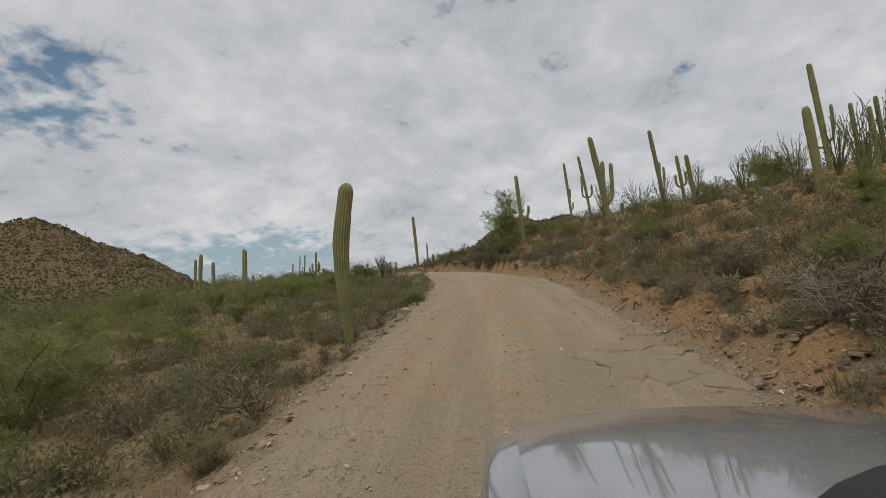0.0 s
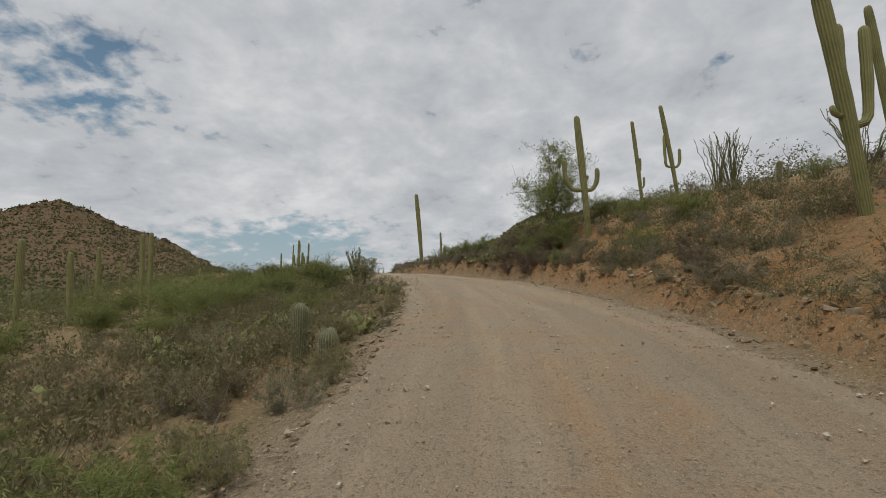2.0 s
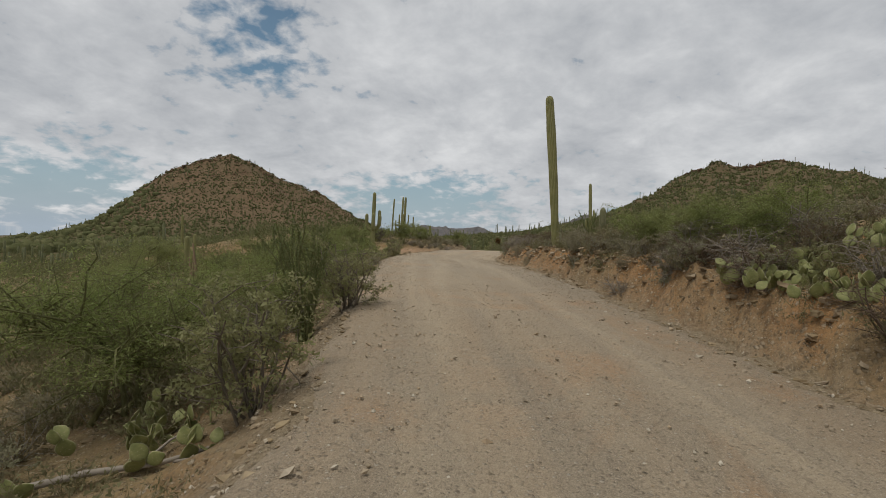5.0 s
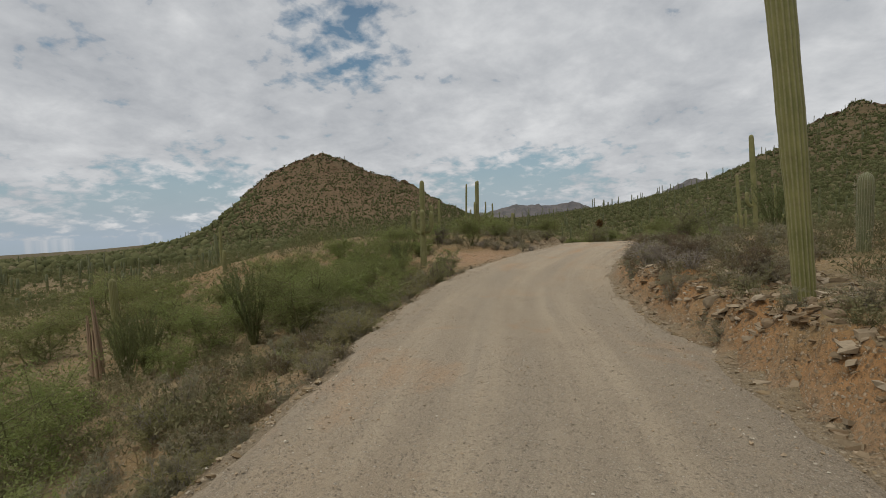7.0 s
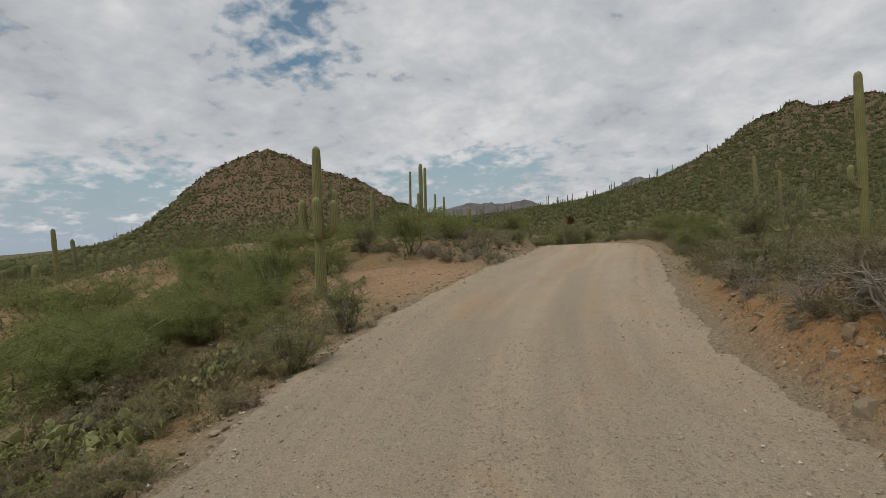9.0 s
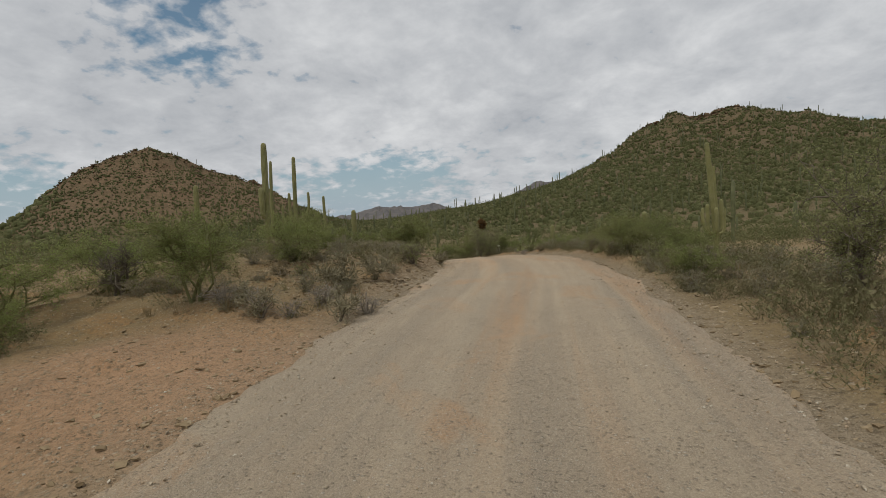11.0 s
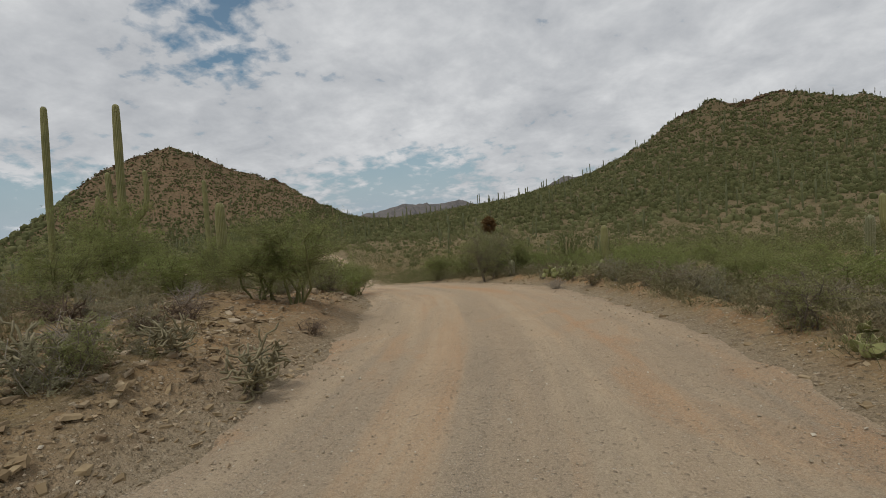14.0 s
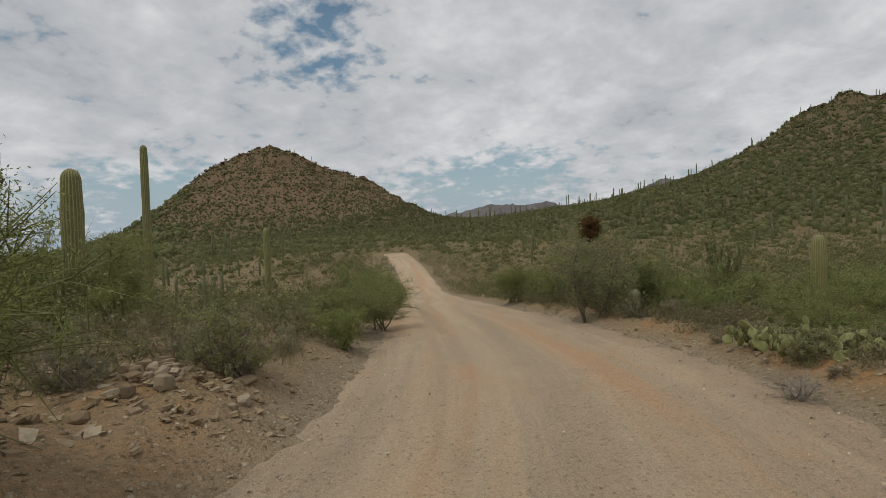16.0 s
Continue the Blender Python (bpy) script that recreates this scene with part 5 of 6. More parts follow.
for k, (x, y, h) in enumerate(((-17.7, 54.5, 1.2), (-19.0, 59.3, 1.4), (-21.3, 54.2, 1.5), (-15.0, 50.4, 1.0), (-19.0, 51.5, 1.3), (-23.5, 51.0, 1.6), (-20.5, 48.0, 1.5), (-17.5, 46.2, 1.4), (-14.6, 47.6, 1.0), (-26.5, 57.0, 1.8), (-18.4, 61.8, 1.2), (-24.5, 62.0, 1.7))):
    palo_verde(x, y, h, k)
for k, (x, y, h) in enumerate(((-17.8, 54.6, 2.2), (-17.0, 51.0, 1.9))):
    ocotillo(LEAFY[k % 2], x, y, h / 2.5, 2.3 * k)
for k, (x, y, h) in enumerate(((-18.6, 64.4, 1.3), (-19.6, 66.2, 1.4), (-18.0, 62.0, 1.1), (-20.6, 64.6, 1.5), (-19.4, 68.4, 1.3), (-20.8, 69.8, 1.5), (-21.8, 66.8, 1.6), (-19.2, 60.6, 1.2))):
    palo_verde(x, y, h, k)
for k, (x, y, w) in enumerate(((-14.4, 57.0, 1.5), (-15.4, 57.3, 1.7), (-13.7, 57.2, 1.2), (-15.3, 60.3, 1.2), (-11.6, 93.8, 1.6), (-11.2, 94.6, 1.8), (-1.7, 24.8, 1.0), (-4.5, 26.7, 1.2), (-4.9, 23.6, 1.1))):
    prickly_pear(150 + k, x, y, w, int(50 * w), "broad clump of yellow-green prickly pear pads")
for k, (x, y, s) in enumerate(((2.0, 40.2, 0.8), (2.9, 41.0, 0.9), (1.0, 41.4, 0.7), (3.7, 39.6, 0.9), (3.0, 38.0, 0.8), (4.3, 38.6, 0.9), (0.2, 42.8, 0.7), (-0.6, 44.0, 0.7), (4.0, 36.2, 0.8), (4.6, 33.8, 0.7))):
    bush_thing("dead_shrub", TWIGGY[k % 2], "shrub", "leafless dead shrub of tangled pale grey branches", "dead shrubs", x, y, 1.3 * k, s, 1.0)

# ---- a fallen branch beside the road ----
fallen = root("fallen_branch", -4.6, 36.5, None, 0.75, 1.0, 0.0)
soup = Soup()
tube(soup, [(-0.75, 0, 0.02), (-0.3, 0.06, 0.06), (0.25, 0.0, 0.09), (0.8, 0.12, 0.16)], [0.035, 0.032, 0.026, 0.012], 6)
part("stem", soup.mesh("branch_stem", M["deadwood"], True), fallen)
for x, y, z in ((0.3, 0.35, 0.25), (0.65, -0.25, 0.2)):
    soup = Soup()
    tube(soup, [(0.1 if x < 0.5 else 0.35, 0.02, 0.08), (x, y * 0.6, z * 0.8), (x + 0.2, y, z)], [0.016, 0.012, 0.005], 5)
    part("twig", soup.mesh("branch_twig", M["deadwood"], True), fallen)
tagged(fallen, "fallen grey dead branch lying on the soil", "branch")

# ---- large red-brown shrubs crowding the top of the cut ----
BROWN = [bush_meshes(90 + k, 1.5, 0.95, 14, 60, 260, 5200, 0.03, 0.24, M["bark"], M["withered"], 0.013, 0.08, 0.03, "brown_shrub", (4, 2, 1)) for k in range(2)]
for k, (x, y, s) in enumerate(((3.2, 38.3, 0.95), (3.3, 39.5, 1.0), (3.0, 37.3, 0.8), (3.5, 40.6, 0.95), (2.6, 40.9, 0.8), (4.1, 39.4, 1.1), (4.4, 41.0, 1.1), (4.3, 35.5, 0.9), (4.5, 36.9, 0.9), (2.0, 41.9, 0.8), (5.9, 24.9, 0.8), (6.1, 26.0, 0.8), (6.4, 27.2, 0.9), (5.3, 30.4, 0.7),
                               (5.6, 9.4, 0.7), (6.1, 14.6, 0.8), (6.6, 12.2, 0.9), (7.8, 17.0, 0.9), (6.8, 20.6, 0.8), (-5.2, 60.6, 0.8), (-4.8, 58.6, 0.9), (-4.4, 56.6, 0.8), (-3.2, 53.8, 0.8))):
    bush_thing("brown_shrub", BROWN[k % 2], "shrub", "dense red-brown dry shrub on top of the cut bank", "brown shrubs", x, y, 1.7 * k, s, 1.0)
# ---- tangled roots and big prickly pears along the top of the cut ----
def beside(y, past, side=1):
    """A place that many metres past the road's edge, at that y of the road."""
    i = int(np.searchsorted(LINE[:, 1], y))
    return LINE[i, :2] + NORMAL[i] * side * (LINE[i, 3] + past)


ROOTS = [bush_meshes(95 + k, 1.7, 0.95, 22, 90, 240, 700, 0.03, 0.24, M["root"], M["withered"], 0.022, 0.05, 0.06, "root_tangle", (5, 3, 2)) for k in range(2)]
for k, (y, past, s) in enumerate(((33.6, 0.7, 0.9), (34.3, 0.6, 0.9), (35.0, 0.75, 1.0), (35.7, 0.6, 0.95), (36.4, 0.75, 0.8), (37.8, 0.7, 0.7), (39.6, 0.9, 0.8), (41.2, 1.0, 0.8), (31.2, 1.0, 0.8), (5.2, 1.5, 1.0), (6.4, 1.9, 1.1))):
    x, y = beside(y, past)
    bush_thing("root_tangle", ROOTS[k % 2], "shrub", "tangle of dark bare roots and branches over the cut bank", "root tangles", x, y, 2.3 * k, s, 0.9, 0.2)
for k, (x, y, s) in enumerate(((-17.2, 83.4, 0.75), (-15.9, 84.8, 0.5), (-16.6, 82.2, 0.5), (-18.4, 82.4, 0.8))):
    bush_thing("root_tangle", ROOTS[k % 2], "shrub", "low tangle of dead brown branches on the stony bank", "root tangles", x, y, 1.7 * k, s, 0.7, 0.1)
for k, (y, past, w, n) in enumerate(((36.6, 1.25, 1.7, 110), (37.5, 1.15, 1.5, 100), (38.4, 1.1, 1.3, 80), (36.0, 2.0, 1.9, 120), (39.6, 1.0, 1.1, 60), (35.0, 2.2, 1.5, 80))):
    x, y = beside(y, past)
    prickly_pear(170 + k, x, y, w, n, "tall spreading prickly pear on top of the cut bank")
for k, (y, past, h) in enumerate(((42.0, 1.6, 1.0), (43.2, 1.5, 1.1), (44.4, 1.9, 1.0), (41.0, 2.4, 1.2))):
    x, y = beside(y, past)
    palo_verde(x, y, h, k, "small bright green bush among dry shrubs on the bank")

# ---- yellow-green shrubs along the outer edge of the bend ----
GOLD = [bush_meshes(98 + k, 1.0, 0.62, 14, 44, 150, 3600, 0.028, 0.24, M["twig"], M["gold"], 0.008, 0.05, 0.0, "gold_shrub", (3, 2, 1)) for k in range(3)]
rng = np.random.default_rng(12)
for k in range(62):
    x, y = beside(rng.uniform(45.5, 62) if k < 46 else rng.uniform(16, 30), 0.35 + 2.4 * rng.random() ** 1.4, -1)
    bush_thing("yellow_green_shrub", GOLD[k % 3], "shrub", "low yellow-green shrub with fine leaves at the road's edge", "yellow-green shrubs", x, y, 1.1 * k, rng.uniform(0.6, 1.15), rng.uniform(0.8, 1.15))

# ---- shrubs that cover the slopes beside the road ----
def clearing(x, y):
    """The bare pull-out beside the bend, and the stony bank past the next one."""
    return ((x + 16.6) / 2.3) ** 2 + ((y - 86.6) / 3.6) ** 2 < 1 or ((x + 14.9) / 3.0) ** 2 + ((y - 67.8) / 2.8) ** 2 < 1 or ((x + 17.4) / 2.0) ** 2 + ((y - 69.4) / 1.4) ** 2 < 1


rng = np.random.default_rng(11)
count, kinds = 0, {"dry": 0, "grey": 0, "pale": 0}
# stretches of the roadside: from y, to y, side, nearest and farthest past the edge, how many
STRIPS = ((-2, 46, 1, 0.8, 9.0, 185), (-2, 50, -1, 0.35, 8.0, 130), (0, 16, -1, 0.6, 4.5, 36), (46, 66, 1, 0.5, 5.0, 95), (44, 63, -1, 0.15, 5.0, 100), (70.5, 76, -1, 1.2, 7.0, 18),
          (75, 92, -1, 0.8, 6.0, 36), (86, 100, 1, 0.5, 4.0, 50), (0, 12, 1, 0.5, 3.0, 26), (28, 47, 1, 0.5, 2.6, 85), (34, 46, 1, 0.7, 5.0, 60), (8, 28, 1, 0.7, 2.6, 40), (66, 100, 1, 0.75, 5.0, 120), (72, 90, -1, 1.2, 6.0, 46), (90, 106, -1, 0.5, 6.0, 44))
for lo, hi, side, a, b, n in STRIPS:
    for _ in range(n):
        i = int(np.searchsorted(LINE[:, 1], rng.uniform(lo, hi)))
        past = a + (b - a) * rng.random() ** 1.3
        x, y = LINE[i, :2] + NORMAL[i] * side * (LINE[i, 3] + past) + TANGENT[i] * rng.uniform(-0.3, 0.3)
        pickn, turn = rng.random(), rng.uniform(0, 6.28)
        s = rng.uniform(0.5, 1.1) * (0.62 if past < 1.2 and side < 0 else 0.8 if past < 1.0 else 1.0)
        if clearing(x, y) or rough(x, y, 5.0, 7.0) < -0.8:
            continue
        count += 1
        if pickn < 0.32 and kinds["dry"] < 300:
            kinds["dry"] += 1
            bush_thing("dry_shrub", DRY[count % 4], "shrub", "low grey-brown dry shrub with fine brittle twigs", "dry shrubs", x, y, turn, s, rng.uniform(0.75, 1.2))
        elif 0.32 < pickn < 0.62 and kinds["grey"] < 300:
            kinds["grey"] += 1
            bush_thing("grey_shrub", GREY[count % 3], "shrub", "low grey-green shrub with small dusty leaves", "grey-green shrubs", x, y, turn, s * 1.05, rng.uniform(0.8, 1.2))
        elif 0.62 < pickn < 0.92 and kinds["pale"] < 300:
            kinds["pale"] += 1
            bush_thing("bursage_shrub", BURS[count % 3], "shrub", "rounded pale grey-brown bursage with dense tiny leaves", "bursage shrubs", x, y, turn, s * 1.05, rng.uniform(0.8, 1.2))
        elif 0.92 < pickn < 0.96:
            bush_thing("creosote_bush", CREO[count % 3], "shrub", "olive creosote bush with thin upright stems", "creosote bushes", x, y, turn, s * 0.9, rng.uniform(0.7, 1.0))
        elif pickn > 0.96 and past > 3:
            palo_verde(x, y, rng.uniform(0.7, 1.1), count)


# the low shrubs further up the slopes, past counting
def mini_shrub(rng, stems, n, leaf, loose=0.07):
    foot = rng.normal(size=(stems, 3)) * (0.1, 0.1, 0)
    tip = foot * 2 + np.clip(rng.normal(size=(stems, 3)), -1.6, 1.6) * (0.22, 0.22, 0.1) + (0, 0, 0.36)
    tip[:, 2] = np.clip(tip[:, 2], 0.1, 0.55)
    wood = Soup()
    sticks(wood, foot, tip, 0.0045, 0.002)
    k = rng.integers(0, stems, n)
    f = rng.uniform(0.3, 1.03, (n, 1))
    at = foot[k] * (1 - f) + tip[k] * f + np.clip(rng.normal(size=(n, 3)), -1.5, 1.5) * loose
    at[:, 2] = np.maximum(at[:, 2], 0.03)
    leaves(wood, at, leaf, 0.27, rng, 0.4)
    return np.concatenate(wood.v), np.concatenate(wood.quad), np.concatenate(wood.tri)


MINI = [mini_shrub(np.random.default_rng(200 + k), 14, 150, 0.052, 0.05) for k in range(6)]
COARSE = [mini_shrub(np.random.default_rng(210 + k), 8, 64, 0.07, 0.045) for k in range(6)]
shrub_mix = far_material("low_shrub_mix", (0.135, 0.137, 0.062), (0.215, 0.195, 0.105), (0.285, 0.232, 0.145))
soup = Soup()
# nearer belt, right bank of the climb, wide belt: from y, to y, sides, reach, power, how many
for lo, hi, sides, a, b, power, n in ((-4, 112, (-1, 1), 0.9, 7.0, 1.1, 1900), (-4, 47, (1,), 0.6, 7.0, 1.3, 600), (86, 104, (1,), 0.5, 5.0, 1.2, 260), (0, 20, (-1,), 0.7, 8.0, 1.0, 420), (20, 44, (-1,), 0.9, 6.0, 1.0, 420), (43, 63, (-1,), 0.4, 8.0, 1.2, 330), (75, 96, (-1,), 0.9, 6.0, 1.0, 240), (64, 90, (1,), 0.7, 5.0, 1.2, 300), (-4, 112, (-1, 1), 6.0, 27.0, 1.2, 3600)):
    i = np.searchsorted(LINE[:, 1], rng.uniform(lo, hi, n))
    side = rng.choice(sides, n)
    reach_ = LINE[i, 3] + a + (b - a) * rng.random(n) ** power
    mx, my = LINE[i, 0] + NORMAL[i, 0] * side * reach_, LINE[i, 1] + NORMAL[i, 1] * side * reach_
    mz, mpast, mside, _ = lay_of(mx, my)
    for x, y, z, past, sd in zip(mx, my, mz, mpast, mside):
        if past < 0.6 or clearing(x, y) or rough(x, y, 4.0, 9.0) < (-0.7 if sd > 0 else -0.35):
            continue
        if sd < 0 and 71 < y < 91 and past < 6 and rng.random() < 0.6:
            continue
        v, q, t = (MINI if past < 7 else COARSE)[int(rng.integers(0, 6))]
        a_, s = rng.uniform(0, 6.28), rng.uniform(0.6, 1.3) * (0.7 if past < 1.3 else 1.0)
        c, n_ = math.cos(a_) * s, math.sin(a_) * s
        w = np.stack([v[:, 0] * c - v[:, 1] * n_ + x, v[:, 0] * n_ + v[:, 1] * c + y, v[:, 2] * s * rng.uniform(0.8, 1.3) + z - 0.04], 1)
        soup.add(w, tri=t, quad=q, attr=float(np.clip(rng.normal(0.55, 0.25), 0, 1)))
tagged(new("low_shrubs", soup.mesh("low_shrubs", shrub_mix, attr="tint")), "countless low grey-brown shrubs covering the slopes", "shrub", kind="stuff")

# dry grass along the road's edges
soup = Soup()
for _ in range(480):
    i = int(rng.integers(np.searchsorted(LINE[:, 1], 0), np.searchsorted(LINE[:, 1], 104)))
    side = rng.choice((-1, 1))
    x, y = LINE[i, :2] + NORMAL[i] * side * (LINE[i, 3] + rng.uniform(0.4, 5))
    if clearing(x, y):
        continue
    tuft = grass_meshes(int(rng.integers(1e6)), rng.uniform(0.25, 0.6), rng.uniform(0.15, 0.42), 26)
    v = np.concatenate(tuft.v) + (x, y, ground_z(x, y) - 0.02)
    soup.add(v, quad=np.concatenate(tuft.quad))
tagged(new("dry_grass", soup.mesh("dry_grass", M["grass"])), "pale dry grass tufts along the road's edges", "grass", kind="stuff")


# ---- scrub too far off to count ----
def cores(soup, rng, xy, z, w, h, tint, sides=6):
    """A ragged faceted body for each bush: a foot ring, a wide uneven ring and a blunt tip."""
    m = len(xy)
    ang = np.arange(sides)[None] * 2 * np.pi / sides + rng.uniform(0, 6.283, (m, 1)) + rng.normal(size=(m, sides)) * 0.2
    low, mid = w[:, None] / 2 * rng.uniform(0.55, 0.95, (m, sides)), w[:, None] / 2 * rng.uniform(0.6, 1.08, (m, sides))
    rows = []
    for r, up in ((low, np.full((m, sides), -0.2)), (mid, rng.uniform(0.38, 0.78, (m, sides)))):
        rows.append(np.stack([xy[:, :1] + r * np.cos(ang), xy[:, 1:] + r * np.sin(ang), z[:, None] + h[:, None] * up], -1))
    tip = np.stack([xy[:, 0] + w * rng.normal(size=m) * 0.1, xy[:, 1] + w * rng.normal(size=m) * 0.1, z + h * rng.uniform(0.82, 1.08, m)], -1)[:, None]
    v = np.concatenate(rows + [tip], 1)
    k = np.arange(sides)
    n = (k + 1) % sides
    quad = np.stack([k, n, n + sides, k + sides], -1)
    tri = np.stack([k + sides, n + sides, np.full(sides, 2 * sides)], -1)
    step = (2 * sides + 1) * np.arange(m)[:, None, None]
    soup.add(v.reshape(-1, 3), tri=(tri[None] + step).reshape(-1, 3), quad=(quad[None] + step).reshape(-1, 4), attr=tint.repeat(2 * sides + 1))


def clumps(soup, rng, xy, wide, high, n, leaf, core=0.66, skew=1.0):
    """Ragged bushes, each a body with n leaf sprays round it."""
    z = lay_of(xy[:, 0], xy[:, 1], False)[0]
    m = len(xy)
    w = wide * (0.55 + 0.9 * rng.random(m) ** skew)
    h = high * (0.55 + 0.9 * rng.random(m) ** skew)
    d = rng.normal(size=(m, n, 3))
    d /= np.linalg.norm(d, axis=2, keepdims=True)
    d *= rng.uniform(0.45, 1.0, (m, n, 1)) ** 0.5
    at = np.stack([xy[:, None, 0] + d[..., 0] * w[:, None] / 2, xy[:, None, 1] + d[..., 1] * w[:, None] / 2, z[:, None] + h[:, None] * (0.5 + 0.52 * d[..., 2])], -1).reshape(-1, 3)
    a = rng.normal(size=(m * n, 3))
    a /= np.linalg.norm(a, axis=1, keepdims=True)
    b = np.cross(a, rng.normal(size=(m * n, 3)))
    b /= np.linalg.norm(b, axis=1, keepdims=True)
    s = leaf * rng.uniform(0.5, 1.4, (m * n, 1))
    v = np.stack([at - a * s, at + b * s * 0.45, at + a * s * 0.8], 1)
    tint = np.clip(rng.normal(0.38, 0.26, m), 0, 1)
    soup.add(v.reshape(-1, 3), tri=np.arange(3 * m * n).reshape(-1, 3), attr=tint.repeat(n * 3))
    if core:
        # body tinted darker than its sprays: shade inside the bush, put into the colour
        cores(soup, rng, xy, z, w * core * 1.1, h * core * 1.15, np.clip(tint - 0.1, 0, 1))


def spots(rng, n, lo, hi, way_lo, way_hi, centre=(-9, 62), power=1.0):
    """Places in a ring round the bend, between two ways in degrees (to the left of +y)."""
    r = lo + (hi - lo) * rng.random(n) ** power
    a = np.radians(rng.uniform(way_lo, way_hi, n))
    return np.stack([centre[0] - np.sin(a) * r, centre[1] + np.cos(a) * r], 1)


def off_road(xy, lo):
    past = lay_of(xy[:, 0], xy[:, 1], False)[1]
    return xy[past > lo]


rng = np.random.default_rng(21)
near_scrub, far_scrub, hill_scrub = Soup(), Soup(), Soup()
belt = np.stack([rng.uniform(-66, 32, 9500), rng.uniform(-5, 165, 9500)], 1)
past = lay_of(belt[:, 0], belt[:, 1], False)[1]
belt = belt[(past > np.where(belt[:, 0] < -8, 6, 9) + 8 * rng.random(len(belt))) | ((belt[:, 1] > 112) & (past > 2.4))]
belt = belt[rough(belt[:, 0], belt[:, 1], 9.0, 3.0) > -0.6]
clumps(near_scrub, rng, belt[::2], 1.9, 1.3, 115, 0.10, 0.0)
clumps(near_scrub, rng, belt[1::2], 1.1, 0.65, 52, 0.085, 0.0)
wide_plain = spots(rng, 3500, 300, 700, 52, 115)
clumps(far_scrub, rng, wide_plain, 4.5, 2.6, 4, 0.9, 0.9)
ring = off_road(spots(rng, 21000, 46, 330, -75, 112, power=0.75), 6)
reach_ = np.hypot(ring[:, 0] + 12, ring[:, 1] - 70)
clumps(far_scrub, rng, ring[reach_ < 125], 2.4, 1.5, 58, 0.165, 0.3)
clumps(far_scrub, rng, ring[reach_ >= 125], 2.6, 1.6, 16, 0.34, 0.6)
i = np.searchsorted(LINE[:, 1], rng.uniform(95, 150, 620))
d = (LINE[i, 3] + 0.9 + 8 * rng.random(620) ** 1.5) * rng.choice((-1, 1), 620)
clumps(near_scrub, rng, np.stack([LINE[i, 0] + NORMAL[i, 0] * d, LINE[i, 1] + NORMAL[i, 1] * d], 1), 1.5, 1.05, 120, 0.075, 0.0)
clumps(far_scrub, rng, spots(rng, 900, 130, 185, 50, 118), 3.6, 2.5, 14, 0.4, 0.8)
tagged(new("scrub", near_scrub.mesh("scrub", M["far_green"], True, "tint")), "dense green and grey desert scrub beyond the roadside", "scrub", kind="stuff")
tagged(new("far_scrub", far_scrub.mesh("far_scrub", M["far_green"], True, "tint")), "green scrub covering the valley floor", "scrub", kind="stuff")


def flank(rng, n, spec, x0, x1, y0, y1, behind=14.0):
    """Places on the near flank of a hill."""
    (cx, cy), way = spec[:2]
    a = math.radians(way)
    xy = np.stack([rng.uniform(x0, x1, n), rng.uniform(y0, y1, n)], 1)
    return off_road(xy[-(xy[:, 0] - cx) * math.sin(a) + (xy[:, 1] - cy) * math.cos(a) < behind], 5)


clumps(hill_scrub, rng, flank(rng, 15000, HILL_A, -480, -150, 230, 480), 1.9, 1.3, 7, 0.36, 0.7, 2.0)
clumps(hill_scrub, rng, flank(rng, 36000, HILL_B, -200, 440, 215, 640), 3.0, 2.1, 8, 0.44, 0.62, 2.2)
tagged(new("hill_scrub", hill_scrub.mesh("hill_scrub", M["far_brown"], True, "tint")), "scattered dark scrub on the stony hillsides", "scrub", kind="stuff")


def far_posts(soup, rng, xy, lo, hi, r):
    z = lay_of(xy[:, 0], xy[:, 1], False)[0]
    for (x, y), g in zip(xy, z):
        h = rng.uniform(lo, hi)
        lean = rng.normal(size=2) * 0.03 * h
        p = np.array([(x, y, g - 0.2), (x + lean[0] * 0.6, y + lean[1] * 0.6, g + h * 0.6), (x + lean[0], y + lean[1], g + h * 0.96), (x + lean[0], y + lean[1], g + h)])
        tube(soup, p, [r * 0.8, r, r * 0.9, r * 0.2], 6)
        if rng.random() < 0.3:
            a, o = rng.uniform(0, 6.28), rng.uniform(0.4, 0.8)
            q = np.array([(x, y, g + h * 0.4), (x + o * math.cos(a), y + o * math.sin(a), g + h * 0.45), (x + o * math.cos(a), y + o * math.sin(a), g + h * rng.uniform(0.6, 0.8))])
            tube(soup, q, [r * 0.6, r * 0.65, r * 0.4], 5)


posts = Soup()
far_posts(posts, rng, off_road(spots(rng, 330, 32, 260, -70, 85, power=0.7), 12), 1.6, 5.0, 0.17)
far_posts(posts, rng, off_road(spots(rng, 200, 44, 95, 20, 130, power=0.9), 16), 1.0, 3.2, 0.15)
far_posts(posts, rng, np.stack([rng.uniform(-165, 370, 420), rng.uniform(200, 585, 420)], 1), 3.5, 8.0, 0.24)
far_posts(posts, rng, np.stack([rng.uniform(-450, -170, 200), rng.uniform(250, 430, 200)], 1), 2.5, 5.5, 0.2)
tagged(new("far_saguaros", posts.mesh("far_saguaros", M["far_cactus"], True, "rib")), "many distant saguaros standing over the scrub", "cactus", kind="stuff")

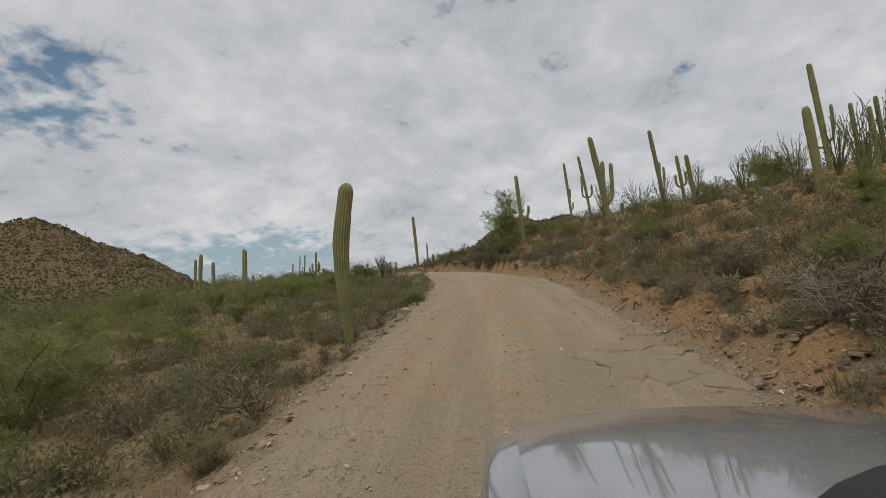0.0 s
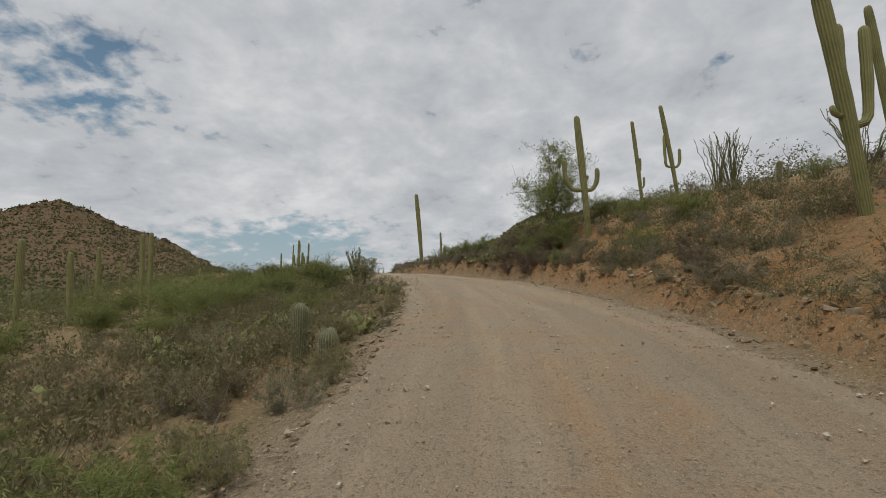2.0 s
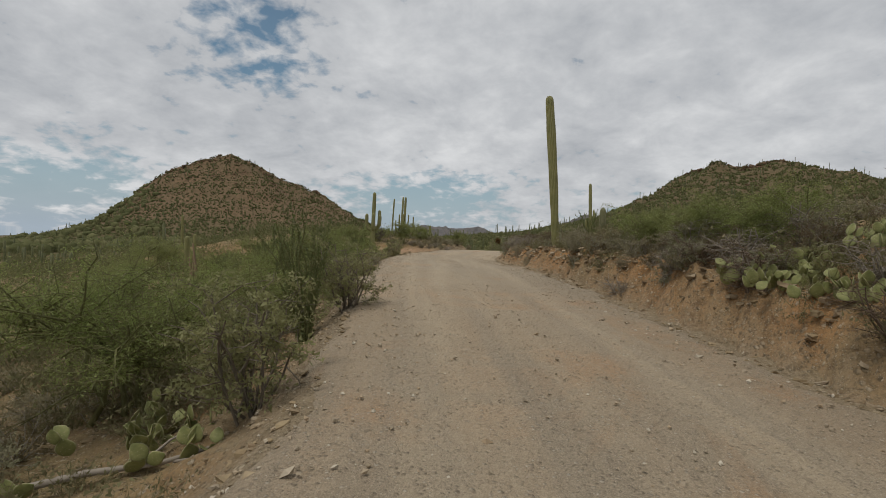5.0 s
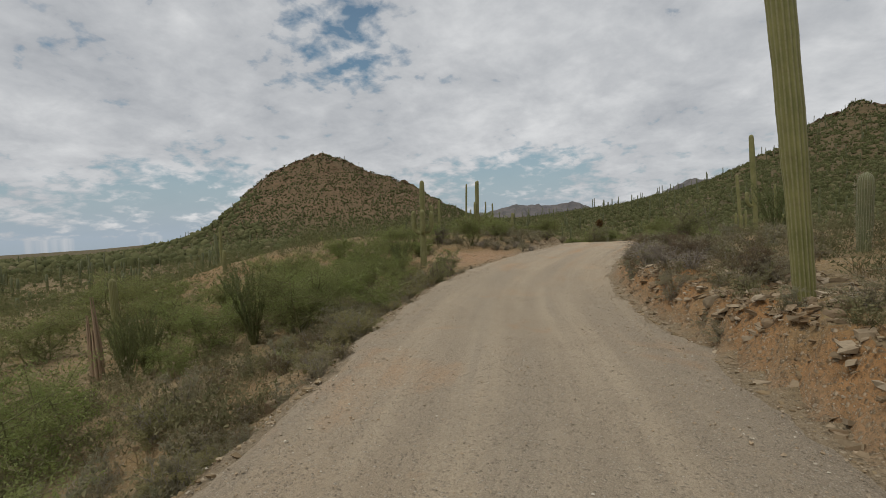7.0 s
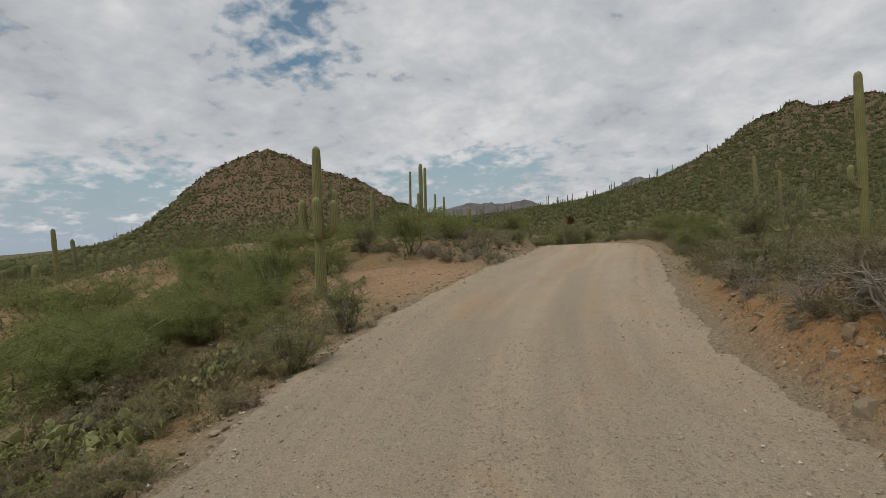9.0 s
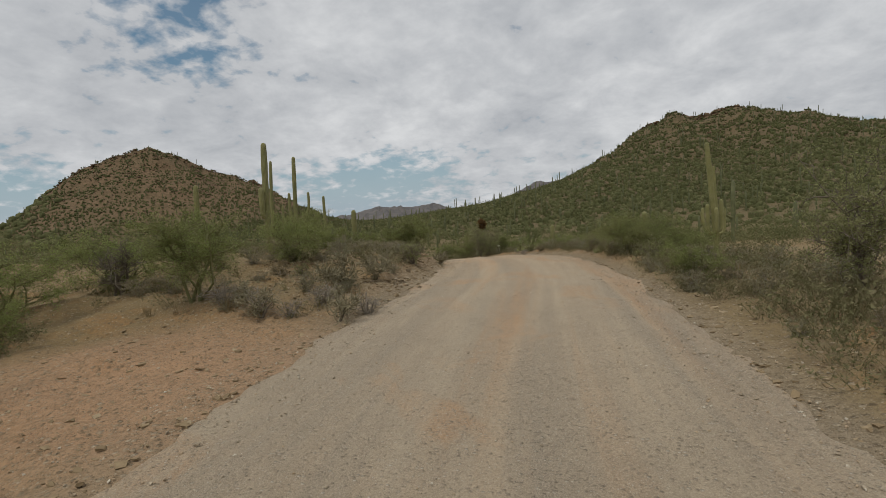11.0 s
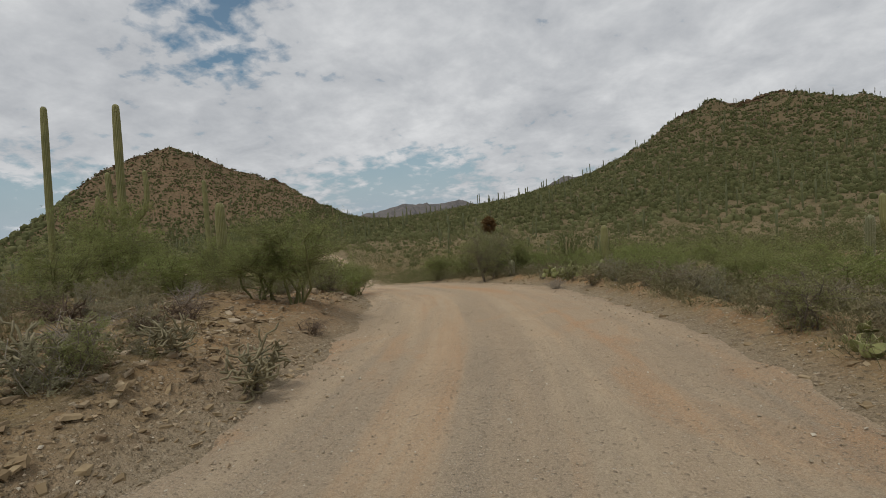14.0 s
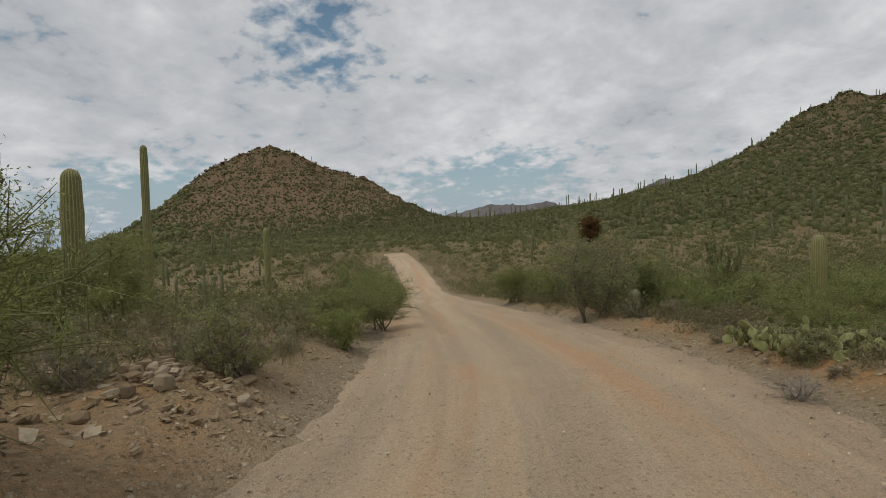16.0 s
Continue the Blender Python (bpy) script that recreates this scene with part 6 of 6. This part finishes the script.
# ---- far mountains ----
az = np.radians(np.linspace(34, -12, 110))
high = np.interp(np.degrees(az), (-12, -4, -1, 1.2, 2.6, 3.8, 5.5, 8, 11, 12.9, 15.1, 17, 18.7, 21.6, 24, 27.3, 30, 34), (60, 170, 235, 270, 285, 255, 180, 96, 88, 100, 150, 126, 130, 148, 100, 68, 38, 10))
rng = np.random.default_rng(31)
rows = []
for f, d in ((0.0, 3600), (0.3, 3800), (0.62, 4000), (0.85, 4150), (1.0, 4300), (0.6, 4500)):
    crest = high * f * (1 + 0.10 * rng.normal(size=110) * (0.2 < f < 1)) + 5 * rng.normal(size=110) * (f > 0.2)
    rows.append(np.stack([-13 - np.sin(az) * d, 85 + np.cos(az) * d, crest + 4], 1))
mountain = Shade("far_rock", 0.95, 0.1)
mountain.colour(mountain.mix(mountain.ramp(mountain.noise(0.012, 6, 0.7), (0.35, 0.0), (0.65, 1.0)), (0.10, 0.098, 0.10), (0.16, 0.145, 0.135)))
me = mesh_of("mountain_backdrop", np.concatenate(rows), grid_faces(6, 110)[:, ::-1], mountain.m, False)
tagged(new("mountain_backdrop", me), "bare grey-brown mountain range on the horizon", "mountain", kind="structure")

# ---- stones and gravel ----
rng = np.random.default_rng(41)
for lo, hi, side, n, a, b, big in ((49, 60, 1, 55, 0.2, 1.4, 0.2), (74, 84, -1, 40, 0.5, 4.0, 0.13), (87, 91, -1, 20, 1.6, 4.2, 0.2), (2, 46, 1, 60, 0.1, 2.0, 0.2), (2, 50, -1, 25, 0.05, 1.4, 0.16)):
    for _ in range(n):
        i = int(np.searchsorted(LINE[:, 1], rng.uniform(lo, hi)))
        x, y = LINE[i, :2] + NORMAL[i] * side * (LINE[i, 3] + rng.uniform(a, b)) + TANGENT[i] * rng.uniform(-0.4, 0.4)
        stone(rng, x, y, big * rng.uniform(0.3, 1.25) ** 1.3 + 0.05)
for _ in range(22):
    x, y = -14.0 + rng.normal() * 0.28, 75.2 + rng.normal() * 0.3
    stone(rng, x, y, rng.uniform(0.1, 0.24), 0.02, None, 5, "flat tan slab in a small heap at the road's edge")
for x, y, s in ((-1.25, 15.6, 0.42), (-0.75, 16.5, 0.3), (-1.3, 14.4, 0.3), (5.3, 15.6, 0.36), (5.0, 14.2, 0.3)):
    stone(rng, x, y, s, 0.2, None, 1)


for _ in range(64):
    x, y = -19.0 + rng.normal() * 0.7, 88.8 + rng.normal() * 0.4
    stone(rng, x, y, rng.uniform(0.1, 0.34), 0.1, None, int(rng.choice((1, 3, 4, 5))), "flat orange-tan slab in a heap on the bank")

# pale bedrock showing through the road
ledge = root("bedrock_ledge", 2.75, 6.9, None, 0.0, 1.0, 0.0)
rng = np.random.default_rng(46)
for k in range(26):
    x, y = rng.uniform(-0.5, 0.7), rng.uniform(-1.2, 1.15)
    me = STONES[(5, 3)[k % 2]].copy()
    me.materials[0] = M["road"]
    slab = part("slab", me, ledge)
    w, q = rng.uniform(0.6, 1.15), rng.uniform(0, 6.28)
    z = ground_z(2.75 + x, 6.9 + y) - ledge.matrix_basis.translation.z
    slab.matrix_basis = Matrix.Translation((x, y, z - 0.062)) @ Matrix.Rotation(radians(6.5), 4, "X") @ Matrix.LocRotScale(None, Euler((0, 0, q)), (w, w * 1.1, 0.34))
tagged(ledge, "pale bedrock ledge showing through the gravel road", "rock")


def pebbles(rng, x, y, z, s):
    n = len(x)
    base = np.array([(1, 0, 0), (-0.9, 0.1, 0), (0.1, 0.8, 0.05), (-0.1, -0.85, 0), (0.1, 0.05, 0.75), (0, 0, -0.6)])
    v = base[None] * rng.uniform(0.6, 1.3, (n, 6, 3)) * s[:, None, None]
    q = np.linalg.qr(rng.normal(size=(n, 3, 3)))[0]
    v = np.einsum("nij,nkj->nki", q, v) * (1, 1, 0.75)
    v = v + np.stack([x, y, z + 0.25 * s + 0.001], -1)[:, None]
    f = np.array([(0, 2, 4), (2, 1, 4), (1, 3, 4), (3, 0, 4), (2, 0, 5), (1, 2, 5), (3, 1, 5), (0, 3, 5)])
    soup = Soup()
    soup.add(v.reshape(-1, 3), tri=(f[None] + 6 * np.arange(n)[:, None, None]).reshape(-1, 3))
    return soup


def blocks(rng, x, y, z, s):
    """Flat angular blocks, one at each place."""
    n = len(x)
    base = np.array([(a, b, c) for c in (-0.3, 0.3) for a, b in ((-0.9, -0.6), (0.9, -0.65), (0.85, 0.6), (-0.8, 0.65))])
    v = (base[None] + rng.normal(size=(n, 8, 3)) * (0.22, 0.2, 0.09)) * s[:, None, None]
    turn, tip = rng.uniform(0, 6.283, n), rng.normal(size=(n, 2)) * 0.2
    v[..., 2] += v[..., 0] * tip[:, :1] + v[..., 1] * tip[:, 1:]
    c, k = np.cos(turn)[:, None], np.sin(turn)[:, None]
    v = np.stack([v[..., 0] * c - v[..., 1] * k, v[..., 0] * k + v[..., 1] * c, v[..., 2]], -1)
    v = v + np.stack([x, y, z - 0.06 * s], -1)[:, None]
    f = np.array([(3, 2, 1, 0), (4, 5, 6, 7), (0, 1, 5, 4), (1, 2, 6, 5), (2, 3, 7, 6), (3, 0, 4, 7)])
    soup = Soup()
    soup.add(v.reshape(-1, 3), quad=(f[None] + 8 * np.arange(n)[:, None, None]).reshape(-1, 4))
    return soup


def rubble(rng, n):
    """Angular stones too many to count, on the cut banks and slopes."""
    lo, hi, side = np.full(n, 1.0), np.full(n, 104.0), np.where(rng.random(n) < 0.5, 1, -1)
    heap = rng.random(n) < 0.16
    lo, hi, side = np.where(heap, 73, lo), np.where(heap, 91, hi), np.where(heap, -1, side)
    i = np.searchsorted(LINE[:, 1], rng.uniform(lo, hi))
    d = (LINE[i, 3] + 0.1 + np.where(heap, 4.2, 5.5) * rng.random(n) ** np.where(heap, 1.1, 1.8)) * side
    t = rng.uniform(-0.4, 0.4, n)
    x, y = LINE[i, 0] + NORMAL[i, 0] * d + TANGENT[i, 0] * t, LINE[i, 1] + NORMAL[i, 1] * d + TANGENT[i, 1] * t
    bare = ((x + 16.6) / 2.2) ** 2 + ((y - 86.0) / 2.6) ** 2 < 1
    x, y, heap = x[~bare], y[~bare], heap[~bare]
    n = len(x)
    return blocks(rng, x, y, lay_of(x, y)[0], (0.013 + 0.045 * rng.random(n) ** 2.8) * np.where(heap, 1.15, 1.0))


def gravel(rng, n):
    """Small angular stones, thickest along the road's edges."""
    i = rng.integers(np.searchsorted(LINE[:, 1], 1.5), np.searchsorted(LINE[:, 1], 100), n)
    edge = rng.random(n) < 0.5
    d = np.where(edge, LINE[i, 3] + rng.normal(size=n) * 0.55, np.where(rng.random(n) < 0.5, rng.choice((0.0, 0.15, 1.55, 1.75), n) + rng.normal(size=n) * 0.22, rng.uniform(-1, 1, n) * LINE[i, 3])) * np.where(rng.random(n) < 0.5, 1, -1)
    t = rng.uniform(-0.4, 0.4, n)
    x, y = LINE[i, 0] + NORMAL[i, 0] * d + TANGENT[i, 0] * t, LINE[i, 1] + NORMAL[i, 1] * d + TANGENT[i, 1] * t
    keep = edge | (y < 62) | (rng.random(n) < 0.4)
    x, y, edge, n = x[keep], y[keep], edge[keep], int(keep.sum())
    z, past, side, _ = lay_of(x, y)
    z = np.where(past < 0.1, road_z(x, y, z, side), z)
    s = (0.006 + 0.018 * rng.random(n) ** 4) * np.where(edge, 1.25, 0.9) * np.where((y < 44) & (rng.random(n) < 0.13), 1.9, 1.0)
    return pebbles(rng, x, y, z, s)


def on_hill(rng, n, spec, lo, hi, near, far_):
    """Places along the crest of a hill and a little down its near flank."""
    (cx, cy), way = spec[:2]
    a = math.radians(way)
    u, v = rng.uniform(lo, hi, n), -near + (near + far_) * rng.random(n)
    return cx + u * math.cos(a) - v * math.sin(a), cy + u * math.sin(a) + v * math.cos(a)


crags = Soup()
rng = np.random.default_rng(47)
for spec, lo, hi, near, far_, n, size in ((HILL_B, -60, 160, 16, 6, 560, 1.7), (HILL_B, -30, -4, 10, 5, 80, 3.0), (HILL_B, 0, 70, 10, 5, 140, 2.7), (HILL_B, -100, 280, 210, 0, 1700, 0.9),
                                         (HILL_A, -75, 96, 9, 4, 420, 1.2), (HILL_A, 78, 98, 20, 4, 150, 1.6), (HILL_A, -80, 98, 90, 0, 1300, 0.7)):
    x, y = on_hill(rng, n, spec, lo, hi, near, far_)
    heap = blocks(rng, x, y, lay_of(x, y)[0], size * (0.35 + 1.1 * rng.random(n) ** 2.2))
    crags.add(np.concatenate(heap.v), quad=np.concatenate(heap.quad))
tagged(new("hill_rocks", crags.mesh("hill_rocks", M["crag"])), "red-brown boulders and crags along the hill crests", "rock", kind="stuff")


def talus(rng, rows):
    """Broken rock lying thick on a stretch of bank: from y, to y, side, nearest and farthest past the edge, how many, size."""
    soup = Soup()
    for lo, hi, side, a, b, n, size in rows:
        i = np.searchsorted(LINE[:, 1], rng.uniform(lo, hi, n))
        d, t = (LINE[i, 3] + a + (b - a) * rng.random(n) ** 1.2) * side, rng.uniform(-0.4, 0.4, n)
        x, y = LINE[i, 0] + NORMAL[i, 0] * d + TANGENT[i, 0] * t, LINE[i, 1] + NORMAL[i, 1] * d + TANGENT[i, 1] * t
        heap = blocks(rng, x, y, lay_of(x, y)[0], size * (0.25 + 1.2 * rng.random(n) ** 2.5))
        soup.add(np.concatenate(heap.v), quad=np.concatenate(heap.quad))
    return soup


TALUS = ((44, 57, 1, 0.25, 2.4, 2400, 0.07), (75.5, 86, -1, 1.0, 5.0, 2600, 0.055), (72, 77, -1, 0.4, 4.0, 500, 0.035), (24, 44, 1, 0.25, 1.3, 900, 0.06), (4, 24, 1, 0.2, 1.6, 700, 0.06), (86, 92, -1, 1.2, 4.6, 600, 0.06), (74, 91, -1, 0.15, 4.5, 3600, 0.026), (3, 40, -1, 0.05, 0.7, 500, 0.04))
tagged(new("broken_rock", talus(np.random.default_rng(48), TALUS).mesh("broken_rock", M["talus"])), "angular tan broken rock covering the cut banks", "rock", kind="stuff")
tagged(new("gravel", gravel(np.random.default_rng(42), 68000).mesh("gravel", M["gravel"])), "loose grey and tan gravel thickest along the road's edges", "gravel", kind="stuff")
tagged(new("rubble", rubble(np.random.default_rng(43), 17000).mesh("rubble", M["rubble"])), "angular tan rubble strewn over the banks", "stone", kind="stuff")
# ---- the car, standing where the drive begins ----
paint = Shade("silver_paint", 0.22, 0.5, 0.55)
paint.colour(paint.mix(paint.noise(300, 2), (0.30, 0.31, 0.34), (0.35, 0.36, 0.385)))
paint.b.inputs["Coat Weight"].default_value = 0.8
paint.b.inputs["Coat Roughness"].default_value = 0.03
black = Shade("black_plastic", 0.55, 0.4).colour((0.015, 0.015, 0.017))
rubber = Shade("tyre_rubber", 0.85, 0.3).colour((0.02, 0.02, 0.02))
alloy = Shade("wheel_alloy", 0.35, 0.5, 0.9).colour((0.45, 0.45, 0.46))
tint = Shade("dark_glass", 0.05, 0.6).colour((0.01, 0.012, 0.014))
lens = Shade("clear_lens", 0.08, 0.6).colour((0.55, 0.56, 0.58))


def loft(sections, material, name, smooth=True, close=True):
    """A skin through cross-sections, each a list of (x, z) at one y."""
    v = np.array([[(x, y, z) for x, z in ring] for y, ring in sections])
    soup = Soup()
    n, m = v.shape[:2]
    soup.add(v.reshape(-1, 3), quad=grid_faces(n, m))
    if close:
        for k in (0, n - 1):
            mid = v[k].mean(0)
            soup.add(np.concatenate([v[k], mid[None]]), tri=[(j, j + 1, m) for j in range(m - 1)])
    return soup.mesh(name, material, smooth)


def shell(y, wide, sill, belt, top, crown):
    """One side-to-side section: sills, flanks, rounded shoulders and a crowned top."""
    half = [(0.97, sill), (1.0, sill + 0.12), (1.01, (sill + belt) / 2), (1.0, belt - 0.1), (0.985, belt - 0.03), (0.95, belt), (0.85, top - 0.035), (0.7, top - 0.01), (0.4, top + crown * 0.7), (0.0, top + crown)]
    left = [(-a * wide, z) for a, z in half]
    return y, left + [(-x, z) for x, z in left[-2::-1]]


car = new("car")
CAR_X, CAR_HALF = 1.02, 0.875
car.matrix_basis = Matrix.LocRotScale((0.025, 0.008, 0.0), Euler((radians(4.6), 0, radians(-4.8))), None) @ Matrix.Translation((CAR_X - 0.09, 0.05, -1.845)) @ Matrix.Scale(1.13, 4)
body = [shell(-2.35, 0.80, 0.45, 0.80, 0.86, 0.02), shell(-2.28, 0.85, 0.35, 0.92, 0.99, 0.02), shell(-1.6, CAR_HALF, 0.3, 1.0, 1.05, 0.02), shell(0.2, CAR_HALF, 0.28, 0.99, 1.05, 0.02),
        shell(0.8, CAR_HALF, 0.3, 0.97, 1.035, 0.03), shell(1.5, CAR_HALF, 0.32, 0.955, 1.015, 0.035), shell(1.85, 0.86, 0.34, 0.92, 0.975, 0.035), shell(2.08, 0.83, 0.34, 0.86, 0.905, 0.03),
        shell(2.22, 0.79, 0.36, 0.78, 0.81, 0.02), shell(2.3, 0.74, 0.42, 0.68, 0.70, 0.01)]
part("body", loft(body, paint.m, "car_body"), car)
hood = []
for y, z, w in ((0.45, 1.21, 0.74), (0.85, 1.15, 0.74), (1.35, 1.075, 0.745), (1.85, 0.997, 0.735), (2.06, 0.925, 0.70), (2.16, 0.865, 0.66)):
    hood.append((y, [(w * u, z + 0.045 * (1 - u * u) - 0.03 * abs(u) ** 8) for u in np.linspace(-1, 1, 17)]))
part("hood", loft(hood, paint.m, "car_hood", True, False), car, "smooth silver bonnet panel")
v = np.array([[(x, 0.86 - 1.15 * x * x - back, z) for x in np.linspace(-0.7, 0.7, 15)] for back, z in ((0.0, 1.15), (0.0, 1.262), (0.3, 1.3))])
soup = Soup()
soup.add(v.reshape(-1, 3), quad=grid_faces(3, 15))
part("cowl", soup.mesh("car_cowl", black.m, True), car, "black plastic cowl under the windscreen")
cabin = [shell(y, w, 1.0, 1.02 + 0.0 * y, t, 0.03) for y, w, t in ((-2.2, 0.74, 1.1), (-1.8, 0.72, 1.62), (-0.7, 0.72, 1.66), (-0.3, 0.70, 1.6), (0.62, 0.76, 1.09))]
part("windows", loft(cabin, tint.m, "car_glass"), car, "dark tinted window glass")
roof = [(y, [(w * u, z - 0.05 * u * u) for u in np.linspace(-1, 1, 9)]) for y, w, z in ((-1.9, 0.60, 1.66), (-1.0, 0.62, 1.72), (-0.6, 0.62, 1.71), (-0.32, 0.60, 1.66))]
part("roof", loft(roof, paint.m, "car_roof", True, False), car)
for x in (-0.35, 0.25):
    soup = Soup()
    tube(soup, [(x, 0.72 - 1.1 * x * x, 1.295), (x + 0.3, 0.8 - 1.1 * (x + 0.3) ** 2, 1.285), (x + 0.62, 0.76 - 1.1 * (x + 0.62) ** 2, 1.295)], [0.014, 0.012, 0.008], 5)
    part("wiper", soup.mesh("wiper", black.m, True), car, "black wiper arm")
for side in (-1, 1):
    lamp = [(y, [(side * (0.72 + a), z) for a, z in ((-0.12, 0.70), (-0.12, 0.80), (0.02, 0.81), (0.04, 0.71))]) for y in (2.1, 2.235)]
    part("headlight", loft(lamp, lens.m, "headlight", False), car, "clear headlight lens")
part("grille", loft([(y, [(0.45 * u, z) for u, z in ((-1, 0.5), (-1, 0.68), (1, 0.68), (1, 0.5))]) for y in (2.2, 2.31)], black.m, "grille", False), car, "black slatted grille")
part("bumper", loft([(y, [(w * u, z) for u, z in ((-1, 0.34), (-1.01, 0.48), (0, 0.5), (1.01, 0.48), (1, 0.34))]) for y, w in ((2.15, 0.82), (2.34, 0.74), (2.36, 0.6))], black.m, "bumper", True), car, "black front bumper")


def ring(r, half, inner, name, material):
    ang = np.linspace(0, 2 * np.pi, 29)[:-1]
    prof = [(inner, -half), (r * 0.94, -half), (r, -half * 0.7), (r, half * 0.7), (r * 0.94, half), (inner, half)]
    v = np.array([[(x, a * math.cos(t), a * math.sin(t)) for a, x in prof] for t in ang])
    soup = Soup()
    n, m = v.shape[:2]
    soup.add(v.transpose(1, 0, 2).reshape(-1, 3), quad=grid_faces(m, n, True))
    return soup.mesh(name, material, True)


tyre_me, rim_me = ring(0.36, 0.115, 0.22, "tyre", rubber.m), ring(0.225, 0.1, 0.05, "rim", alloy.m)
for x in (-0.80, 0.80):
    for y in (-1.45, 1.42):
        wheel = part("wheel", tyre_me, car, "black road tyre")
        wheel.matrix_basis = pose(x, y, 0.36)
        part("rim", rim_me, wheel, "grey alloy rim")
tagged(car, "silver car with a smooth bonnet on the gravel road", "car")
